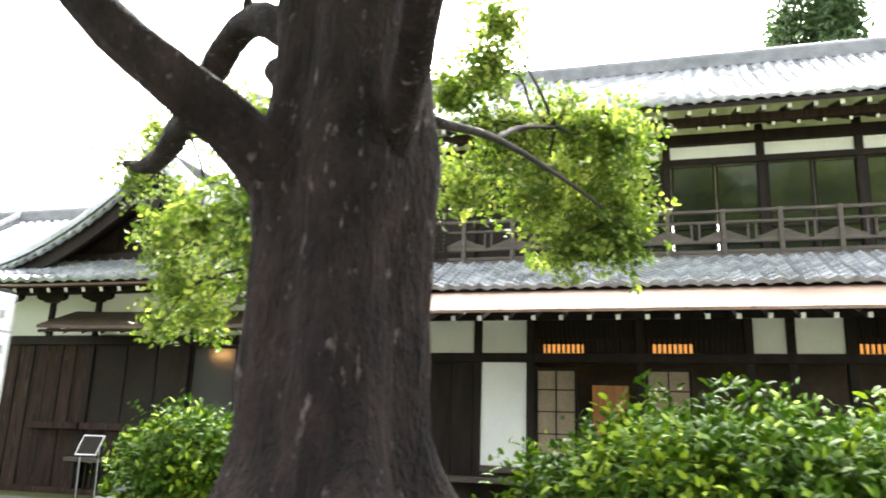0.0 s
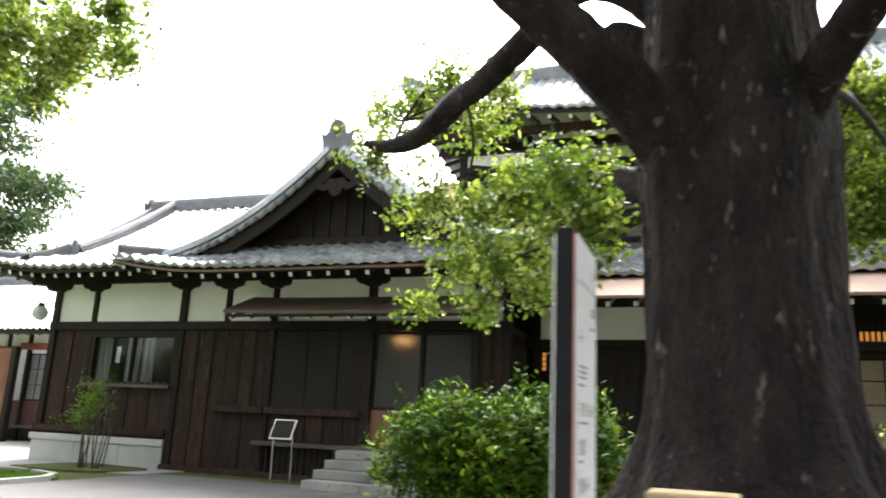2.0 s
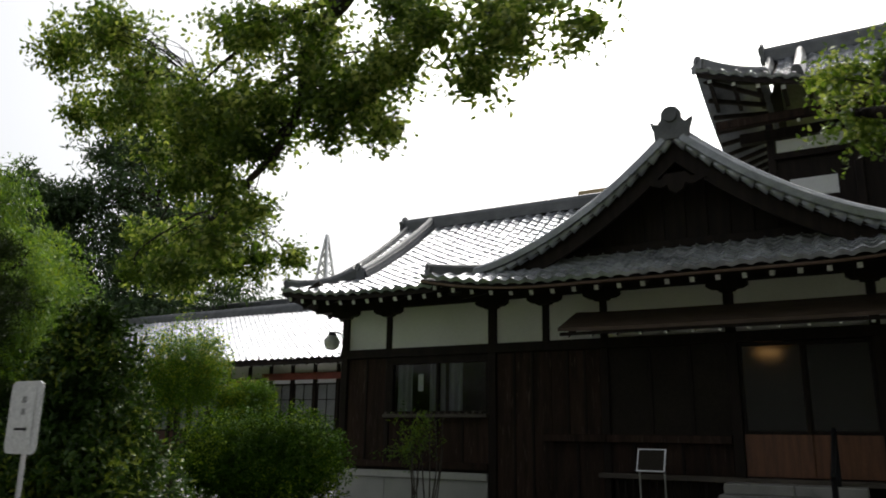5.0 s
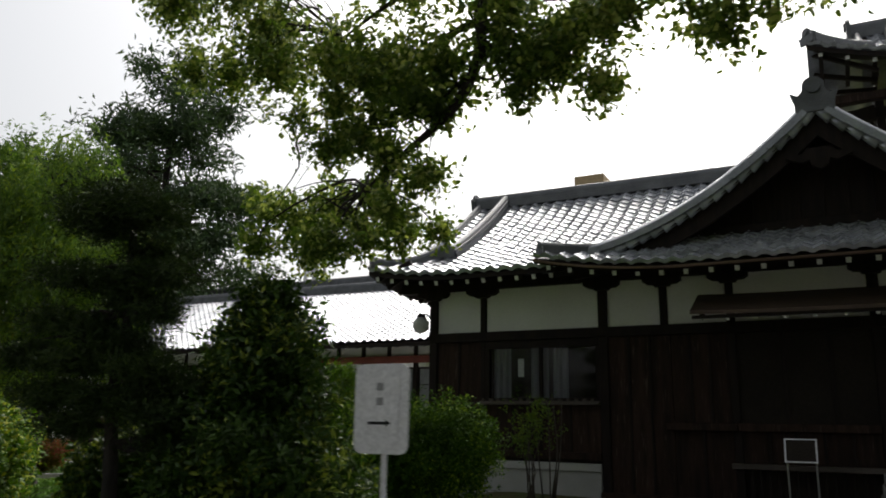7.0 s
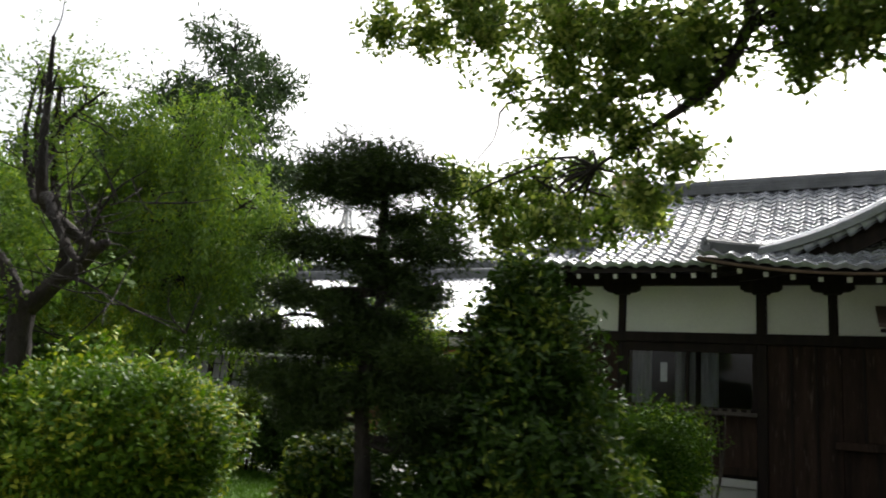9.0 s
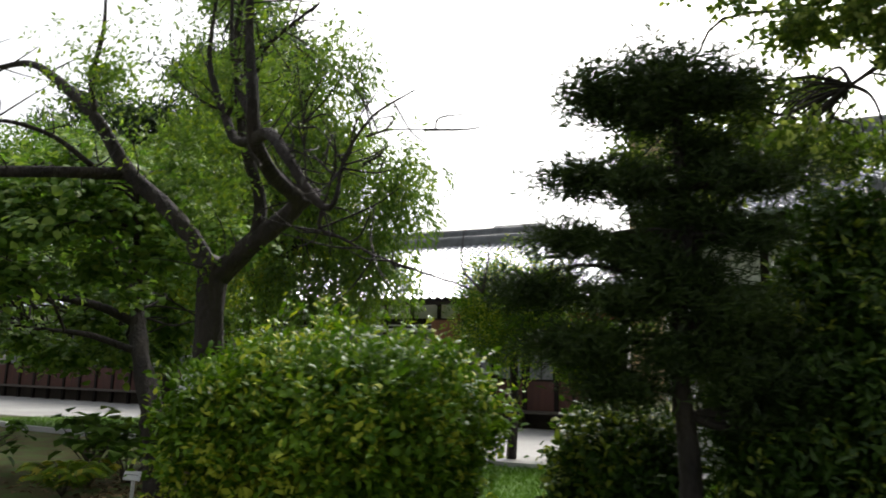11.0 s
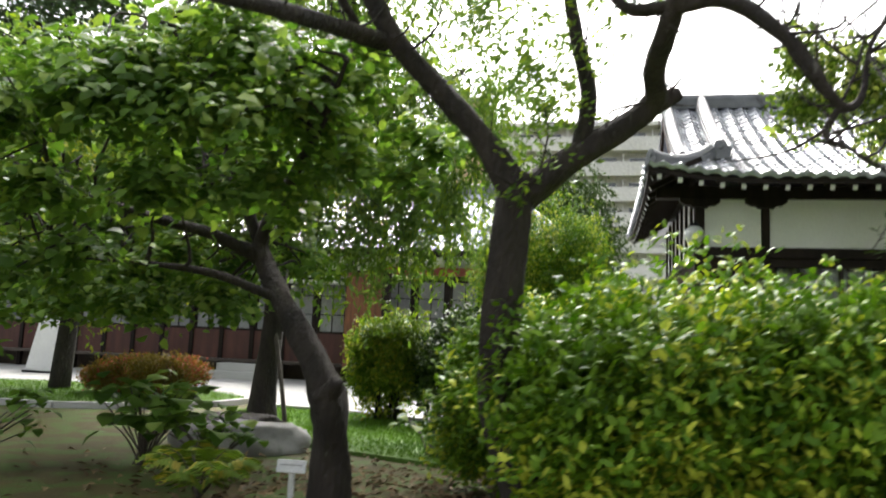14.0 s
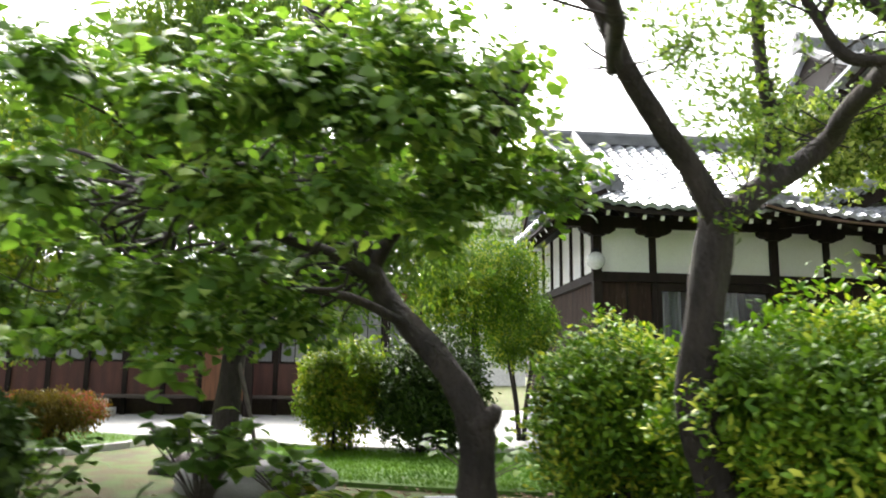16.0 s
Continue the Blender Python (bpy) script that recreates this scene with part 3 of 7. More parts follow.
flat_area("flower_bed", rounded([(-14.6, 12.3), (-13.4, 12.1), (-12.6, 12.5), (-12.45, 13.6), (-13.4, 13.95), (-14.5, 13.9)]), 0.024, SOIL, "bare brown planting bed under the footing")
ISLAND = rounded([(-24.2, 11.6), (-24.0, 13.2), (-26.5, 14.6), (-30.5, 13.8), (-31, 11.0), (-27.5, 10.1), (-25.0, 10.3)])
flat_area("lawn", ISLAND, 0.03, LAWN, "short green lawn round low azaleas", "lawn")


def kerb(line, label):
    ob = thing("kerb", label, "kerb", (*line[0], 0), group="garden kerbs", kind="structure")
    for (x0, y0), (x1, y1) in zip(line[:-1], line[1:]):
        d = Vector((x1 - x0, y1 - y0, 0))
        e = d.normalized() * 0.004
        beam("kerb_stone", (x0 + e.x, y0 + e.y, 0.03), (x1 - e.x, y1 - e.y, 0.03), 0.11, 0.1, STONE, ob)
    return ob


kerb([(-11.72, 4.2), (-11.69, 5.4), (-11.66, 6.6), (-11.6, 7.8), (-11.58, 8.8), (-11.62, 9.6), (-11.78, 10.5), (-12.2, 11.05), (-12.9, 11.3)], "narrow pale stone kerb along the lawn")
kerb([(-31, 10.7), (-29.6, 10.3), (-28.2, 9.95), (-26.8, 9.9), (-25.4, 10.0), (-24.2, 10.6), (-23.7, 11.6), (-23.6, 12.6)], "narrow pale stone kerb round the small lawn")
kerb([(-23.0, 11.75), (-21.6, 11.55), (-20.4, 11.0), (-19.3, 10.7), (-17.8, 10.8), (-16.4, 10.95)], "narrow pale stone kerb along the lawn")

# ---- main house: entrance hall with its gable, side wing and two-storey part ----
FY = 14.19
house = thing("main_house", "dark timber Japanese house with white plaster bands and grey tile roofs", "house", (-9, FY, 0))
XA, XB, XC, XD, XE, XF, XG, XH = -16.03, -14.92, -12.48, -11.37, -10.24, -8.04, -5.9, -5.32
BAND, TOP = 2.99, 3.92


def post(x, y, z0, z1, w=0.15, parent=house, m=WOOD_DARK):
    return block("post", x - w / 2, x + w / 2, y - w / 2, y + w / 2, z0, z1, m, parent, bevel=0.012)


def plaster(x0, x1, y, z0, z1, parent=house):
    return block("plaster_panel", x0 + 0.075, x1 - 0.075, y, y + 0.09, z0, z1, PLASTER, parent, bevel=0)


def boards(x0, x1, y, z0, z1, step=0.42, batten=True, parent=house, m=WOOD_BOARD):
    n = max(1, round((x1 - x0) / step))
    w = (x1 - x0) / n
    for k in range(n):
        a = x0 + k * w
        block("board", a + 0.004, a + w - 0.004, y + random.uniform(0, 0.006), y + 0.035, z0, z1, m, parent, bevel=0.004)
        if batten and k:
            block("batten", a - 0.022, a + 0.022, y - 0.022, y + 0.002, z0, z1, WOOD_DARK, parent, bevel=0.004)


# plaster band above the entrance hall and the wing
for a, b in ((XA, XB), (XB, XC), (XC, XD), (XD, XE), (XE, XF), (XF, XG), (XG, XH)):
    plaster(a, b, FY - 0.01, BAND + 0.06, TOP)
for x in (XA, XC, XF, XH):
    post(x, FY, 0.0 if x != XA else 0.62, TOP + 0.25, 0.17)
for x in (XB, XD, XE, XG):
    post(x, FY, BAND, TOP + 0.1, 0.12)
block("lintel_beam", XA - 0.1, XH + 0.1, FY - 0.1, FY + 0.07, BAND - 0.13, BAND + 0.05, WOOD_DARK, house)
block("eave_beam", XA - 0.75, XH + 0.4, FY - 0.13, FY + 0.1, TOP - 0.02, TOP + 0.2, WOOD_DARK, house)
for x in (XA, XB, XC, XD, XE, XF, XG):
    bm = bmesh.new()
    V = [(-0.34, 0.0), (0.34, 0.0), (0.34, -0.07), (0.26, -0.12), (0.16, -0.13), (0.13, -0.17), (-0.13, -0.17), (-0.16, -0.13), (-0.26, -0.12), (-0.34, -0.07)]
    fr = [bm.verts.new((x + a, FY - 0.15, TOP - 0.02 + c)) for a, c in V]
    bk = [bm.verts.new((x + a, FY + 0.02, TOP - 0.02 + c)) for a, c in V]
    bm.faces.new(fr[::-1])
    bm.faces.new(bk)
    for k in range(len(V)):
        bm.faces.new((fr[k], fr[(k + 1) % len(V)], bk[(k + 1) % len(V)], bk[k]))
    bmesh.ops.recalc_face_normals(bm, faces=bm.faces)
    part("bracket_arm", bm, WOOD_DARK, house)

# stone footing and boarded wall of the wing, with its window
for k, (a, b) in enumerate(((XA - 0.12, -14.9), (-14.9, -13.7), (-13.7, XC - 0.09))):
    block("footing_stone", a + 0.004, b - 0.004, FY - 0.09, FY + 0.2, -0.05, 0.44, STONE, house, bevel=0.01)
block("footing_cap", XA - 0.16, XC - 0.09, FY - 0.13, FY + 0.2, 0.444, 0.58, STONE, house, bevel=0.012)
block("sill_beam", XA - 0.12, XC - 0.086, FY - 0.12, FY + 0.06, 0.64, 0.77, WOOD_BOARD, house)
block("sill_beam", XA - 0.05, XC - 0.086, FY - 0.05, FY + 0.06, 0.584, 0.64, WOOD_DARK, house)
boards(XA + 0.085, XB - 0.05, FY - 0.02, 0.77, BAND - 0.13, 0.48)
post(XB, FY, 0.77, BAND - 0.13, 0.1)
boards(XB + 0.05, XC - 0.085, FY - 0.02, 0.77, 1.62, 0.62)
window = link_mesh("window", raw_mesh("window", [(-14.8, FY + 0.01, 1.72), (-12.6, FY + 0.01, 1.72), (-12.6, FY + 0.01, 2.72), (-14.8, FY + 0.01, 2.72)], [(0, 1, 2, 3)], GLASS), house)
window.visible_shadow = False
block("window_sill", -14.95, -12.56, FY - 0.16, FY + 0.05, 1.62, 1.69, WOOD_RAIL, window)
for a, b, c, d in ((-14.87, -12.56, 1.69, 1.75), (-14.87, -12.56, 2.7, 2.86), (-14.87, -14.78, 1.75, 2.7), (-12.64, -12.56, 1.75, 2.7), (-13.75, -13.69, 1.75, 2.7)):
    block("window_frame", a, b, FY - 0.05, FY + 0.05, c, d, WOOD_DARK, window)
for k in range(15):
    x = -14.86 + k * 0.155
    block("sill_block", x - 0.03, x + 0.03, FY - 0.17, FY - 0.1, 1.692, 1.735, WOOD_RAIL, window, bevel=0.006)


def curtain(x0, x1, y, z0, z1, parent):
    n = max(6, int((x1 - x0) / 0.035))
    sheet("curtain", lambda u, v: (x0 + (x1 - x0) * u, y + 0.035 * math.sin(u * n * 1.6), z0 + (z1 - z0) * v), n * 3, 1, 0.002, CURTAIN, parent)


for a, b in ((-14.72, -14.36), (-13.95, -13.6), (-13.5, -13.2)):
    curtain(a, b, FY + 0.1, 1.74, 2.72, window)
# room shell in the shade colour, so the window looks into darkness
block("room_back", XA + 0.2, XC - 0.1, FY + 1.6, FY + 1.7, 0.7, BAND, ROOM_SHADE, house, bevel=0)
block("room_floor", XA + 0.2, XC - 0.1, FY + 0.1, FY + 1.6, 0.6, 0.7, ROOM_SHADE, house, bevel=0)
block("room_ceiling", XA + 0.2, XC - 0.1, FY + 0.1, FY + 1.6, BAND - 0.1, BAND, ROOM_SHADE, house, bevel=0)
block("paper_notice", -14.2, -14.08, FY + 0.02, FY + 0.03, 2.15, 2.5, SIGN_WHITE, window, bevel=0)

# boarded wall and box bay beside the entrance
boards(XC + 0.085, XD + 0.1, FY - 0.04, 0.08, BAND - 0.13, 0.4)
boards(XD + 0.1, XE - 0.05, FY - 0.04, 1.33, BAND - 0.13, 0.35)
boards(XD + 0.1, XE - 0.05, FY - 0.06, 0.08, 1.22, 0.5)
block("ledge_beam", XD - 0.02, XE + 0.02, FY - 0.2, FY + 0.05, 1.2, 1.33, WOOD_BOARD, house)
block("ledge_beam", XE + 0.02, XF - 0.09, FY - 0.14, FY + 0.05, 1.2, 1.33, WOOD_BOARD, house)
block("ground_sill", XC - 0.1, XF - 0.09, FY - 0.16, FY + 0.1, -0.04, 0.1, WOOD_BOARD, house)
post(XE, FY, 0.1, BAND - 0.1, 0.14)
block("dark_screen", XE + 0.07, XF - 0.085, FY - 0.01, FY + 0.03, 1.33, BAND - 0.13, DIM_PANEL, house, "opaque dark screen coloured as glass before a dim room", bevel=0)
for x in (XE + 0.8, XE + 1.5):
    block("screen_stile", x - 0.03, x + 0.03, FY - 0.035, FY - 0.01, 1.33, BAND - 0.13, WOOD_DARK, house, bevel=0.004)
boards(XE + 0.07, XF - 0.085, FY - 0.03, 0.68, 1.2, 0.44)
block("veranda_edge", XE - 0.1, XH, FY - 0.3, FY + 0.1, 0.6, 0.68, WOOD_RAIL, house)
for k in range(15):
    x = XE + 0.05 + k * 0.135
    block("lattice_bar", x - 0.022, x + 0.022, FY - 0.16, FY - 0.12, 0.1, 0.6, WOOD_DARK, house, bevel=0.004)

# dark sheet in place of the shade behind the lattice
block("under_floor_shade", XE - 0.1, XH, FY + 0.25, FY + 0.3, -0.02, 0.6, ROOM_SHADE, house, bevel=0)

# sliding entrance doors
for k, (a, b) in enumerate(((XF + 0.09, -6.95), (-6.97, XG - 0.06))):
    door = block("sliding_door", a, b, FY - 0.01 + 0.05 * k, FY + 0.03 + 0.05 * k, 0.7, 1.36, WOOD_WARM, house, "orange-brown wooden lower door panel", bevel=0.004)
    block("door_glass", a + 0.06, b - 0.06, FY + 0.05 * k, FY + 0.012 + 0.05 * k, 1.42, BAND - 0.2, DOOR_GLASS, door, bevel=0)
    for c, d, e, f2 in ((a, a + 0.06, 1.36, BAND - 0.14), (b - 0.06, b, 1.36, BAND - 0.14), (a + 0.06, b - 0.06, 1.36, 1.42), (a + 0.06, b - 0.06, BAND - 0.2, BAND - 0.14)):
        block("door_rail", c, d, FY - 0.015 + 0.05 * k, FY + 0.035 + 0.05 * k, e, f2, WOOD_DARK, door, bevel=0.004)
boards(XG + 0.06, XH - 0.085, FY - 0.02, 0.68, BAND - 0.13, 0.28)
# hall shell, its dimness painted in
block("hall_back", XE + 0.1, XH, FY + 1.4, FY + 1.5, 0.6, BAND, ROOM_SHADE, house, bevel=0)
block("hall_ceiling", XE + 0.1, XH, FY + 0.1, FY + 1.4, BAND - 0.13, BAND, ROOM_SHADE, house, bevel=0)
block("hall_floor", XE + 0.1, XH, FY + 0.1, FY + 1.4, 0.6, 0.68, ROOM_SHADE, house, bevel=0)
post(XG, FY, 0.68, BAND - 0.1, 0.13)
lamp = thing("porch_lamp", "flat oval warm lamp under the entrance ceiling", "lamp", (XF + 0.52, FY + 0.3, 2.86))
bm = bmesh.new()
bmesh.ops.create_uvsphere(bm, u_segments=14, v_segments=8, radius=0.1)
bmesh.ops.scale(bm, verts=bm.verts, vec=(2.3, 1.4, 0.6))
bmesh.ops.translate(bm, verts=bm.verts, vec=(XF + 0.52, FY + 0.4, 2.72))
part("lamp_globe", bm, LAMP_BULB, lamp, "warm glowing globe", smooth=True)
block("lamp_base", XF + 0.47, XF + 0.57, FY + 0.35, FY + 0.45, 2.76, 2.86, SIGN_BLACK, lamp)

# stone steps to the doors
steps = thing("stone_steps", "five worn grey granite steps before the entrance", "steps", (-7.2, 12.9, 0))
for k in range(4):
    y0, z1 = 12.36 + k * 0.32, 0.155 * (k + 1)
    for a, b in ((-8.28 + 0.03 * k, -7.2), (-7.196, -6.15 - 0.03 * k)):
        block("step_stone", a, b, y0, 13.88 - 0.001 * k, z1 - 0.153, z1, STEP_STONE, steps, bevel=0.014)
handrail = thing("handrail", "slim black metal handrail beside the steps", "handrail", (-6.7, 12.6, 0))
many = [[(-6.62, 12.4, 0.0, 0.04), (-6.62, 12.4, 0.4, 0.04), (-6.62, 12.4, 0.85, 0.04)], [(-6.62, 13.7, 0.6, 0.04), (-6.62, 13.7, 1.0, 0.04), (-6.62, 13.7, 1.42, 0.04)],
        [(-6.62, 12.25, 0.8, 0.035), (-6.62, 13.0, 1.1, 0.035), (-6.62, 13.8, 1.44, 0.035)]]
for k, ln in enumerate(many):
    limb("rail_tube" if k == 2 else "rail_post", ln, SIGN_BLACK, handrail, 8, 0.0, k)

# bark-covered awning over the entrance
AW0, AW1 = -10.75, -5.35


def awning_top(u, v):
    s = abs(u - 0.5) * 2
    return (AW0 + (AW1 - AW0) * u + (0.12 * (1 - v) if u < 0.5 else -0.12 * (1 - v)) * 0, 13.15 + 1.0 * v, 3.12 + 0.42 * v + 0.03 * s ** 4 - 0.02)


awning = sheet("entrance_awning", awning_top, 30, 5, 0.06, SHINGLE, house, "thin brown bark-covered awning")
block("awning_fascia", AW0 + 0.02, AW1 - 0.02, 13.17, 13.2, 2.99, 3.05, WOOD_DARK, awning)
for k in range(13):
    x = AW0 + 0.15 + k * (AW1 - AW0 - 0.3) / 12
    beam("rafter", (x, 14.1, 3.36), (x, 13.19, 2.98), 0.055, 0.06, WOOD_DARK, awning, tip=WHITE_TIP)

# ---- front gable roof of the entrance hall ----
GX, GH = -8.62, 4.72
EY = 12.82


def gable_curve(s):
    return 4.17 + 2.26 * max(0.0, 1 - s / (GH + 0.05)) ** 2.0


def front_curl(u, d):
    s = abs(u - GH) / GH
    return 0.3 * max(0.0, s - 0.45) ** 2 / 0.3 * max(0.0, 1 - d / 1.6)


SKIRT = lambda d: 0.5 * d + 0.04 * d * d
skirt = sheet("front_eave_roof", lambda u, v: (GX - GH + 2 * GH * u, EY + 1.5 * v, 3.86 + SKIRT(1.5 * v) + front_curl(2 * GH * u, 1.5 * v)), 36, 6, 0.09, WOOD_DARK, house)
tiled_slope(skirt, (GX - GH, EY - 0.05, 3.93), (1, 0, 0), (0, 1, 0), 2 * GH, 1.25, SKIRT, lambda d: (0.55 * d, 2 * GH), front_curl, singles=175)
for k in range(24):
    x = GX - GH + 0.25 + k * (2 * GH - 0.4) / 23
    lift = front_curl(x - GX + GH, 0)
    beam("rafter", (x, FY - 0.1, 4.3 + lift * 0.2), (x, EY + 0.06, 3.74 + lift), 0.075, 0.085, WOOD_DARK, skirt, tip=WHITE_TIP)
block("eave_fascia", GX - GH + 1.6, GX + GH - 1.2, EY + 0.0, EY + 0.03, 3.79, 3.86, WOOD_DARK, skirt)
sheet("gutter", lambda u, v: (GX - GH + 2 * GH * u, EY - 0.09 + 0.07 * v, 3.83 + front_curl(2 * GH * u, 0) - 0.03 * math.sin(v * math.pi)), 36, 4, 0.008, COPPER, skirt)

# gable end: boarded triangle, curved barge boards, carved pendant
bm = bmesh.new()
row = [GX - 3.5 + 7.0 * k / 28 for k in range(29)]
lo = [bm.verts.new((x, 13.88, 4.3)) for x in row]
hi = [bm.verts.new((x, 13.88, max(4.32, gable_curve(abs(x - GX)) - 0.25))) for x in row]
for k in range(28):
    bm.faces.new((lo[k], lo[k + 1], hi[k + 1], hi[k]))
part("gable_wall", bm, WOOD_DARK, house, "dark boarded gable wall")
for k in range(15):
    x = GX - 2.6 + k * 5.2 / 14
    block("gable_batten", x - 0.02, x + 0.02, 13.84, 13.88, 4.4, max(4.45, gable_curve(abs(x - GX)) - 0.4), WOOD_DARK, house, bevel=0.004)
block("gable_tie", GX - 2.9, GX + 2.9, 13.78, 13.87, 4.52, 4.66, WOOD_DARK, house)
for side in (-1, 1):
    V, F = [], []
    for k in range(25):
        s = 4.15 * k / 24
        deep = 0.4 - 0.12 * k / 24
        for y in (13.36, 13.43):
            V += [(GX + side * s, y, gable_curve(s) - 0.1), (GX + side * s, y, gable_curve(s) - 0.1 - deep)]
    for k in range(24):
        a, b = 4 * k, 4 * k + 4
        F += [(a, a + 1, b + 1, b), (a + 2, b + 2, b + 3, a + 3), (a + 1, a + 3, b + 3, b + 1), (a, b, b + 2, a + 2)]
    link_mesh("barge_board", raw_mesh("barge_board", V, F, WOOD_DARK), house, "curved dark brown barge board")
    V, F = [], []
    for k in range(25):
        s = 3.6 * k / 24
        for y in (13.44, 13.49):
            V += [(GX + side * s, y, gable_curve(s) - 0.42), (GX + side * s, y, gable_curve(s) - 0.62 + 0.06 * k / 24)]
    link_mesh("barge_board", raw_mesh("barge_board", V, F, WOOD_DARK), house)
    # side slope of the gable roof
    slope = sheet("gable_roof", lambda u, v, side=side: (GX + side * (GH + 0.0 - GH * v), 13.25 + 6.5 * u, gable_curve(GH - GH * v) - 0.05), 8, 14, 0.08, WOOD_DARK, house)
    tiled_slope(slope, (GX + side * GH, 13.25 if side > 0 else 19.75, 4.19), (0, 1 if side > 0 else -1, 0), (-side, 0, 0), 6.5, GH - 0.12,
                lambda d: gable_curve(GH - d) - 4.17, singles=60)
    # verge: a row of small end tiles and a rounded verge ridge following the curve
    for k in range(22):
        s0, s1 = 4.6 * k / 22, 4.6 * (k + 1) / 22
        p, q = Vector((GX + side * s0, 13.3, gable_curve(s0) - 0.06)), Vector((GX + side * s1, 13.3, gable_curve(s1) - 0.09))
        limb("verge_tile", [(*p, 0.06), (*((p + q) / 2), 0.072), (*q, 0.085)], TILE, slope, 8, 0.0, k, 1)
    ridge_curve("verge_ridge", lambda t, side=side: (GX + side * (0.15 + 4.5 * t), 13.5, gable_curve(0.15 + 4.5 * t) + 0.05), 26, TILE, slope, 0.2, 0.17)
    ridge_curve("verge_ridge", lambda t, side=side: (GX + side * (0.15 + 4.3 * t), 13.26, gable_curve(0.15 + 4.3 * t) + 0.02), 26, TILE, slope, 0.13, 0.1)

PEND = [(-0.5, 0.06), (-0.42, 0.14), (-0.25, 0.1), (-0.18, 0.2), (0.18, 0.2), (0.25, 0.1), (0.42, 0.14), (0.5, 0.06), (0.38, 0.0), (0.25, -0.04), (0.15, 0.0), (0.12, -0.1), (0.0, -0.17),
        (-0.12, -0.1), (-0.15, 0.0), (-0.25, -0.04), (-0.38, 0.0)]
bm = bmesh.new()
fr = [bm.verts.new((GX + x, 13.33, 5.52 + z)) for x, z in PEND]
bk = [bm.verts.new((GX + x, 13.4, 5.52 + z)) for x, z in PEND]
bm.faces.new(fr)
bm.faces.new(bk[::-1])
for k in range(len(PEND)):
    bm.faces.new((fr[k], bk[k], bk[(k + 1) % len(PEND)], fr[(k + 1) % len(PEND)]))
bmesh.ops.recalc_face_normals(bm, faces=bm.faces)
part("gable_pendant", bm, WOOD_DARK, house, "carved wooden gable pendant with curls")
ridge_stack("ridge", (GX, 13.3, 6.37), (GX, 18.5, 6.37), RIDGE, house, 0.3, 0.36)
ridge_end("ridge_end_tile", (GX, 13.3, 6.3), (0, -1, 0), 0.58, RIDGE, house)
# corner ridge of the front eave
ridge_curve("corner_ridge", lambda t: (GX - GH + 0.1 + 1.7 * t, EY + 0.05 + 0.95 * t, 4.3 - 0.12 * t + 0.2 * t * t), 10, RIDGE, house, 0.2, 0.17)
ridge_end("corner_end_tile", (GX - GH + 0.12, EY + 0.04, 4.22), (-0.6, -0.8, 0), 0.24, RIDGE, house)

# ---- side wing roof: long ridge, gablet over the end wall ----
WY, RY, WE, RZ = 13.05, 17.14, 4.08, 6.5
WX0, WX1, VX = -16.98, -8.8, -16.45
WPROF = lambda d: (RZ - WE) * (0.72 * d / 4.09 + 0.28 * (d / 4.09) ** 2)


def wing_curl(u, d):
    return 0.22 * max(0.0, 1 - u / 2.0) ** 2 * max(0.0, 1 - d / 2.0)


def wing_limit(d):
    return (max(0.0, d) if d < 1.0 else VX - WX0 + 0.02, WX1 - WX0)


wing = sheet("wing_roof", lambda u, v: (WX0 + (WX1 - WX0) * u if v < 0.2 else VX + (WX1 - VX) * u, WY + 4.09 * v, WE - 0.06 + WPROF(4.09 * v) + wing_curl((WX1 - WX0) * u, 4.09 * v)), 30, 12, 0.08, WOOD_DARK, house)
tiled_slope(wing, (WX0, WY - 0.05, WE), (1, 0, 0), (0, 1, 0), WX1 - WX0, 4.05, WPROF, wing_limit, wing_curl, singles=290)
sheet("wing_roof_back", lambda u, v: (VX + (WX1 - VX) * u, 2 * RY - WY - 4.09 * v, WE - 0.02 + WPROF(4.09 * v)), 10, 8, 0.08, TILE, house)
for k in range(12):
    x = WX0 + 0.18 + k * (-13.3 - WX0) / 11
    lift = wing_curl(x - WX0, 0)
    beam("rafter", (x, FY - 0.1, 4.36 + 0.3 * lift), (x, WY + 0.06, WE - 0.19 + lift), 0.075, 0.085, WOOD_DARK, wing, tip=WHITE_TIP)
side_wall = 2 * RY - FY
# end skirt over the side wall
ESK = lambda d: 0.52 * d


def end_curl(u, d):
    m = min(u, 8.18 - u)
    return 0.22 * max(0.0, 1 - m / 2.0) ** 2 * max(0.0, 1 - d / 2.0)


end_skirt = sheet("end_eave_roof", lambda u, v: (WX0 + 1.05 * v, WY + v * 1.0 + (8.18 - 2.0 * v) * u, WE - 0.06 + ESK(1.05 * v) + end_curl(8.18 * u, 1.05 * v)), 20, 4, 0.08, WOOD_DARK, house)
tiled_slope(end_skirt, (WX0 - 0.05, 2 * RY - WY, WE), (0, -1, 0), (1, 0, 0), 8.18, 1.0, ESK, lambda d: (d, 8.18 - d), end_curl, singles=120)
for k in range(18):
    y = WY + 0.2 + k * 7.78 / 17
    beam("rafter", (XA - 0.08, y, 4.4), (WX0 + 0.07, y, WE - 0.19 + end_curl(y - WY, 0)), 0.075, 0.085, WOOD_DARK, end_skirt, tip=WHITE_TIP)
ridge_curve("corner_ridge", lambda t: (WX0 + 0.02 + 1.15 * t, WY + 0.02 + 1.05 * t, WE + 0.27 - 0.26 * t + 0.62 * t * t), 9, RIDGE, house, 0.22, 0.2)
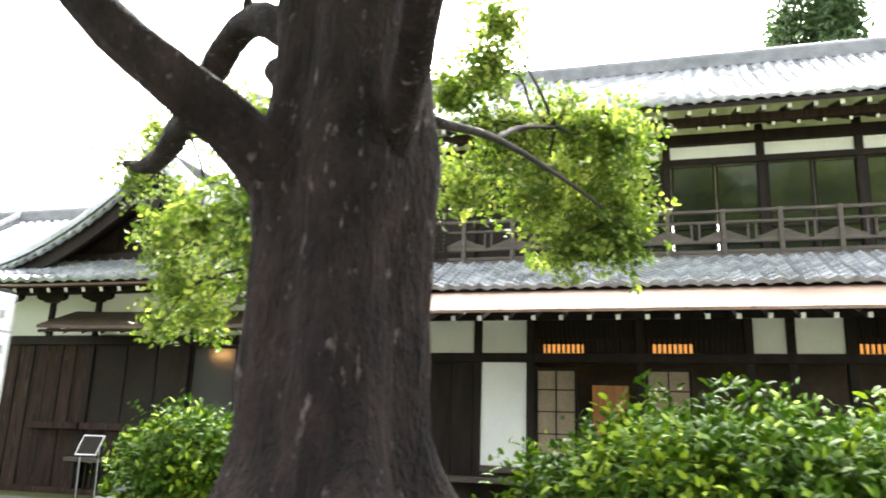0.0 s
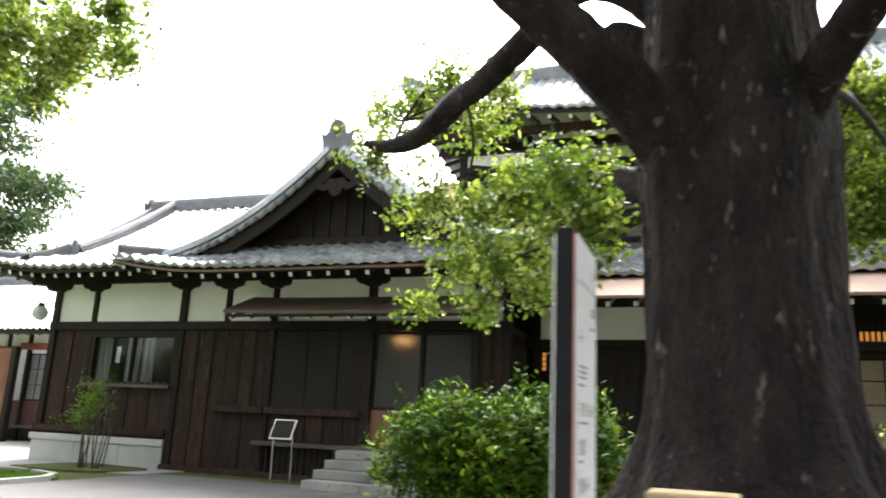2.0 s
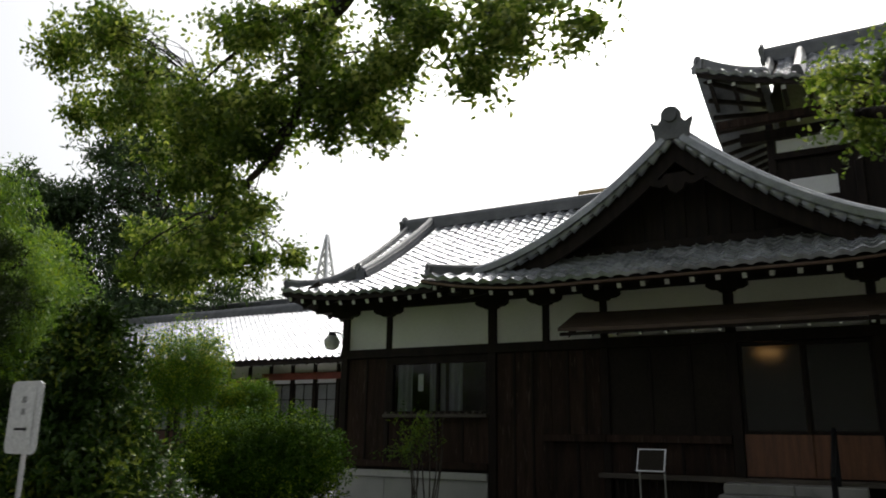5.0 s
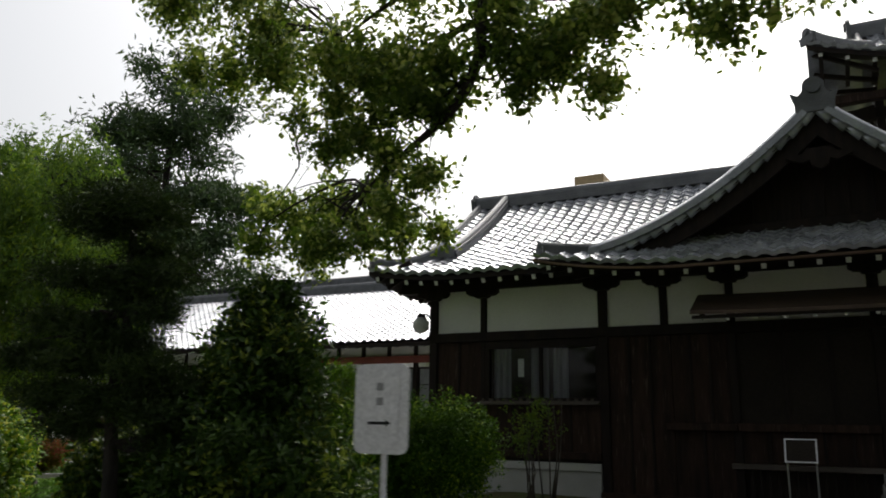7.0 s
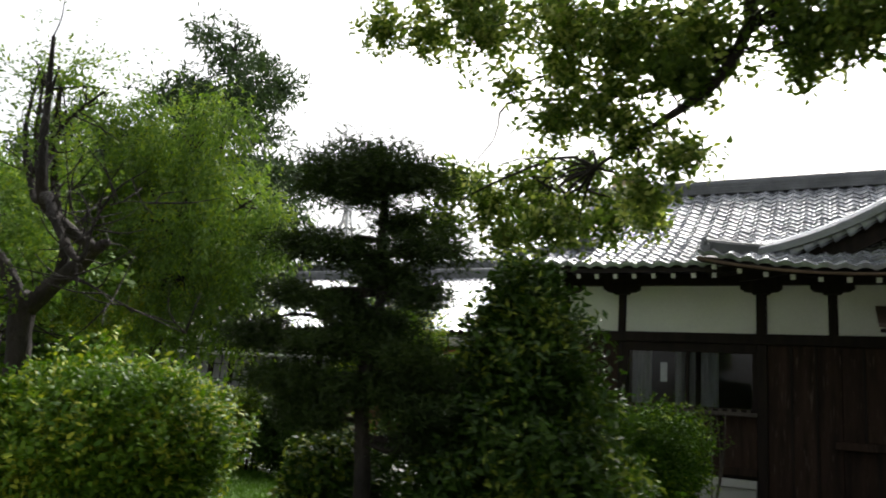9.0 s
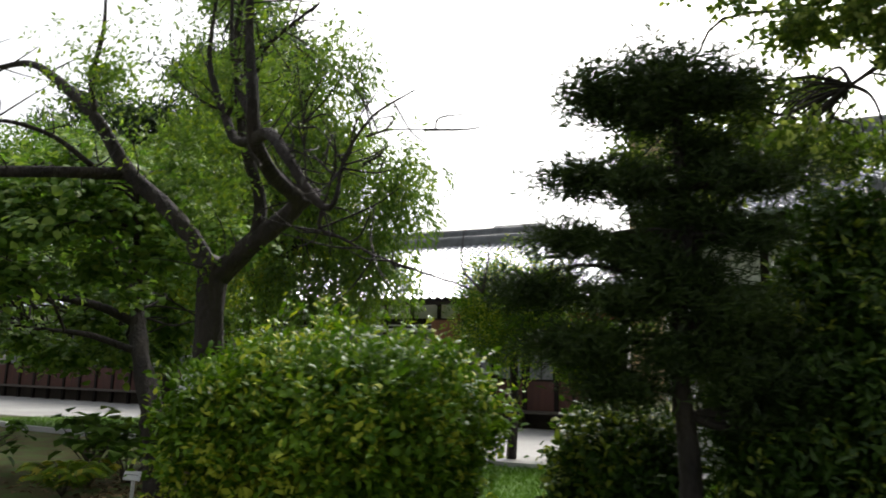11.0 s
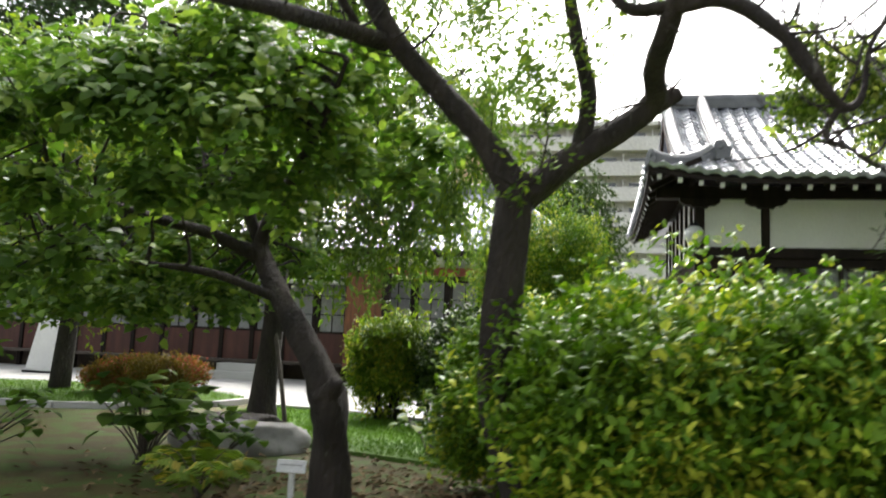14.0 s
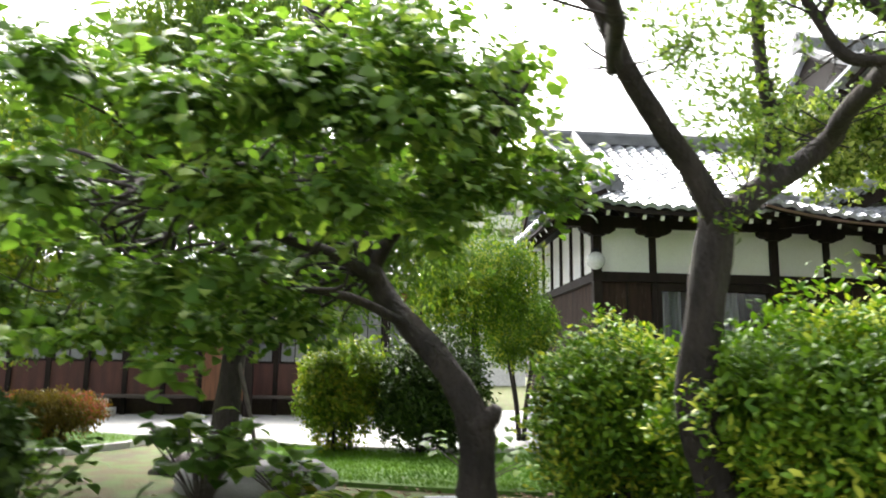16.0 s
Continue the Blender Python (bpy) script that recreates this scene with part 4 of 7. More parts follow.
ridge_end("corner_end_tile", (WX0 + 0.05, WY + 0.04, WE + 0.2), (-0.7, -0.7, 0), 0.22, RIDGE, house)
ridge_end("corner_end_tile", (WX0 + 1.3, WY + 1.0, WE + 0.52), (-0.3, -0.95, 0), 0.34, RIDGE, house)
ridge_curve("descending_ridge", lambda t: (-15.62, WY + 1.05 + 3.05 * t, WE + 0.06 + WPROF(1.05 + 3.05 * t)), 14, RIDGE, house, 0.26, 0.24)
ridge_curve("descending_ridge", lambda t: (VX + 0.12, WY + 1.1 + 3.0 * t, WE + 0.03 + WPROF(1.1 + 3.0 * t)), 14, RIDGE, house, 0.2, 0.13)
ridge_stack("ridge", (VX - 0.02, RY, RZ - 0.02), (WX1, RY, RZ - 0.02), RIDGE, house, 0.32, 0.36)
ridge_end("ridge_end_tile", (VX + 0.02, RY, RZ - 0.02), (-1, 0, 0), 0.42, RIDGE, house)
# gablet wall and barge boards over the side
bm = bmesh.new()
ys = [WY + 1.0 + k * (2 * (RY - WY - 1.0)) / 20 for k in range(21)]
lo = [bm.verts.new((XA + 0.02, y, WE + 0.45)) for y in ys]
hi = [bm.verts.new((XA + 0.02, y, WE - 0.1 + WPROF(4.09 - abs(y - RY)))) for y in ys]
for k in range(20):
    bm.faces.new((lo[k], hi[k], hi[k + 1], lo[k + 1]))
part("gable_wall", bm, WOOD_DARK, house)
for side in (-1, 1):
    V, F = [], []
    for k in range(17):
        d = 1.0 + 3.09 * k / 16
        y = RY + side * (4.09 - d)
        for x in (VX + 0.02, VX + 0.08):
            V += [(x, y, WE - 0.06 + WPROF(d)), (x, y, WE - 0.38 + WPROF(d))]
    for k in range(16):
        a, b = 4 * k, 4 * k + 4
        F += [(a, a + 1, b + 1, b), (a + 2, b + 2, b + 3, a + 3), (a + 1, a + 3, b + 3, b + 1), (a, b, b + 2, a + 2)]
    link_mesh("barge_board", raw_mesh("barge_board", V, F, WOOD_BOARD), house)
# side wall of the wing
for k in range(8):
    y = FY + k * (side_wall - FY) / 7
    block("post", XA - 0.06, XA + 0.06, y - 0.05, y + 0.05, BAND, TOP + 0.3, WOOD_DARK, house)
    if k < 7:
        y1 = FY + (k + 1) * (side_wall - FY) / 7
        block("plaster_panel", XA - 0.01, XA + 0.06, y + 0.05, y1 - 0.05, BAND + 0.06, TOP + 0.3, PLASTER, house, bevel=0)
        for j in range(2):
            ya = y + j * (y1 - y) / 2
            block("board", XA - 0.03, XA + 0.01, ya + 0.004, ya + (y1 - y) / 2 - 0.004, 0.6, BAND - 0.13, WOOD_BOARD, house, bevel=0.004)
block("lintel_beam", XA - 0.09, XA + 0.06, FY + 0.07, side_wall, BAND - 0.13, BAND + 0.05, WOOD_DARK, house)
block("footing_stone", XA - 0.1, XA + 0.1, FY + 0.21, side_wall, -0.05, 0.58, STONE, house)
block("back_wall", XA, -5, side_wall, side_wall + 0.1, 0, 4.4, WOOD_DARK, house)

# ---- right part: lower front with copper eave, balcony storey above ----
LY, UX0, UX1 = 15.6, -5.32, 12.0
COPPER_TOP = lambda u, v: (-4.9 + (UX1 + 4.9) * u, 13.2 + 1.15 * v, 3.32 + 0.53 * v)
copper = sheet("copper_eave", COPPER_TOP, 40, 3, 0.05, COPPER, house, "smooth brown copper-sheet eave")
for k in range(18):
    x = -4.6 + k * 0.96
    block("copper_seam", x - 0.008, x + 0.008, 13.2, 13.24, 3.3, 3.345, COPPER, copper, bevel=0)
for k in range(38):
    x = -4.75 + k * 0.445
    beam("rafter", (x, LY, 3.95), (x, 13.36, 3.2), 0.07, 0.08, WOOD_DARK, copper, tip=WHITE_TIP)
PPROF = lambda d: 0.46 * d
pent = sheet("pent_roof", lambda u, v: (-5.0 + (UX1 + 5.0) * u, 14.3 + 1.9 * v, 3.83 + PPROF(1.9 * v)), 20, 3, 0.06, WOOD_DARK, house)
tiled_slope(pent, (-5.0, 14.22, 3.9), (1, 0, 0), (0, 1, 0), UX1 + 5.0, 1.85, PPROF, singles=250)
RIGHT_POSTS = (-5.1, -4.12, -2.6, -1.58, 0.42, 2.28, 2.97, 3.9, 5.6, 7.4, 9.2, 11.0)
for x in RIGHT_POSTS:
    post(x, LY, 0.0, 3.7, 0.15)
block("lintel_beam", UX0, UX1, LY - 0.09, LY + 0.07, 2.7, 2.87, WOOD_DARK, house)
block("eave_beam", UX0, UX1, LY - 0.1, LY + 0.1, 3.5, 3.7, WOOD_DARK, house)
block("veranda_edge", UX0, UX1, LY - 0.5, LY + 0.1, 0.5, 0.6, WOOD_RAIL, house)
for a, b in zip(RIGHT_POSTS[:-1], RIGHT_POSTS[1:]):
    if a in (-1.58, 0.42, 3.9, 7.4):
        fan = block("transom_panel", a + 0.08, b - 0.08, LY + 0.0, LY + 0.03, 3.14, 3.5, WOOD_DARK, house)
        for k in range(int((b - a) / 0.09)):
            x = a + 0.12 + k * 0.09
            block("transom_bar", x - 0.018, x + 0.018, LY - 0.03, LY - 0.002, 2.88, 3.5, WOOD_DARK, fan, bevel=0)
        block("transom_light", a + 0.2, a + 0.95, LY + 0.3, LY + 0.34, 2.9, 3.08, LAMP_WARM, fan, "warm light behind the transom bars", bevel=0)
    else:
        plaster(a, b, LY - 0.01, 2.88, 3.5)
plaster(-2.6, -1.58, LY - 0.01, 0.8, 2.7)
block("panel_sill", -2.52, -1.66, LY - 0.1, LY + 0.06, 0.68, 0.8, WOOD_RAIL, house)
boards(-4.04, -2.68, LY - 0.02, 0.6, 2.7, 0.45, m=WOOD_DARK)


def sliding_window(x0, x1, y, z0, z1, cols, rows, parent, fill=SHADED_PAPER):
    w = block("sliding_window", x0 + 0.05, x1 - 0.05, y + 0.02, y + 0.03, z0 + 0.05, z1 - 0.05, fill, parent, bevel=0)
    for a, b, c, d in ((x0, x0 + 0.05, z0, z1), (x1 - 0.05, x1, z0, z1), (x0 + 0.05, x1 - 0.05, z0, z0 + 0.06), (x0 + 0.05, x1 - 0.05, z1 - 0.05, z1)):
        block("frame_rail", a, b, y - 0.01, y + 0.035, c, d, WOOD_DARK, w, bevel=0.003)
    for k in range(1, cols):
        x = x0 + (x1 - x0) * k / cols
        block("glazing_bar", x - 0.011, x + 0.011, y, y + 0.02, z0 + 0.06, z1 - 0.05, WOOD_DARK, w, bevel=0)
    for k in range(1, rows):
        z = z0 + (z1 - z0) * k / rows
        block("glazing_bar", x0 + 0.05, x1 - 0.05, y - 0.004, y + 0.016, z - 0.011, z + 0.011, WOOD_DARK, w, bevel=0)
    return w


TAN_PAPER = surface("tan_lit_paper", (0.2, 0.15, 0.1), (0.3, 0.23, 0.16), 0.7, coarse=1.0, fine=30, bump=0.03)
sliding_window(-1.5, -0.72, LY, 1.0, 2.6, 2, 4, house, TAN_PAPER)
sliding_window(0.5, 1.3, LY, 1.0, 2.6, 2, 4, house, TAN_PAPER)
block("amber_door", -0.46, 0.2, LY + 0.12, LY + 0.16, 0.7, 2.3, WOOD_LAMPLIT, house, "wooden inner door with lamplight in its amber colour")
# inner shell with the room's shade in its colour
block("inner_wall", UX0, UX1, LY + 1.3, LY + 1.4, 0.6, 3.6, ROOM_SHADE, house, bevel=0)
block("inner_floor", UX0, UX1, LY + 0.1, LY + 1.3, 0.52, 0.6, ROOM_SHADE, house, bevel=0)
block("inner_ceiling", UX0, UX1, LY + 0.1, LY + 1.3, 3.55, 3.65, ROOM_SHADE, house, bevel=0)
sliding_window(-4.9, -4.2, LY, 1.0, 2.6, 3, 4, house, TAN_PAPER)
for k in range(10):
    block("lattice_bar", -5.0 + k * 0.085, -4.985 + k * 0.085, LY - 0.02, LY + 0.0, 2.26, 2.64, WOOD_DARK, house, bevel=0)
for k in range(3):
    block("lattice_bar", -5.02, -4.2, LY - 0.025, LY - 0.005, 2.34 + 0.1 * k, 2.355 + 0.1 * k, WOOD_DARK, house, bevel=0)
ent = block("transom_panel", -5.02, -4.2, LY - 0.005, LY + 0.02, 2.2, 2.26, WOOD_DARK, house)
for k in range(2):
    block("transom_light", -5.0 + k * 0.42, -4.62 + k * 0.42, LY + 0.05, LY + 0.09, 2.28, 2.62, LAMP_WARM, ent, "warm lit lattice window", bevel=0)

# upper storey
UY = 17.4
UL = -7.4
for x in (UL, -5.8, -3.2, -0.9, 1.05, 2.94, 4.8, 6.7, 8.6, 10.5):
    post(x, UY, 4.4, 7.9, 0.16)
    if x > -3:
        plaster(x, x + 1.88, UY - 0.01, 7.22, 7.5)
block("lintel_beam", UL, UX1, UY - 0.1, UY + 0.07, 7.06, 7.2, WOOD_DARK, house)
block("eave_beam", UL - 0.6, UX1, UY - 0.12, UY + 0.1, 7.52, 7.75, WOOD_DARK, house)
block("eave_purlin", UL - 1.0, UX1, 16.72, 16.88, 7.72, 7.9, WOOD_BOARD, house)
block("upper_wall", UL + 0.05, -3.2, UY + 0.0, UY + 0.08, 4.4, 7.06, WOOD_DARK, house)
block("upper_wall", -3.2, UX1, UY + 0.06, UY + 0.12, 4.4, 4.96, WOOD_DARK, house)
block("upper_wall", -3.12, -0.98, UY + 0.02, UY + 0.08, 4.96, 7.06, WOOD_DARK, house)
# dark sheet closing the gap where shade lies below the veranda
block("under_floor_shade", UX0, UX1, LY + 0.5, LY + 0.6, -0.02, 0.52, ROOM_SHADE, house, bevel=0)
block("plaster_panel", UL + 0.1, -5.9, UY - 0.02, UY + 0.0, 7.22, 7.5, PLASTER, house, bevel=0)
block("plaster_panel", UL + 0.3, UL + 1.2, UY - 0.02, UY + 0.0, 6.2, 6.6, PLASTER, house, bevel=0)
block("side_wall", UL - 0.05, UL + 0.05, UY + 0.08, 24.5, 4.4, 7.9, WOOD_DARK, house)
for k, x in enumerate((-0.9, 1.05, 2.94, 4.8, 6.7, 8.6)):
    for j in range(2):
        a = x + 0.09 + j * 0.9
        w = link_mesh("upper_window", raw_mesh("upper_window", [(a, UY + 0.03 * j, 5.0), (a + 0.88, UY + 0.03 * j, 5.0), (a + 0.88, UY + 0.03 * j, 7.04), (a, UY + 0.03 * j, 7.04)], [(0, 1, 2, 3)], UPPER_GLASS), house)
        for c, d, e, f2 in ((a, a + 0.05, 4.95, 7.06), (a + 0.83, a + 0.88, 4.95, 7.06), (a, a + 0.88, 4.95, 5.02), (a, a + 0.88, 5.66, 5.7)):
            block("frame_rail", c, d, UY - 0.03 + 0.03 * j, UY + 0.02 + 0.03 * j, e, f2, WOOD_DARK, w, bevel=0.003)
balcony = thing("balcony", "weathered grey-brown wooden balcony with low curved brackets", "balcony", (2, 16.2, 4.7))
BX0 = -4.2
block("balcony_floor", BX0, UX1, 16.1, UY - 0.1, 4.72, 4.82, WOOD_RAIL, balcony)
block("balcony_beam", BX0, UX1, 16.08, 16.2, 4.56, 4.72, WOOD_RAIL, balcony)
for z, h in ((5.66, 0.06), (5.44, 0.05), (5.06, 0.06), (4.86, 0.07)):
    block("balcony_rail", BX0, UX1, 16.1, 16.17, z - h / 2, z + h / 2, WOOD_RAIL, balcony)
for k in range(16):
    x = BX0 + 0.1 + k * 1.02
    block("baluster_post", x - 0.04, x + 0.04, 16.07, 16.2, 4.72, 5.7, WOOD_RAIL, balcony)
    for dx in (0.44, 0.58):
        block("baluster", x + dx - 0.018, x + dx + 0.018, 16.11, 16.16, 5.09, 5.42, WOOD_RAIL, balcony, bevel=0.003)
    for s in (-1, 1):
        bm = bmesh.new()
        pts = [(0.0, 0.0), (0.42, 0.0), (0.38, 0.05), (0.26, 0.09), (0.12, 0.15), (0.0, 0.2)]
        ox = x + (0.04 if s > 0 else 0.98) if s > 0 else x + 0.98
        f1 = [bm.verts.new((ox + s * a, 16.11, 5.09 + c)) for a, c in pts]
        f2_ = [bm.verts.new((ox + s * a, 16.16, 5.09 + c)) for a, c in pts]
        bm.faces.new(f1)
        bm.faces.new(f2_[::-1])
        for i in range(len(pts)):
            bm.faces.new((f1[i], f2_[i], f2_[(i + 1) % len(pts)], f1[(i + 1) % len(pts)]))
        bmesh.ops.recalc_face_normals(bm, faces=bm.faces)
        part("curved_bracket", bm, WOOD_RAIL, balcony)
# lattice screen at the balcony's end
for k in range(12):
    block("screen_bar", BX0 - 0.02, BX0 + 0.02, 16.2 + k * 0.095, 16.22 + k * 0.095, 4.82, 5.7, WOOD_DARK, balcony, bevel=0)
for k in range(10):
    block("screen_bar", BX0 + 0.05 + k * 0.075, BX0 + 0.07 + k * 0.075, 16.06, 16.08, 4.82, 5.66, WOOD_DARK, balcony, bevel=0)
for k in range(9):
    block("screen_bar", BX0 + 0.03, BX0 + 0.8, 16.065, 16.085, 4.88 + k * 0.09, 4.9 + k * 0.09, WOOD_DARK, balcony, bevel=0)

# upper roof
UE, UEY, URY = 8.05, 16.3, 20.6
RISE, UHIP = 2.85, 1.15
UPROF = lambda d: RISE * (0.74 * d / 4.3 + 0.26 * (d / 4.3) ** 2)
URX0 = -8.65


def upper_curl(u, d):
    return 0.95 * max(0.0, 1 - u / 5.0) ** 2 * max(0.0, 1 - d / 3.5)


def upper_start(d):
    return min(0.9 * d, UHIP)


upper = sheet("upper_roof", lambda u, v: (URX0 + upper_start(4.3 * v) + (13 - URX0 - upper_start(4.3 * v)) * u, UEY + 4.3 * v,
                                          UE - 0.06 + UPROF(4.3 * v) + upper_curl((13 - URX0 - upper_start(4.3 * v)) * u + upper_start(4.3 * v), 4.3 * v)), 40, 14, 0.1, WOOD_DARK, house)
tiled_slope(upper, (URX0, UEY - 0.05, UE), (1, 0, 0), (0, 1, 0), 13 - URX0, 4.25, UPROF, lambda d: (upper_start(d), 13 - URX0), upper_curl, singles=160)
sheet("upper_roof_back", lambda u, v: (URX0 + UHIP + (13 - URX0 - UHIP) * u, 2 * URY - UEY - 4.3 * v, UE - 0.04 + UPROF(4.3 * v)), 8, 6, 0.1, TILE, house)
sheet("upper_roof_end", lambda u, v: (URX0 + 1.3 * v, UEY + 1.4 * v + (8.6 - 2.8 * v) * u, UE - 0.04 + UPROF(1.4 * v) + upper_curl(1.3 * v, 1.4 * v) * (1 - u) ** 3), 14, 5, 0.1, TILE, house)
bm = bmesh.new()
ys = [UEY + 1.2 + k * 6.2 / 20 for k in range(21)]
lo = [bm.verts.new((URX0 + 1.32, y, UE + 0.5)) for y in ys]
hi = [bm.verts.new((URX0 + 1.32, y, UE - 0.1 + UPROF(4.3 - abs(y - URY)))) for y in ys]
for k in range(20):
    bm.faces.new((lo[k], hi[k], hi[k + 1], lo[k + 1]))
part("gable_wall", bm, WOOD_DARK, house)
ridge_curve("verge_ridge", lambda t: (URX0 + UHIP + 0.02, UEY + 1.2 + 3.0 * t, UE + 0.03 + UPROF(1.2 + 3.0 * t) + upper_curl(UHIP, 1.2 + 3.0 * t)), 12, RIDGE, house, 0.2, 0.15)
ridge_curve("descending_ridge", lambda t: (URX0 + UHIP + 0.75, UEY + 1.1 + 3.1 * t, UE + 0.05 + UPROF(1.1 + 3.1 * t) + upper_curl(UHIP + 0.75, 1.1 + 3.1 * t)), 12, RIDGE, house, 0.26, 0.24)
for k in range(46):
    x = URX0 + 0.25 + k * (13 - URX0 - 0.4) / 45
    lift = upper_curl(x - URX0, 0)
    beam("rafter", (x, UY, UE + 0.12 + 0.3 * lift), (x, UEY + 0.08, UE - 0.2 + lift), 0.08, 0.09, WOOD_DARK, upper, tip=WHITE_TIP)
    if x > UL:
        beam("rafter", (x + 0.2, UY, UE - 0.1), (x + 0.2, 16.7, UE - 0.42), 0.06, 0.07, WOOD_DARK, upper, tip=WHITE_TIP)
for k in range(14):
    y = UEY + 0.3 + k * 0.5
    beam("rafter", (UL, y, UE + 0.2), (URX0 + 0.1, y, UE - 0.16 + upper_curl(0, 0) * max(0, 1 - k / 7) ** 2), 0.08, 0.09, WOOD_DARK, upper, tip=WHITE_TIP)
ridge_stack("ridge", (URX0 + UHIP - 0.1, URY, UE + RISE - 0.06), (9.4, URY, UE + RISE - 0.06), RIDGE, house, 0.36, 0.5)
ridge_end("ridge_end_tile", (URX0 + UHIP - 0.1, URY, UE + RISE - 0.08), (-1, 0, 0), 0.6, RIDGE, house)
ridge_curve("corner_ridge", lambda t: (URX0 + 0.1 + 1.15 * t, UEY + 0.1 + 1.3 * t, UE + 0.06 + UPROF(1.35 * t) + upper_curl(1.2 * t, 1.35 * t)), 10, RIDGE, house, 0.26, 0.24)
ridge_end("corner_end_tile", (URX0 + 0.05, UEY + 0.05, UE + 0.92), (-0.7, -0.7, 0), 0.34, RIDGE, house)
# lower gablet roof between the hall and the upper storey
sheet("link_roof", lambda u, v: (-7.9 + 3.0 * u, 15.2 + 2.1 * v, 4.35 + 0.5 * v), 6, 4, 0.08, TILE, house)
# ball lantern at the wing's corner
lantern = thing("ball_lantern", "round clear-glass lantern on a dark arm at the wing's corner post", "lantern", (XA - 0.1, FY - 0.35, 3.05))
bm = bmesh.new()
bmesh.ops.create_uvsphere(bm, u_segments=20, v_segments=12, radius=0.17)
bmesh.ops.translate(bm, verts=bm.verts, vec=(XA - 0.13, FY - 0.38, 3.2))
part("glass_ball", bm, PALE_BALL, lantern, "pale glass ball", smooth=True)
bm = bmesh.new()
bmesh.ops.create_cone(bm, cap_ends=True, segments=16, radius1=0.1, radius2=0.05, depth=0.08)
bmesh.ops.translate(bm, verts=bm.verts, vec=(XA - 0.13, FY - 0.38, 3.39))
part("lantern_cap", bm, SIGN_BLACK, lantern)
limb("lantern_arm", [(XA, FY - 0.05, 3.3, 0.015), (XA - 0.06, FY - 0.22, 3.42, 0.015), (XA - 0.13, FY - 0.38, 3.42, 0.015)], SIGN_BLACK, lantern, 6, 0.0)


# ---- far house across the forecourt ----
far = thing("far_house", "low timber house with paper windows, red lintels and pale tiles", "house", (-27, 20, 0))
FFY, FX0, FX1 = 20.3, -46.0, -18.8
FPROF = lambda d: 0.36 * d + 0.012 * d * d
far_roof = sheet("roof", lambda u, v: (FX0 + (FX1 + 0.6 - FX0) * u - v * 2.4 * (u > 0.5) * u, 19.3 + 6.4 * v, 3.5 + FPROF(6.4 * v)), 10, 6, 0.12, WOOD_DARK, far)


def wave_roof(name, x0, x1, y0, run, z0, prof, hip, parent):
    """A far slope of rolled tiles as one ribbed sheet."""
    nx, ny = int((x1 - x0) / 0.06), int(run / 0.24)
    V, F = [], []
    for j in range(2 * ny):
        d = run * (j // 2 + (j % 2) * 0.98) / ny
        for i in range(nx + 1):
            x = x0 + (x1 - x0 - hip * d) * i / nx
            z = z0 + prof(d) + 0.035 * math.cos(x / 0.27 * 2 * math.pi) + (0.02 if j % 2 == 0 else 0)
            V.append((x, y0 + d, z))
    for j in range(2 * ny - 1):
        for i in range(nx):
            a = j * (nx + 1) + i
            F.append((a, a + 1, a + nx + 2, a + nx + 1))
    ob = link_mesh(name, raw_mesh(name, V, F, TILE, smooth=False), parent)
    ob["kind"] = "stuff"
    return ob


wave_roof("roof_tiles", FX0, FX1 + 0.6, 19.25, 6.4, 3.56, FPROF, 0.4, far)
sheet("roof_end", lambda u, v: (FX1 + 0.6 - 2.56 * v, 19.3 + 6.4 * v + (12.8 - 12.8 * v) * u, 3.52 + FPROF(6.4 * v)), 6, 6, 0.1, TILE, far)
ridge_stack("ridge", (FX0, 25.7, 6.3), (-21.2, 25.7, 6.3), RIDGE, far, 0.34, 0.42)
ridge_curve("corner_ridge", lambda t: (FX1 + 0.55 - 2.56 * t, 19.35 + 6.3 * t, 3.62 + FPROF(6.4 * t) + 0.12 * (1 - t) ** 3), 16, RIDGE, far, 0.24, 0.22)
ridge_end("corner_end_tile", (FX1 + 0.5, 19.35, 3.66), (0.7, -0.7, 0), 0.26, RIDGE, far)
for k in range(60):
    x = FX0 + 0.3 + k * 0.458
    beam("rafter", (x, FFY, 3.66), (x, 19.36, 3.4), 0.08, 0.09, WOOD_DARK, far_roof, tip=WHITE_TIP)
block("wall_band", FX0, FX1, FFY, FFY + 0.1, 3.1, 3.6, PLASTER, far, bevel=0)
block("lintel", -23.9, FX1, FFY - 0.12, FFY - 0.001, 2.98, 3.2, RED_BEAM, far, "faded red lintel beam")
block("lintel_beam", FX0, -23.95, FFY - 0.1, FFY - 0.001, 2.9, 3.08, WOOD_DARK, far)
block("lower_wall", FX0, FX1, FFY + 0.0, FFY + 0.1, 0.5, 1.3, RED_WALL, far, "dull red-brown lower boarding", bevel=0)
# dark sheet for the shade below the far house's floor
block("under_floor_shade", FX0, FX1, FFY + 0.3, FFY + 0.4, -0.02, 0.5, ROOM_SHADE, far, bevel=0)
block("floor_edge", FX0, FX1, FFY - 0.35, FFY + 0.3, 0.42, 0.5, WOOD_RAIL, far)
block("metal_eave", FX0, -24.6, FFY - 0.75, FFY - 0.1, 2.66, 2.72, SIGN_WHITE, far, "pale metal canopy edge")
for k in range(30):
    x = FX0 + 0.1 + k * 0.93
    block("post", x - 0.06, x + 0.06, FFY - 0.06, FFY + 0.06, 0.0, 3.5, WOOD_DARK, far)
    if x > -45 and x < FX1 - 1.0 and not (-24.7 < x < -23.6):
        sliding_window(x + 0.07, x + 0.86, FFY + 0.02, 1.3, 2.86, 2, 3, far)
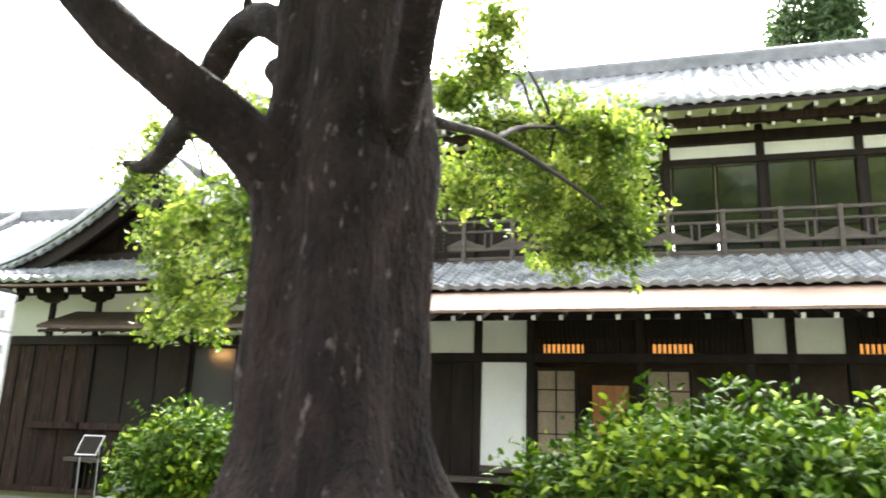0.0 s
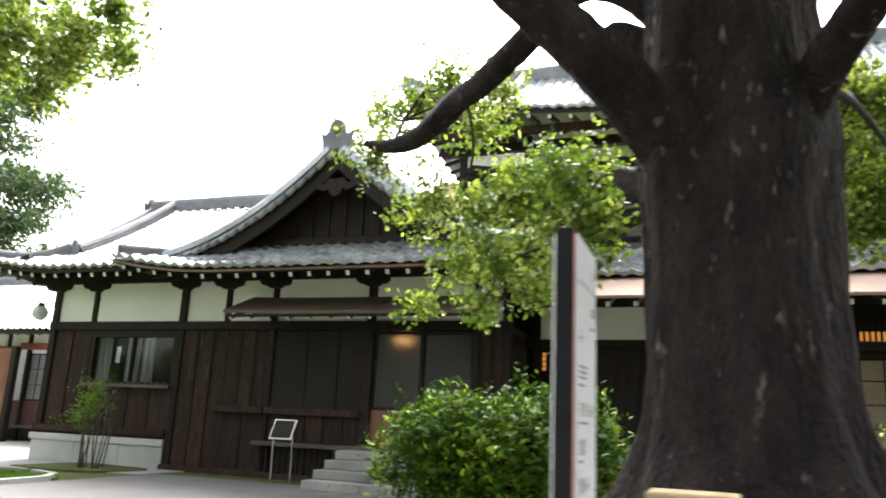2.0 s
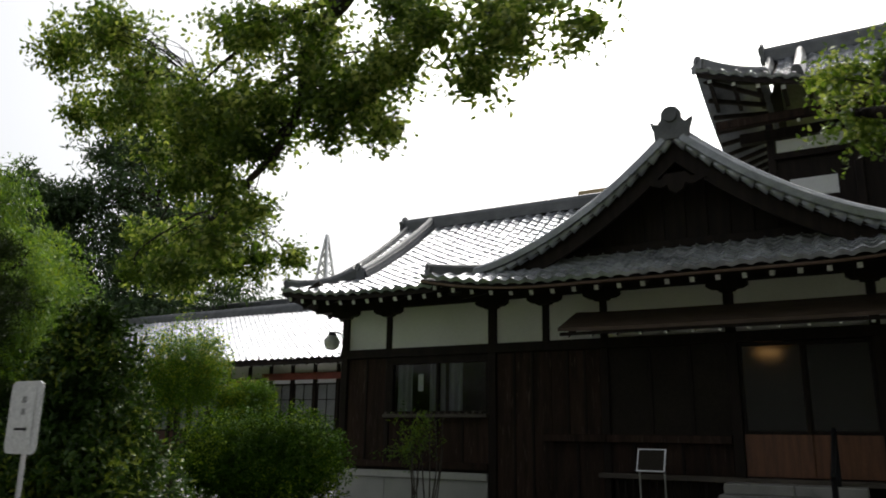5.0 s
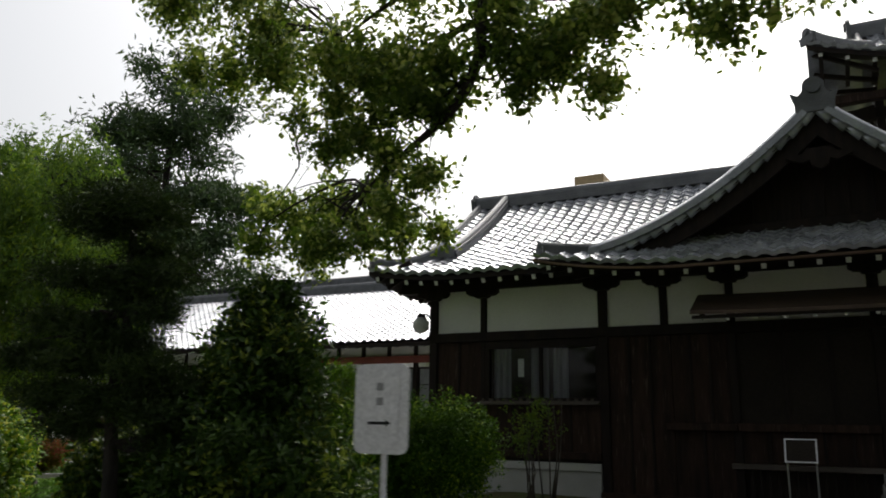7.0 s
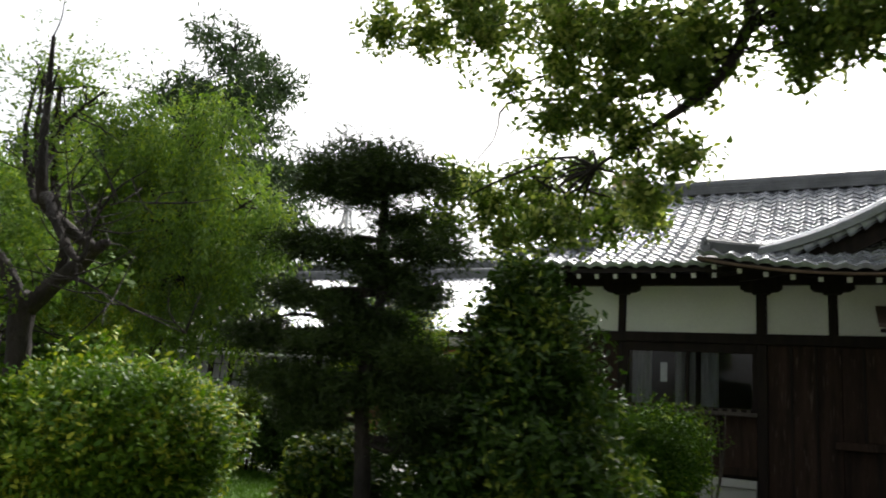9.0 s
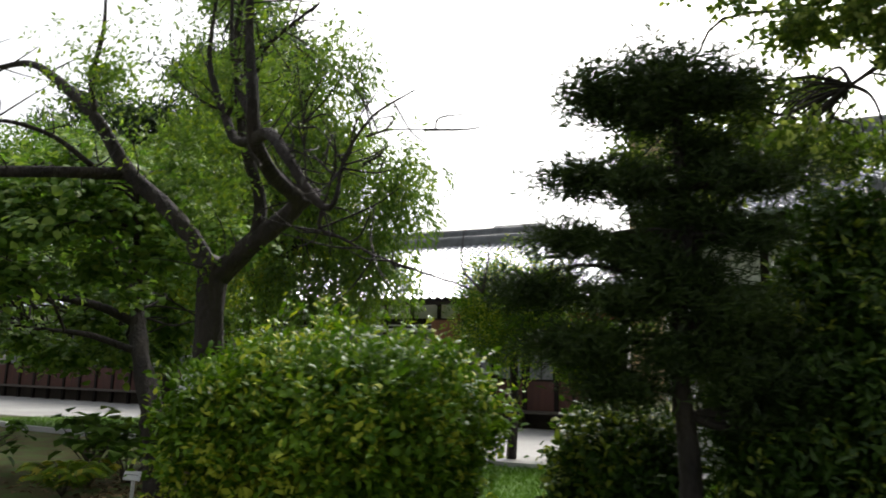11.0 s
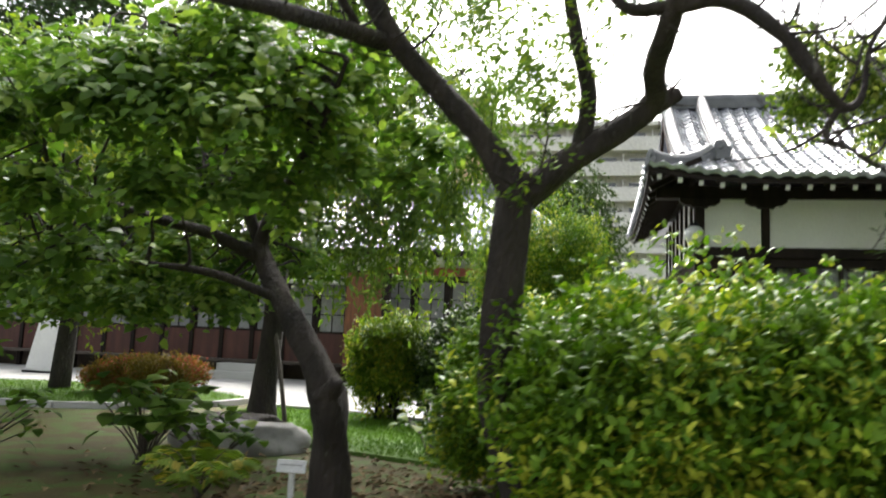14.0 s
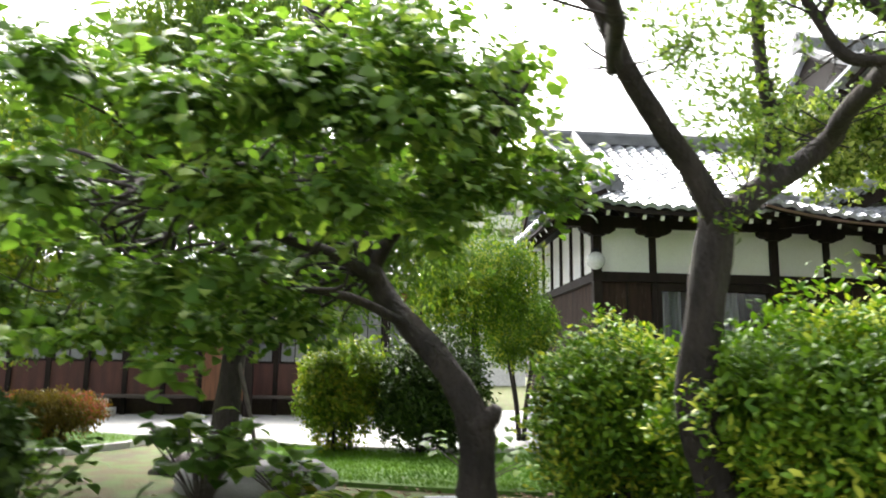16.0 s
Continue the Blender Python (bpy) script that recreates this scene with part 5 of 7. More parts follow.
block("entrance_screen", -24.3, -23.3, FFY - 0.9, FFY - 0.82, 0.4, 2.95, WOOD_WARM, far, "orange-brown wooden entrance screen")
block("entrance_post", -23.3, -23.1, FFY - 0.95, FFY - 0.75, 0.0, 3.0, WOOD_DARK, far)
fs = thing("stone_steps", "two pale stone steps before the far house", "steps", (-27.2, 19.6, 0), group="far steps")
block("step_stone", -28.0, -26.4, 19.0, 19.9, 0.0, 0.2, STONE, fs)
block("step_stone", -27.8, -26.6, 19.3, 19.9, 0.2, 0.4, STONE, fs)
board = thing("white_board", "tall white panel leaning against the far house", "panel", (-31.5, 17.2, 0))
bm = box_bm(-0.42, 0.42, -0.02, 0.02, 0, 1.75, 0.006)
bmesh.ops.rotate(bm, verts=bm.verts, cent=(0, 0, 0), matrix=Matrix.Rotation(radians(-8), 3, "X") @ Matrix.Rotation(radians(6), 3, "Y"))
bmesh.ops.translate(bm, verts=bm.verts, vec=(-31.5, 17.2, 0.05))
part("panel", bm, SIGN_WHITE, board)
block("foot_rail", -31.95, -31.05, 17.1, 17.3, 0.0, 0.05, SIGN_BLACK, board)
# taller roof behind the far house
back_house = thing("back_house", "pale tile roof of a taller house behind", "house", (-33, 31, 0))
block("wall", -42, -27, 29.0, 36.5, 0, 5.8, PLASTER, back_house)
wave_roof("roof_tiles", -43, -26, 28.2, 5.0, 5.8, lambda d: 0.5 * d, 0.0, back_house)
ridge_stack("ridge", (-43, 33.2, 8.25), (-26, 33.2, 8.25), RIDGE, back_house, 0.36, 0.4)

# ---- distant buildings ----
apt = thing("apartment_building", "white apartment block with long balconies and a tan stair tower", "building", (-22, 90, 0))
block("tower", -34.6, -31.05, 85, 93, 0, 30.2, TAN_TILE, apt, "tan tiled stair tower", bevel=0)
block("body", -31.0, -2, 87, 97, 0, 26.6, CONCRETE, apt, bevel=0)
block("roof_edge", -31.0, -1.5, 85.4, 97.5, 26.6, 27.1, CONCRETE, apt, bevel=0)
for fl in range(7):
    z = 24.0 - fl * 2.9
    block("balcony", -31.0, -2, 85.5, 87, z - 0.25, z - 0.05, CONCRETE, apt, bevel=0)
    block("balcony_front", -30.9, -2, 85.5, 85.62, z - 0.05, z + 1.35, CONCRETE, apt, bevel=0)
    for k in range(9):
        x = -30.2 + k * 3.15
        block("window", x, x + 1.7, 86.94, 86.99, z, z + 2.1, DARK_PANE, apt, bevel=0)
        block("balcony_divider", x - 0.75, x - 0.65, 85.62, 86.9, z - 0.05, z + 2.4, CONCRETE, apt, bevel=0)
brick_house = thing("brick_building", "low pinkish-brown building with a grey roof far behind", "building", (-38, 70, 0))
block("wall", -43.5, -36.0, 68, 74, 0, 15.2, TAN_TILE, brick_house, bevel=0)
block("roof", -44, -38.6, 67.6, 74.4, 15.2, 16.6, RIDGE, brick_house, bevel=0.2)
spire = thing("spire", "slender pale lattice spire far away", "spire", (-70, 82, 0))
for a in range(4):
    ca, sa = math.cos(a * math.pi / 2 + 0.78), math.sin(a * math.pi / 2 + 0.78)
    beam("spire_leg", (-70 + 1.9 * ca, 82 + 1.9 * sa, 0), (-70 + 1.2 * ca, 82 + 1.2 * sa, 22), 0.35, 0.35, STEEL, spire, up=(1, 0, 0.2))
    beam("spire_leg", (-70 + 1.2 * ca, 82 + 1.2 * sa, 22), (-70 + 0.08 * ca, 82 + 0.08 * sa, 28.2), 0.25, 0.25, STEEL, spire, up=(1, 0, 0.2))
    for z in np.arange(14, 27, 1.2):
        w0 = 1.9 - 0.7 * min(z, 22) / 22 if z < 22 else 1.2 * (28.2 - z) / 6.2
        cb, sb = math.cos((a + 1) * math.pi / 2 + 0.78), math.sin((a + 1) * math.pi / 2 + 0.78)
        beam("spire_brace", (-70 + w0 * ca, 82 + w0 * sa, z), (-70 + w0 * cb * 0.94, 82 + w0 * sb * 0.94, z + 1.0), 0.16, 0.16, STEEL, spire, up=(0, 0, 1))

# ---- the great camphor tree ----
camphor = thing("camphor_tree", "huge old camphor tree with rough dark bark and fresh leaves", "tree", (-1.48, 6.35, 0))
TX, TY = -1.48, 6.38


def trunk_radius(z):
    return 0.6 + 0.055 * max(0.0, 2.6 - z) + 0.62 * max(0.0, 1.15 - z / 1.25) ** 2.2 + 0.1 * math.exp(-((z - 3.15) / 0.5) ** 2)


V, F = [], []
RINGS, SIDES = 110, 120
for i in range(RINGS):
    z = -0.1 + 8.1 * (i / (RINGS - 1)) ** 1.0
    r0 = trunk_radius(max(0.0, z)) * (1 if z < 5 else 1 - 0.12 * (z - 5))
    cx, cy = TX - 0.02 * z - 0.05 * math.sin(z * 0.7), TY + 0.06 * math.sin(z * 0.5)
    flare = max(0.0, 1 - z / 1.6)
    for k in range(SIDES):
        a = 2 * math.pi * k / SIDES
        flute = 0.06 * math.sin(5 * a + 0.5 + 0.25 * z) + 0.035 * math.sin(8 * a + 2.0 - 0.3 * z) + flare * 0.16 * math.sin(6 * a + 1.0)
        nz = noise.noise(Vector((math.cos(a) * 2.2, math.sin(a) * 2.2, z * 1.1))) * 0.07 + noise.noise(Vector((math.cos(a) * 7, math.sin(a) * 7, z * 2.2))) * 0.035
        nz += noise.noise(Vector((math.cos(a) * 15, math.sin(a) * 15, z * 2.6))) * 0.03
        r = r0 * (1 + flute + nz)
        V.append((cx + r * math.cos(a), cy + r * math.sin(a) * 0.92, z))
for i in range(RINGS - 1):
    for k in range(SIDES):
        a, b = i * SIDES + k, i * SIDES + (k + 1) % SIDES
        F.append((a, b, b + SIDES, a + SIDES))
link_mesh("trunk", raw_mesh("trunk", V, F, BARK, smooth=True), camphor)
BOUGHS = [
    [(-1.6, 6.3, 2.75, 0.27), (-1.9, 6.15, 3.1, 0.27), (-2.25, 5.85, 3.45, 0.22), (-2.6, 5.5, 3.74, 0.19), (-2.98, 5.2, 4.1, 0.17), (-3.4, 4.85, 4.65, 0.16), (-4.2, 4.4, 5.6, 0.15), (-5.8, 4.3, 7.0, 0.12), (-7.8, 4.5, 8.2, 0.07)],
    [(-1.8, 6.6, 4.2, 0.2), (-2.29, 6.52, 4.66, 0.16), (-2.68, 6.68, 4.85, 0.14), (-3.02, 6.85, 4.78, 0.135), (-3.3, 7.05, 4.6, 0.13), (-3.83, 7.5, 4.46, 0.12), (-4.3, 8.0, 4.52, 0.13), (-4.85, 8.5, 4.42, 0.125), (-5.4, 8.9, 4.46, 0.095), (-5.9, 9.15, 4.62, 0.04)],
    [(-1.75, 6.6, 3.8, 0.2), (-2.1, 6.68, 4.12, 0.16), (-2.38, 6.75, 4.34, 0.14), (-2.5, 6.78, 4.42, 0.1)],
    [(-2.8, 6.75, 4.85, 0.05), (-2.85, 6.8, 5.3, 0.045), (-2.95, 6.8, 6.0, 0.03)],
    [(-1.2, 6.25, 3.2, 0.16), (-0.98, 5.98, 3.55, 0.15), (-0.66, 5.35, 3.92, 0.13), (-0.35, 4.75, 4.5, 0.125), (0.2, 4.3, 5.6, 0.12), (0.9, 4.0, 7.0, 0.1)],
    [(-0.95, 6.7, 3.75, 0.045), (-0.6, 7.4, 3.86, 0.034), (-0.2, 8.4, 3.86, 0.026), (0.2, 9.3, 3.75, 0.016), (0.5, 9.8, 3.6, 0.01)],
    [(-0.6, 7.4, 3.86, 0.026), (-0.5, 8.2, 4.3, 0.02), (-0.3, 9.2, 4.7, 0.01)],
    [(-4.1, 7.8, 4.5, 0.02), (-4.2, 8.4, 4.1, 0.016), (-4.5, 8.9, 3.6, 0.012), (-4.6, 9.1, 3.0, 0.006)],
    [(-5.2, 8.75, 4.45, 0.04), (-5.5, 9.2, 4.7, 0.03), (-5.6, 9.6, 5.1, 0.015)],
    [(-2.0, 6.6, 2.95, 0.14), (-2.26, 6.65, 3.05, 0.12), (-2.42, 6.67, 3.13, 0.08)],
    [(-1.9, 6.9, 3.0, 0.06), (-2.6, 7.6, 2.9, 0.04), (-3.4, 8.4, 2.75, 0.025), (-4.2, 9.0, 2.6, 0.012)],
    [(-1.48, 6.4, 7.2, 0.4), (-4.2, 6.4, 9.4, 0.3), (-7.0, 6.3, 9.9, 0.22), (-9.4, 6.6, 8.8, 0.15), (-10.6, 7.2, 7.4, 0.11), (-11.3, 7.5, 6.7, 0.09), (-11.95, 7.5, 6.2, 0.08), (-12.0, 7.5, 5.4, 0.07), (-12.35, 7.5, 4.78, 0.055), (-13.0, 7.6, 4.4, 0.036), (-13.6, 7.7, 4.05, 0.018)],
    [(-12.1, 7.5, 5.15, 0.045), (-12.9, 7.7, 4.9, 0.03), (-13.8, 7.9, 4.95, 0.018)],
    [(-11.4, 7.5, 6.65, 0.06), (-12.1, 7.4, 6.6, 0.045), (-13.1, 7.5, 6.4, 0.03), (-14.0, 7.6, 6.1, 0.015)],
    [(-11.98, 7.5, 5.85, 0.045), (-12.7, 7.5, 5.6, 0.033), (-13.8, 7.9, 5.2, 0.015)],
]
for k, ln in enumerate(BOUGHS):
    limb("limb", ln, BARK if k < 5 else BARK_DARK, camphor, 14 if k < 5 else 8, 0.14, k)
CL_LEFT = [(-5.83, 9.3, 4.53, 0.44, 0.48, 0.39), (-4.99, 9.2, 3.77, 0.52, 0.57, 0.46), (-4.39, 9.0, 2.99, 0.45, 0.49, 0.4), (-5.0, 9.1, 2.5, 0.25, 0.27, 0.22), (-3.72, 8.8, 3.14, 0.39, 0.43, 0.35), (-3.58, 8.8, 3.88, 0.37, 0.4, 0.33), (-4.19, 8.9, 2.37, 0.19, 0.21, 0.17), (-3.35, 8.7, 2.6, 0.25, 0.28, 0.23), (-3.46, 7.4, 3.23, 0.44, 0.48, 0.39), (-2.93, 7.3, 3.36, 0.48, 0.53, 0.44), (-2.7, 7.2, 2.88, 0.42, 0.46, 0.38), (-3.62, 7.3, 2.64, 0.3, 0.33, 0.27), (-3.22, 7.2, 2.35, 0.27, 0.29, 0.24), (-3.82, 7.4, 3.12, 0.21, 0.23, 0.18), (-3.65, 7.2, 2.19, 0.17, 0.19, 0.15), (-6.07, 10.0, 5.44, 0.34, 0.38, 0.31), (-5.54, 10.0, 5.48, 0.42, 0.46, 0.38), (-4.59, 10.0, 5.04, 0.41, 0.45, 0.37), (-5.01, 9.8, 5.74, 0.41, 0.46, 0.37), (-4.28, 9.8, 5.43, 0.37, 0.41, 0.33)]
CL_RIGHT = [(-1.13, 9.3, 5.56, 0.41, 0.46, 0.37), (-0.89, 9.5, 4.76, 0.51, 0.56, 0.46), (-1.4, 9.4, 4.13, 0.4, 0.44, 0.36), (-0.25, 9.7, 4.94, 0.45, 0.49, 0.4), (0.33, 9.8, 4.72, 0.48, 0.53, 0.43), (0.25, 9.8, 3.96, 0.53, 0.59, 0.48), (-0.52, 9.7, 4.11, 0.5, 0.55, 0.45), (-0.26, 9.7, 3.42, 0.39, 0.43, 0.35), (0.3, 9.8, 3.49, 0.39, 0.43, 0.35), (-1.51, 9.2, 5.19, 0.31, 0.34, 0.27), (-0.98, 9.2, 6.08, 0.32, 0.35, 0.28)]
CL_OVER = [(-15.74, 7.5, 5.91, 0.37, 0.4, 0.33), (-14.96, 7.5, 5.85, 0.53, 0.58, 0.48), (-13.96, 7.5, 5.75, 0.58, 0.64, 0.52), (-13.94, 7.5, 5.12, 0.3, 0.33, 0.27), (-14.62, 7.5, 5.08, 0.22, 0.24, 0.19), (-13.19, 7.5, 5.47, 0.49, 0.54, 0.44), (-12.43, 7.5, 5.34, 0.54, 0.6, 0.49), (-13.53, 7.5, 4.67, 0.35, 0.38, 0.31), (-14.04, 7.5, 4.59, 0.35, 0.39, 0.32), (-13.16, 7.5, 4.24, 0.28, 0.31, 0.25), (-12.53, 7.5, 4.79, 0.25, 0.27, 0.22), (-11.53, 7.5, 5.19, 0.47, 0.52, 0.43), (-11.14, 7.5, 5.24, 0.35, 0.38, 0.31), (-11.44, 7.5, 4.82, 0.22, 0.24, 0.19), (-15.72, 8.4, 4.2, 0.33, 0.37, 0.3), (-15.14, 8.4, 3.93, 0.44, 0.49, 0.4), (-14.55, 8.4, 4.11, 0.39, 0.43, 0.35), (-14.88, 8.4, 3.48, 0.34, 0.37, 0.3), (-14.2, 8.5, 3.69, 0.38, 0.42, 0.34), (-13.7, 8.7, 3.72, 0.35, 0.38, 0.31), (-13.3, 9.0, 3.78, 0.26, 0.28, 0.23), (-13.91, 8.4, 4.28, 0.25, 0.27, 0.22), (-15.79, 8.3, 3.64, 0.29, 0.32, 0.26), (-9.96, 7.2, 5.7, 0.46, 0.51, 0.42), (-9.0, 7.2, 5.38, 0.46, 0.51, 0.42), (-9.33, 7.2, 4.87, 0.24, 0.27, 0.22), (-8.15, 7.2, 5.21, 0.27, 0.29, 0.24), (-12.76, 7.2, 4.86, 0.37, 0.41, 0.34), (-16.57, 7.2, 7.08, 0.56, 0.62, 0.5), (-15.51, 7.2, 7.09, 0.58, 0.63, 0.52), (-11.02, 7.2, 5.11, 0.41, 0.45, 0.37), (-10.53, 7.2, 4.59, 0.29, 0.32, 0.26), (-10.4, 7.2, 5.32, 0.33, 0.36, 0.3), (-11.55, 7.2, 5.67, 0.39, 0.43, 0.36), (-12.43, 7.2, 6.36, 0.47, 0.51, 0.42), (-13.0, 7.2, 3.56, 0.29, 0.32, 0.26), (-13.3, 7.5, 5.3, 0.5, 0.5, 0.4),
           (-12.66, 7.5, 4.0, 0.35, 0.35, 0.25), (-14.1, 7.6, 3.4, 0.38, 0.38, 0.28), (-15.2, 7.5, 6.5, 0.5, 0.5, 0.4), (-13.2, 7.5, 6.6, 0.55, 0.5, 0.4), (-11.8, 7.5, 6.3, 0.5, 0.5, 0.35), (-10.75, 7.5, 5.5, 0.4, 0.4, 0.3),
           (-9.5, 7.5, 5.25, 0.3, 0.3, 0.22), (-9.3, 7.5, 5.85, 0.4, 0.4, 0.3), (-8.7, 7.5, 6.0, 0.35, 0.35, 0.25), (-10.5, 7.5, 6.3, 0.45, 0.45, 0.3), (-16.4, 7.5, 6.1, 0.35, 0.35, 0.3), (-13.3, 7.5, 4.5, 0.3, 0.3, 0.24)]
crown("crown", CL_LEFT, 1900, LEAF_CAMPHOR, camphor, 0.08, 0.52, 6, 0.97, 0.1, ragged=0.36, seed=3, oval=True)
crown("crown", CL_RIGHT, 3200, LEAF_CAMPHOR, camphor, 0.08, 0.52, 6, 0.97, 0.1, ragged=0.32, seed=4, oval=True)
crown("crown", CL_OVER, 8800, LEAF_CAMPHOR, camphor, 0.085, 0.52, 6, 0.98, 0.0, ragged=0.36, seed=5, oval=True)
limb_pts = [p for ln in BOUGHS for p in smooth_line(ln, 4).tolist()]
many_tubes("twigwork", twigs_to(limb_pts, [c[:3] for c in CL_LEFT + CL_RIGHT + CL_OVER], 0.022, 0.006, 7) + twigs_to(limb_pts, inside(CL_OVER + CL_LEFT, 90, 3), 0.012, 0.003, 9), BARK_DARK, camphor)
# Unseen upper crown, added dense to shade the entrance front and hedges.
SHADE_CROWN = [(-1.5, 6.5, 10.5, 3.4, 3.2, 1.8), (2.5, 6.0, 9.8, 3.2, 3.0, 1.6), (6.5, 6.5, 10.0, 3.2, 3.2, 1.6), (-4.5, 6.5, 11.0, 3.2, 3.0, 1.4), (-3.0, 9.6, 11.5, 3.0, 2.4, 1.2), (2.0, 10.0, 11.2, 3.0, 2.6, 1.3),
        (-2.0, 3.0, 9.8, 3.2, 2.6, 1.4), (2.5, 2.0, 9.6, 3.2, 2.8, 1.4), (-6.0, 3.6, 10.6, 2.6, 2.4, 1.2), (6.5, 2.0, 9.8, 3.0, 3.0, 1.5)]
crown("crown", SHADE_CROWN, 13000, LEAF_CAMPHOR, camphor, 0.16, 0.55, 6, 0.9, 0.1, ragged=0.35, seed=6)


# ---- shrubs ----
def shrub(name, label, x, y, rx, ry, h, sprigs, material, leaf, aspect=0.45, seed=1, per=6, base=0.12, lumps=9, up=0.5, stems=7, shell=0.5, ragged=0.14, category="bush", group=""):
    """A clipped bush: short stems, and sprigs over an uneven dome made of overlapping lumps."""
    ob = thing(name, label, category, (x, y, 0), group)
    rng = np.random.RandomState(seed)
    cz = base + (h - base) * 0.45
    C = [(x, y, cz, rx * 0.86, ry * 0.86, (h - base) * 0.52)]
    for k in range(lumps):
        a = 2 * math.pi * k / lumps + rng.rand() * 0.5
        f = 0.5 + 0.16 * rng.rand()
        C.append((x + rx * f * math.cos(a), y + ry * f * math.sin(a), cz + (h - base) * (rng.rand() * 0.3 - 0.16), rx * 0.45, ry * 0.45, (h - base) * 0.36))
    crown("crown", C, sprigs, material, ob, leaf, aspect, per, shell, up, ragged=ragged, seed=seed, floor=0.06, oval=leaf > 0.065)
    lines = []
    for k in range(stems):
        a = rng.rand() * 6.3
        r = 0.1 + 0.1 * rng.rand()
        lines.append([(x + r * math.cos(a), y + r * math.sin(a), -0.02, 0.03), (x + rx * 0.25 * math.cos(a), y + ry * 0.25 * math.sin(a), h * 0.25, 0.024),
                      (x + rx * 0.5 * math.cos(a), y + ry * 0.5 * math.sin(a), h * 0.55, 0.012)])
    many_tubes("stem_cluster", lines, BARK_DARK, ob)
    return ob


shrub("front_bush", "large rounded glossy green bush with yellowish young leaves", -17.15, 4.75, 1.3, 1.05, 1.62, 12500, LEAF_FRONT, 0.07, 0.42, 11, lumps=12, base=0.15, up=1.5, ragged=0.22)
shrub("side_bush", "dense dark green bush beside the leaning tree", -18.35, 6.3, 0.72, 0.7, 1.5, 4600, LEAF_FRONT, 0.07, 0.42, 12, lumps=8, up=1.5, ragged=0.22)
shrub("dome_bush", "clipped bright green dome-shaped azalea on the lawn", -13.85, 9.25, 1.3, 1.2, 1.68, 9500, LEAF_AZALEA, 0.055, 0.45, 13, per=6, base=0.1, lumps=12, ragged=0.1, up=1.3)
shrub("azalea_bush", "leafy bright green azalea before the camphor trunk", -4.1, 9.5, 1.35, 1.0, 1.62, 4200, LEAF_AZALEA, 0.095, 0.42, 14, lumps=10, ragged=0.24, up=1.5)
shrub("azalea_hedge", "broad bright green azalea hedge with raised shoots", 1.9, 7.8, 2.3, 1.25, 1.75, 6600, LEAF_AZALEA, 0.1, 0.42, 15, lumps=16, ragged=0.24, up=1.5, category="hedge")
shrub("azalea_hedge", "broad bright green azalea hedge with raised shoots", 4.6, 8.2, 2.2, 1.4, 1.95, 6000, LEAF_AZALEA, 0.1, 0.42, 16, lumps=14, ragged=0.24, up=1.5, category="hedge")
shrub("bronze_azalea", "low bronze and reddish azalea mound on the small lawn", -25.9, 12.4, 0.8, 0.5, 0.72, 2000, LEAF_RED, 0.06, 0.45, 17, lumps=7)
shrub("bronze_azalea", "low bronze and reddish azalea mound on the small lawn", -24.9, 12.0, 0.75, 0.5, 0.78, 2000, LEAF_RED, 0.06, 0.45, 18, lumps=7)
shrub("dark_bush", "dark evergreen bush by the paved forecourt", -19.5, 10.6, 0.75, 0.65, 1.75, 3200, LEAF_DARK, 0.07, 0.45, 19, lumps=8)
shrub("yellow_bush", "yellow-green bush by the paved forecourt", -20.7, 10.9, 0.62, 0.6, 1.6, 2600, LEAF_YELLOW, 0.07, 0.45, 20, lumps=7)
shrub("dark_bush", "dark glossy bush at the garden's edge", -22.5, 4.1, 0.5, 0.45, 1.05, 1500, LEAF_DARK, 0.08, 0.45, 21, lumps=6)
shrub("dark_bush", "low dark evergreen bush on the lawn beside the pine", -15.35, 6.0, 0.55, 0.5, 1.15, 2000, LEAF_CONE, 0.075, 0.45, 22, lumps=7, up=1.0, ragged=0.2)
ball = shrub("ball_topiary", "round clipped light green topiary on a short trunk", -18.7, 12.0, 1.05, 1.0, 3.6, 6000, LEAF_FRONT, 0.055, 0.45, 23, base=1.5, lumps=10, ragged=0.2, up=0.9, stems=0, category="topiary")
limb("trunk", [(-18.7, 12.0, -0.05, 0.09), (-18.65, 12.0, 0.9, 0.075), (-18.7, 12.0, 2.0, 0.06)], BARK_DARK, ball, 8)
small = shrub("round_topiary", "small round-headed clipped evergreen on several thin stems", -17.75, 13.0, 0.62, 0.6, 2.45, 2600, LEAF_FRONT, 0.06, 0.45, 24, base=1.2, lumps=7, ragged=0.1, stems=0, category="topiary")
for k in range(4):
    a = 1.6 * k + 0.4
    limb("stem", [(-17.75 + 0.05 * math.cos(a), 13.0 + 0.05 * math.sin(a), -0.05, 0.04), (-17.75 + 0.12 * math.cos(a), 13.0 + 0.12 * math.sin(a), 0.6, 0.03),
                  (-17.75 + 0.32 * math.cos(a), 13.0 + 0.32 * math.sin(a), 1.5, 0.018)], BARK_DARK, small, 7, 0.1, k)
cone = thing("cone_topiary", "tall conical dark evergreen topiary with lighter leaf tips", "topiary", (-13.75, 6.2, 0))
CONE = [(-13.75, 6.2, 0.55, 1.02, 1.0, 0.55), (-13.8, 6.2, 1.05, 0.92, 0.9, 0.5), (-13.7, 6.2, 1.5, 0.72, 0.7, 0.48), (-13.75, 6.2, 1.95, 0.52, 0.5, 0.42), (-13.75, 6.2, 2.35, 0.34, 0.34, 0.34)]
crown("crown", CONE, 6800, LEAF_CONE, cone, 0.09, 0.42, 6, 0.6, 1.2, ragged=0.26, seed=31, floor=0.1)
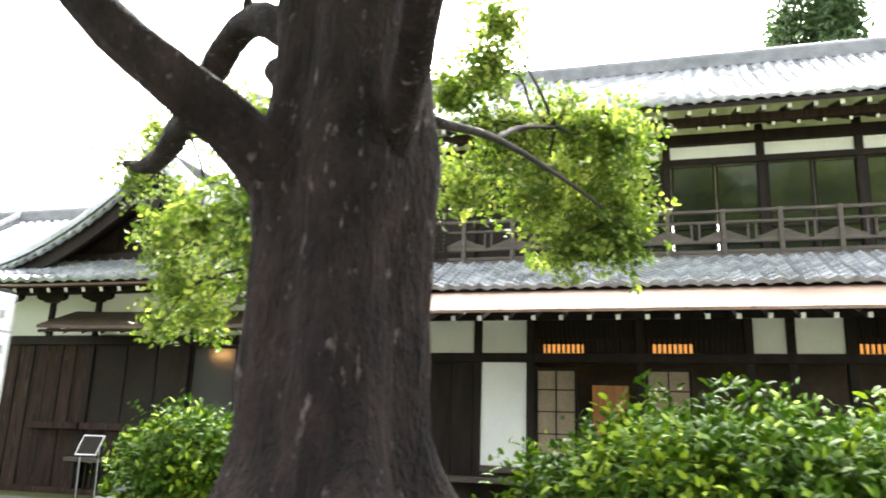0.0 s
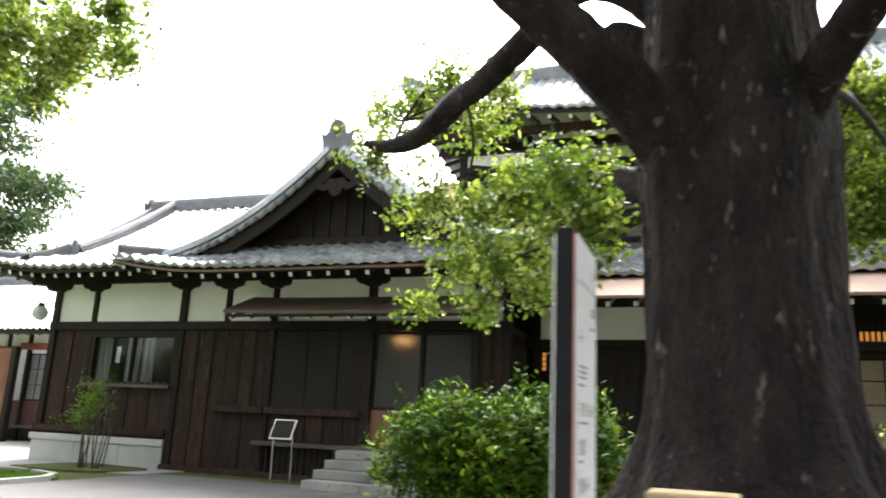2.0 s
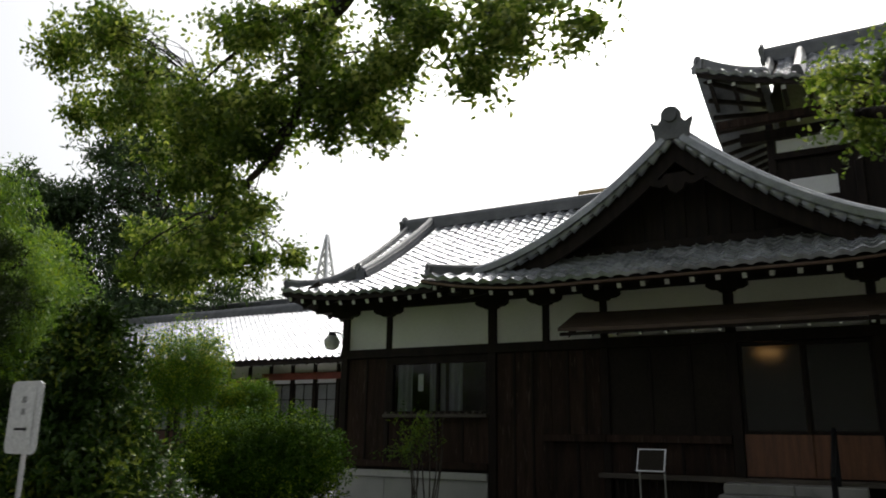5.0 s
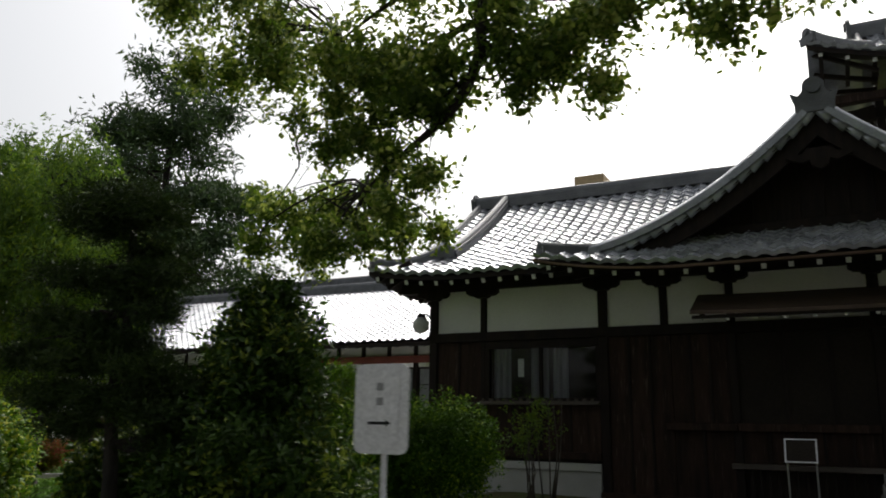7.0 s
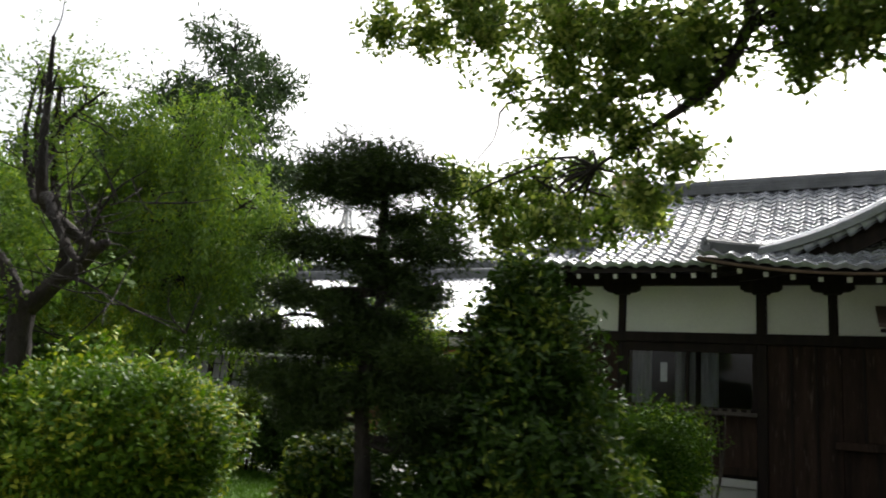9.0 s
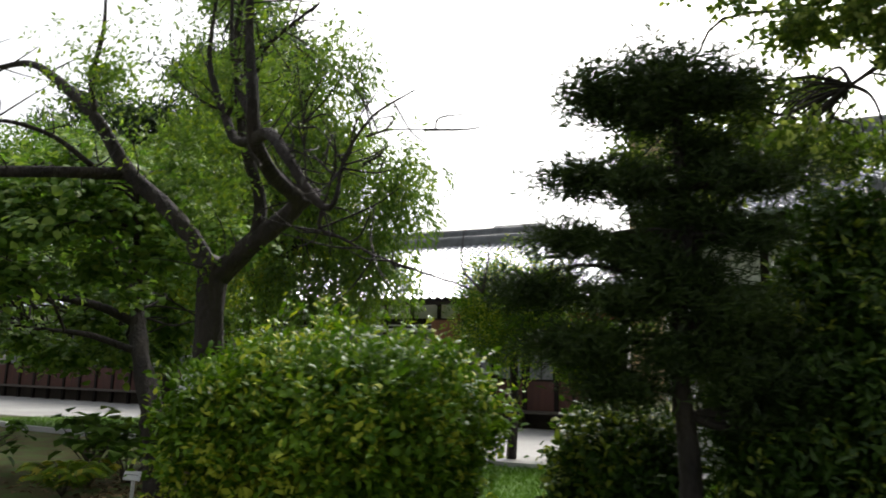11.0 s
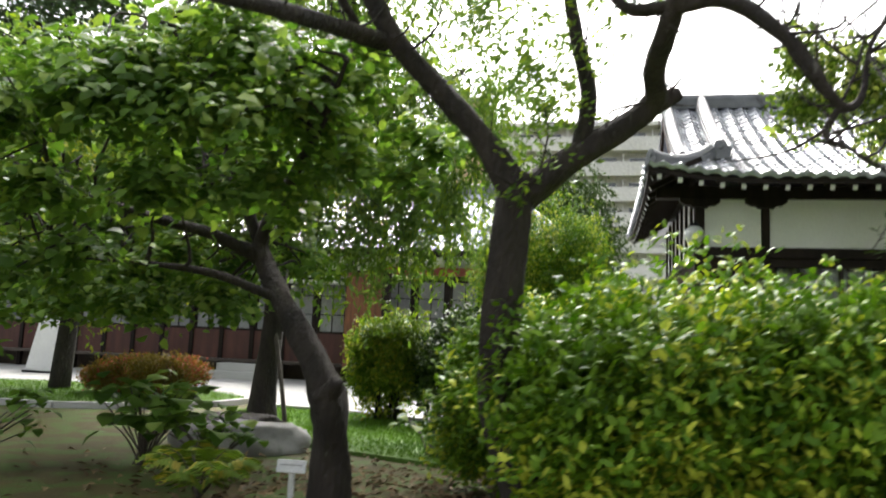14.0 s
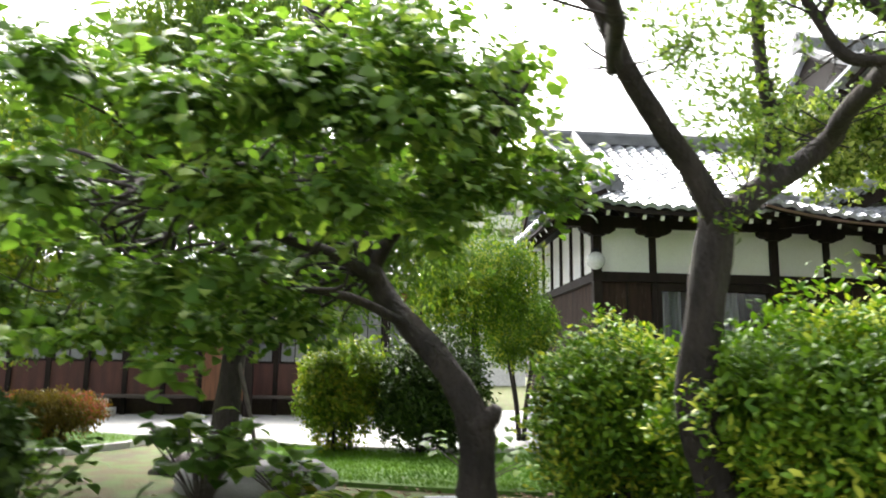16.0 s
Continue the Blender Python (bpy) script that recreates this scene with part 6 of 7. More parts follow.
limb("trunk", [(-13.75, 6.2, -0.05, 0.09), (-13.75, 6.2, 1.0, 0.07), (-13.75, 6.2, 2.2, 0.03)], BARK_DARK, cone, 8)
# thin cane shrub by the wing
cane = thing("cane_shrub", "thin bamboo-like shrub with sparse leaves against the footing", "shrub", (-13.5, 12.9, 0))
rng = np.random.RandomState(5)
lines = []
for k in range(11):
    x, y = -13.6 + 0.5 * rng.rand(), 12.75 + 0.35 * rng.rand()
    h = 0.9 + 0.9 * rng.rand()
    lines.append([(x, y, -0.02, 0.016), (x + 0.08 * rng.normal(), y, h * 0.5, 0.012), (x + 0.2 * rng.normal(), y, h, 0.006)])
many_tubes("cane_cluster", lines, WOOD_RAIL, cane)
crown("crown", [(-13.4, 12.9, 1.35, 0.55, 0.35, 0.45), (-13.6, 12.9, 1.0, 0.6, 0.35, 0.35)], 190, LEAF_WEEP, cane, 0.08, 0.3, 5, 0.95, 0.0, ragged=0.4, seed=32)

# ---- cloud-pruned pine ----
pine = thing("cloud_pine", "dark cloud-pruned pine with flat needle pads", "tree", (-14.7, 5.3, 0))
limb("trunk", [(-14.72, 5.35, -0.05, 0.085), (-14.7, 5.3, 0.7, 0.07), (-14.76, 5.28, 1.5, 0.058), (-14.68, 5.3, 2.2, 0.05), (-14.74, 5.3, 2.9, 0.035), (-14.7, 5.3, 3.35, 0.03)], BARK_DARK, pine, 10)
PADS = [(-14.85, 5.2, 3.32, 0.46, 0.42, 0.2), (-15.25, 5.15, 3.24, 0.28, 0.28, 0.16), (-14.42, 5.25, 3.2, 0.32, 0.3, 0.1), (-14.9, 5.2, 3.08, 0.3, 0.3, 0.07),
        (-15.35, 5.1, 2.64, 0.36, 0.3, 0.08), (-14.95, 5.2, 2.56, 0.26, 0.26, 0.07), (-14.28, 5.35, 2.6, 0.42, 0.34, 0.08), (-15.42, 5.1, 2.2, 0.3, 0.28, 0.07), (-15.05, 5.2, 2.12, 0.28, 0.26, 0.06),
        (-14.3, 5.3, 2.2, 0.24, 0.24, 0.06), (-15.68, 5.0, 1.84, 0.36, 0.3, 0.09), (-15.05, 5.15, 1.78, 0.4, 0.34, 0.09), (-14.45, 5.3, 1.74, 0.34, 0.3, 0.08), (-15.35, 5.1, 1.47, 0.42, 0.34, 0.1),
        (-14.7, 5.25, 1.42, 0.36, 0.32, 0.09), (-15.1, 5.15, 1.2, 0.34, 0.28, 0.07), (-14.3, 5.4, 1.3, 0.28, 0.28, 0.08),
        (-14.7, 5.4, 2.38, 0.34, 0.32, 0.09), (-14.75, 5.35, 1.98, 0.4, 0.36, 0.09), (-14.6, 5.45, 2.85, 0.3, 0.3, 0.1), (-14.4, 5.6, 1.58, 0.4, 0.36, 0.12), (-14.3, 5.7, 1.05, 0.4, 0.36, 0.14)]
crown("needles", PADS, 7000, NEEDLE, pine, 0.085, 0.14, 9, 0.97, 0.7, ragged=0.42, seed=33)
many_tubes("branchwork", twigs_to([(-14.72, 5.3, z) for z in np.arange(0.6, 3.4, 0.15)], [c[:3] for c in PADS] + inside(PADS, 60, 8).tolist(), 0.028, 0.006, 4, 0.04), BARK_DARK, pine)

# ---- leaning cherry tree with bare twigs ----
cherry = thing("cherry_tree", "old leaning cherry tree with dark knotted limbs", "tree", (-18.2, 4.75, 0))
CH = [
    [(-18.15, 4.85, -0.05, 0.170), (-18.2, 4.8, 0.35, 0.140), (-18.34, 4.78, 0.85, 0.128), (-18.33, 4.68, 1.4, 0.115), (-18.27, 4.58, 1.95, 0.111), (-18.2, 4.57, 2.12, 0.102)],
    [(-18.22, 4.58, 2.0, 0.098), (-17.95, 4.62, 2.22, 0.085), (-17.65, 4.65, 2.42, 0.076), (-17.48, 4.6, 2.56, 0.068), (-17.5, 4.35, 2.68, 0.060), (-17.43, 4.02, 2.86, 0.055), (-17.38, 3.9, 3.2, 0.043), (-17.45, 3.9, 3.7, 0.030), (-17.4, 3.8, 4.3, 0.017)],
    [(-17.5, 4.62, 2.52, 0.060), (-17.39, 4.66, 2.6, 0.051), (-17.33, 4.67, 2.63, 0.034)],
    [(-17.43, 4.02, 2.86, 0.047), (-17.2, 3.9, 2.84, 0.043), (-16.96, 3.84, 2.62, 0.038), (-16.8, 3.86, 2.4, 0.034), (-16.68, 3.9, 2.28, 0.025), (-16.6, 3.9, 2.34, 0.017), (-16.55, 3.9, 2.6, 0.012), (-16.35, 3.9, 2.85, 0.009), (-16.05, 3.9, 2.98, 0.004)],
    [(-16.7, 3.9, 2.28, 0.017), (-16.75, 3.95, 2.16, 0.015), (-16.62, 4.0, 2.1, 0.010), (-16.3, 4.1, 1.95, 0.007), (-15.7, 4.2, 1.75, 0.003)],
    [(-18.25, 4.57, 2.0, 0.093), (-18.45, 4.48, 2.3, 0.076), (-18.7, 4.36, 2.58, 0.068), (-18.95, 4.22, 2.84, 0.064), (-19.22, 4.06, 3.28, 0.05), (-19.72, 4.0, 3.68, 0.042), (-20.15, 4.0, 3.9, 0.03), (-20.6, 3.95, 3.92, 0.018), (-20.95, 3.9, 4.15, 0.008)],
    [(-19.0, 4.24, 2.83, 0.055), (-19.15, 3.8, 2.74, 0.047), (-19.3, 3.3, 2.62, 0.043), (-19.48, 2.85, 2.54, 0.034), (-19.5, 2.75, 2.75, 0.025), (-19.52, 2.7, 3.2, 0.017)],
    [(-19.1, 4.0, 2.83, 0.025), (-19.2, 3.7, 3.0, 0.020), (-19.35, 3.4, 3.05, 0.015), (-19.42, 3.2, 2.95, 0.009)],
    [(-17.9, 4.63, 2.26, 0.060), (-17.85, 4.6, 2.6, 0.051), (-17.95, 4.5, 3.0, 0.043), (-18.0, 4.4, 3.5, 0.034), (-17.95, 4.3, 4.2, 0.021)],
    [(-17.43, 3.95, 3.05, 0.034), (-17.6, 4.0, 3.25, 0.025), (-17.7, 4.0, 3.6, 0.019), (-17.75, 4.0, 4.1, 0.010)],
    [(-17.44, 4.02, 2.86, 0.036), (-17.66, 4.08, 2.9, 0.034), (-17.8, 4.1, 3.1, 0.032), (-17.93, 4.1, 3.35, 0.028), (-18.03, 4.1, 3.65, 0.02), (-18.0, 4.1, 4.2, 0.012)],
    [(-17.8, 4.1, 3.1, 0.026), (-17.7, 4.1, 3.35, 0.024), (-17.78, 4.1, 3.7, 0.018), (-17.7, 4.1, 4.2, 0.01)],
    [(-17.42, 3.95, 3.1, 0.028), (-17.52, 4.08, 3.32, 0.024), (-17.5, 4.1, 3.56, 0.02), (-17.3, 4.1, 3.7, 0.014), (-17.0, 4.1, 3.85, 0.008)],
    [(-19.22, 4.06, 3.28, 0.03), (-19.24, 4.0, 3.6, 0.024), (-19.1, 3.95, 4.0, 0.016), (-19.15, 3.95, 4.5, 0.008)],
    [(-19.3, 3.3, 2.62, 0.025), (-19.7, 3.35, 3.0, 0.02), (-19.75, 3.4, 3.3, 0.014), (-19.95, 3.4, 3.5, 0.008)],
    [(-16.62, 3.9, 2.48, 0.01), (-16.78, 3.9, 2.62, 0.007), (-16.88, 3.9, 2.7, 0.003)],
    [(-16.4, 3.9, 2.72, 0.008), (-16.2, 3.9, 2.74, 0.005), (-15.9, 3.9, 2.7, 0.003)],
    [(-16.55, 3.9, 2.55, 0.009), (-16.75, 3.9, 2.8, 0.005), (-16.95, 3.9, 2.9, 0.003)],
]
for k, ln in enumerate(CH):
    limb("trunk" if k == 0 else "limb", ln, BARK_DARK, cherry, 12 if k == 0 else 8, 0.2, 40 + k)
rng = np.random.RandomState(9)
ch_pts = [p for ln in CH[1:] for p in smooth_line(ln, 4).tolist()]
tw = []
for k in range(170):
    s = ch_pts[rng.randint(len(ch_pts))]
    d = unit(rng.normal(size=(1, 3)) + np.array([[0, 0, 0.6]]))[0] * (0.18 + 0.45 * rng.rand())
    tw.append([(s[0], s[1], s[2], 0.008), (s[0] + d[0] * 0.5 + 0.05 * rng.normal(), s[1] + d[1] * 0.5, s[2] + d[2] * 0.5 + 0.04 * rng.normal(), 0.006), (s[0] + d[0], s[1] + d[1], s[2] + d[2], 0.003)])
many_tubes("twigwork", tw, BARK_DARK, cherry)
crown("crown", [(-18.0, 4.4, 3.4, 0.6, 0.5, 0.6), (-18.1, 4.5, 2.5, 0.35, 0.3, 0.35), (-18.25, 4.5, 2.05, 0.2, 0.2, 0.2), (-19.1, 4.0, 3.6, 0.7, 0.5, 0.5), (-17.5, 4.0, 3.4, 0.4, 0.3, 0.5), (-17.9, 4.3, 4.2, 0.9, 0.6, 0.4), (-18.5, 4.4, 3.1, 0.5, 0.4, 0.5), (-18.2, 4.4, 2.7, 0.4, 0.4, 0.4)], 1700, LEAF_WEEP, cherry, 0.055, 0.45, 4, 0.98, 0.1, ragged=0.4, seed=41)

# ---- broad-leaved plum tree ----
plum = thing("plum_tree", "broad-leaved tree with a bent dark trunk and spreading leafy crown", "tree", (-19.65, 5.5, 0))
PL = [
    [(-19.62, 5.5, -0.05, 0.15), (-19.62, 5.45, 0.35, 0.125), (-19.62, 5.35, 0.72, 0.12), (-19.8, 5.4, 1.05, 0.095), (-20.05, 5.5, 1.35, 0.085), (-20.25, 5.6, 1.6, 0.08), (-20.36, 5.65, 1.82, 0.075)],
    [(-20.36, 5.65, 1.8, 0.06), (-20.2, 5.5, 2.05, 0.05), (-19.9, 5.2, 2.3, 0.04), (-19.6, 4.9, 2.6, 0.025), (-19.4, 4.7, 2.9, 0.012)],
    [(-20.3, 5.62, 1.7, 0.05), (-20.6, 5.4, 1.85, 0.045), (-21.0, 5.1, 1.95, 0.035), (-21.5, 4.8, 2.1, 0.02)],
    [(-20.36, 5.65, 1.82, 0.05), (-20.5, 5.5, 2.3, 0.04), (-20.6, 5.2, 2.8, 0.03), (-20.8, 4.9, 3.3, 0.015)],
    [(-20.1, 5.5, 1.4, 0.04), (-20.5, 5.2, 1.55, 0.03), (-21.0, 4.9, 1.6, 0.015)],
    [(-19.64, 5.32, 0.7, 0.1), (-19.54, 5.24, 0.8, 0.065), (-19.51, 5.21, 0.85, 0.04)],
]
for k, ln in enumerate(PL):
    limb("trunk" if k == 0 else "limb", ln, BARK_DARK, plum, 12 if k == 0 else 8, 0.26, 60 + k)
CL_PLUM = [(-21.37, 4.0, 2.38, 0.44, 0.49, 0.4), (-20.87, 4.2, 2.53, 0.47, 0.52, 0.43), (-20.25, 4.5, 2.52, 0.48, 0.53, 0.43), (-19.72, 4.9, 2.64, 0.4, 0.44, 0.36), (-21.08, 4.1, 1.93, 0.36, 0.4, 0.32), (-20.52, 4.4, 2.02, 0.38, 0.42, 0.34), (-19.96, 4.8, 2.13, 0.35, 0.39, 0.32), (-19.43, 5.1, 2.34, 0.24, 0.27, 0.22), (-21.37, 4.1, 1.5, 0.27, 0.29, 0.24), (-21.36, 4.0, 1.08, 0.13, 0.14, 0.12), (-21.05, 4.5, 1.6, 0.26, 0.29, 0.24), (-20.61, 4.3, 2.77, 0.41, 0.45, 0.37), (-19.97, 4.6, 2.91, 0.43, 0.47, 0.38), (-21.98, 3.9, 2.52, 0.35, 0.39, 0.32), (-21.98, 3.9, 1.92, 0.31, 0.34, 0.28), (-21.79, 4.2, 1.56, 0.19, 0.21, 0.17), (-21.96, 3.9, 1.2, 0.15, 0.16, 0.13), (-19.52, 5.2, 2.91, 0.28, 0.31, 0.25), (-20.25, 4.8, 3.22, 0.42, 0.46, 0.38), (-19.19, 5.4, 2.65, 0.19, 0.21, 0.17), (-19.62, 5.3, 2.36, 0.2, 0.22, 0.18), (-19.86, 5.2, 1.94, 0.16, 0.18, 0.14), (-19.43, 5.2, 3.2, 0.23, 0.25, 0.2), (-23.48, 6.5, 2.43, 0.54, 0.59, 0.49), (-22.22, 6.5, 2.14, 0.46, 0.5, 0.41), (-21.05, 6.3, 2.42, 0.47, 0.52, 0.42), (-23.35, 6.5, 1.6, 0.39, 0.43, 0.35), (-22.14, 6.6, 1.7, 0.29, 0.32, 0.26), (-20.9, 6.5, 1.95, 0.24, 0.26, 0.21), (-20.14, 6.8, 2.73, 0.35, 0.39, 0.32), (-23.6, 6.2, 1.92, 0.42, 0.47, 0.38), (-21.36, 6.0, 2.75, 0.47, 0.52, 0.42)]
CL_PLUM = [(x, y, z, rx * 1.15, ry * 1.15, rz * 0.62) for x, y, z, rx, ry, rz in CL_PLUM]
CL_PLUM += [(-22.5, 6.8, 1.78, 0.4, 0.4, 0.22), (-21.9, 6.9, 1.62, 0.42, 0.4, 0.2), (-21.2, 6.9, 1.72, 0.4, 0.4, 0.2), (-20.6, 7.0, 1.85, 0.36, 0.36, 0.2), (-22.9, 6.5, 1.4, 0.4, 0.36, 0.2),
            (-21.0, 5.6, 1.72, 0.34, 0.34, 0.18), (-21.9, 5.4, 1.52, 0.34, 0.34, 0.16), (-22.3, 5.2, 2.1, 0.4, 0.4, 0.2), (-19.1, 5.3, 2.25, 0.22, 0.22, 0.12), (-18.9, 5.4, 2.5, 0.22, 0.22, 0.12), (-22.5, 6.9, 1.42, 0.46, 0.4, 0.16), (-21.9, 6.8, 1.38, 0.44, 0.4, 0.15),
            (-21.2, 6.9, 1.42, 0.44, 0.4, 0.15), (-23.2, 6.9, 1.42, 0.45, 0.4, 0.16), (-20.85, 6.0, 1.42, 0.36, 0.36, 0.13), (-21.5, 5.8, 1.36, 0.4, 0.36, 0.13), (-22.3, 6.0, 1.34, 0.42, 0.36, 0.14)]
crown("crown", CL_PLUM, 3900, LEAF_BROAD, plum, 0.1, 0.62, 5, 0.97, 1.6, spread=2.4, droop=0.25, ragged=0.55, seed=42, oval=True)
pl_pts = [p for ln in PL[1:] for p in smooth_line(ln, 4).tolist()]
many_tubes("twigwork", twigs_to(pl_pts, inside(CL_PLUM, 110, 6).tolist(), 0.018, 0.004, 6), BARK_DARK, plum)

# ---- weeping tree ----
weep = thing("weeping_tree", "tall weeping tree with hanging pale green shoots and a propped trunk", "tree", (-22.0, 9.6, 0))
WT = [[(-22.0, 9.6, -0.05, 0.22), (-22.0, 9.6, 0.5, 0.16), (-21.95, 9.6, 1.3, 0.14), (-21.9, 9.55, 2.2, 0.13), (-21.6, 9.3, 3.2, 0.1), (-21.2, 9.0, 4.3, 0.07), (-20.9, 8.8, 5.3, 0.03)],
      [(-21.9, 9.55, 2.2, 0.08), (-22.4, 9.5, 3.0, 0.07), (-23.0, 9.4, 3.9, 0.05), (-23.6, 9.2, 4.6, 0.03)],
      [(-21.75, 9.4, 2.7, 0.08), (-21.1, 9.2, 3.3, 0.06), (-20.3, 8.9, 4.0, 0.045), (-19.4, 8.7, 4.3, 0.02)],
      [(-21.4, 9.1, 3.8, 0.06), (-21.8, 8.8, 4.7, 0.04), (-22.3, 8.6, 5.4, 0.02)]]
for k, ln in enumerate(WT):
    limb("trunk" if k == 0 else "limb", ln, BARK_DARK, weep, 10, 0.12, 70 + k)
limb("prop", [(-21.55, 9.3, -0.02, 0.03), (-21.7, 9.4, 0.6, 0.03), (-21.9, 9.55, 1.25, 0.03)], WOOD_RAIL, weep, 6, 0.0)
CL_WEEP = [(-20.6, 8.6, 5.7, 0.9, 0.9, 0.6), (-22.0, 8.8, 5.9, 1.1, 1.0, 0.7), (-21.0, 9.0, 5.0, 1.3, 1.2, 0.8), (-20.0, 8.8, 4.2, 1.1, 1.0, 0.7), (-22.3, 9.0, 4.9, 1.4, 1.2, 0.8), (-23.4, 9.2, 4.2, 1.2, 1.1, 0.8), (-19.3, 8.7, 3.9, 0.8, 0.8, 0.5), (-21.4, 8.6, 3.7, 1.3, 1.0, 0.8), (-22.9, 8.8, 3.2, 1.0, 0.9, 0.7), (-20.3, 9.0, 3.2, 0.9, 0.9, 0.6), (-19.9, 9.1, 3.0, 0.7, 0.6, 0.5), (-20.5, 9.0, 2.5, 0.7, 0.6, 0.5), (-21.3, 9.0, 2.7, 0.7, 0.6, 0.5)]
rng = np.random.RandomState(12)
TUFTS = inside(CL_WEEP, 130, 12, 0.45, 1.05)
tops = TUFTS[rng.randint(len(TUFTS), size=1500)] + rng.normal(size=(1500, 3)) * np.array([0.17, 0.17, 0.1])
strands("drooping_foliage", tops.tolist(), 0.85, 24, LEAF_WEEP, weep, 0.11, 0.3, 43)
crown("crown", CL_WEEP, 2200, LEAF_WEEP, weep, 0.1, 0.32, 6, 0.9, 0.0, droop=0.6, ragged=0.35, seed=44)
crown("inner_crown", [(-23.0, 9.6, 3.6, 1.6, 1.2, 1.3), (-21.2, 9.6, 3.4, 1.2, 1.0, 1.1), (-24.6, 9.8, 2.6, 1.3, 1.0, 1.2), (-24.8, 9.6, 1.9, 1.2, 0.9, 0.6), (-23.2, 9.4, 2.1, 0.9, 0.7, 0.5), (-25.8, 9.4, 2.6, 1.0, 0.8, 0.9)],
      3600, LEAF_YELLOW, weep, 0.1, 0.4, 6, 0.9, 0.0, ragged=0.4, seed=45)
lines = twigs_to([p for ln in WT for p in smooth_line(ln, 4).tolist()], inside(CL_WEEP, 120, 5).tolist(), 0.016, 0.004, 12)
many_tubes("twigwork", lines, BARK_DARK, weep)


# ---- background trees ----
def far_tree(name, label, x, y, h, r, sprigs, material, leaf, seed, trunk=0.3):
    ob = thing(name, label, "tree", (x, y, 0), group="trees behind the garden")
    rng = np.random.RandomState(seed)
    limb("trunk", [(x, y, -0.1, trunk), (x + 0.1, y, h * 0.35, trunk * 0.7), (x, y, h * 0.75, trunk * 0.3)], BARK_DARK, ob, 8, 0.1, seed)
    C = [(x, y, h * 0.62, r * 0.75, r * 0.75, h * 0.3)]
    for k in range(10):
        a, f = rng.rand() * 6.3, 0.45 + 0.35 * rng.rand()
        C.append((x + r * f * math.cos(a), y + r * f * math.sin(a), h * (0.4 + 0.5 * rng.rand()), r * 0.42, r * 0.42, h * 0.15))
    crown("crown", C, sprigs, material, ob, leaf, 0.5, 6, 0.6, 0.2, ragged=0.3, seed=seed)
    many_tubes("branchwork", twigs_to([(x, y, h * t) for t in (0.3, 0.4, 0.5, 0.6)], [c[:3] for c in C], 0.1 * trunk / 0.3, 0.03, seed), BARK_DARK, ob)
    return ob


def conifer(name, label, x, y, h, r, seed, material=NEEDLE_FAR, tiers=16, leaf=0.46, per_tier=52):
    ob = thing(name, label, "tree", (x, y, 0), group="tall conifers")
    rng = np.random.RandomState(seed)
    limb("trunk", [(x, y, -0.1, 0.4), (x, y, h * 0.5, 0.25), (x, y, h, 0.04)], BARK_DARK, ob, 8, 0.05, seed)
    C = []
    for k in range(tiers):
        t = k / (tiers - 1)
        z = h * (0.25 + 0.75 * t)
        rr = r * (1 - t) ** 0.45 + 0.3
        for j in range(7):
            a = rng.rand() * 6.3
            f = rr * (0.45 + 0.4 * rng.rand())
            C.append((x + f * math.cos(a), y + f * math.sin(a), z - 0.12 * f + 0.4 * rng.normal(), rr * 0.32, rr * 0.32, h * 0.018 + 0.12))
    crown("crown", C, tiers * per_tier * 9, material, ob, leaf, 0.28, 6, 0.95, 0.2, droop=0.2, ragged=0.3, seed=seed)
    many_tubes("branchwork", twigs_to([(x, y, z) for z in np.linspace(h * 0.25, h, 24)], [c[:3] for c in C], 0.07, 0.02, seed), BARK_DARK, ob)
    return ob


conifer("cedar", "tall layered blue-green cedar behind the garden", -43.0, 31.0, 23.0, 8.4, 51)
conifer("cedar", "tall layered blue-green cedar behind the garden", -50.0, 27.0, 16.5, 5.5, 52)
conifer("pine_tree", "tall pine showing above the main roof", 7.5, 33.0, 21.5, 3.6, 53)
conifer("pine_tree", "tall pine showing above the main roof", 12.5, 31.0, 23.0, 3.6, 54)
far_tree("garden_tree", "leafy green tree at the back of the garden", -27.5, 12.8, 6.6, 2.9, 4600, LEAF_WEEP, 0.15, 55, 0.2)
far_tree("garden_tree", "leafy green tree at the back of the garden", -31.0, 10.5, 7.4, 3.4, 4800, LEAF_BROAD, 0.14, 56, 0.22)
far_tree("garden_tree", "leafy dark tree at the garden's far side", -29.0, 6.4, 6.4, 2.6, 3600, LEAF_DARK, 0.13, 57, 0.2)
far_tree("garden_tree", "leafy green tree behind the far house", -19.9, 33.0, 9.9, 3.0, 2600, LEAF_DARK, 0.2, 58)
far_tree("garden_tree", "leafy green tree behind the far house", -24.5, 36.0, 8.2, 3.2, 2000, LEAF_WEEP, 0.2, 59)
# Unseen trees, added to darken the house front and to show in its windows.
for k, (x, y, h) in enumerate(((13.5, -8.5, 19), (7.5, -9.5, 18), (1.5, -9.5, 20), (-4.5, -10, 17), (-9.5, -11, 15))):
    far_tree("garden_tree", "leafy dark green tree added unseen across the path to shade the house", x, y, h, 5.4, 1700, LEAF_DARK, 0.34, 160 + k)
for k, (x, y, h) in enumerate(((-58, 30, 11), (-64, 18, 12), (-52, 8, 9), (-66, 4, 12), (-56, 48, 13), (-46, 44, 12))):
    far_tree("wood_tree", "leafy green tree in the distance", x, y, h, 5.0, 1500, LEAF_WEEP if k % 2 else LEAF_DARK, 0.32, 80 + k)


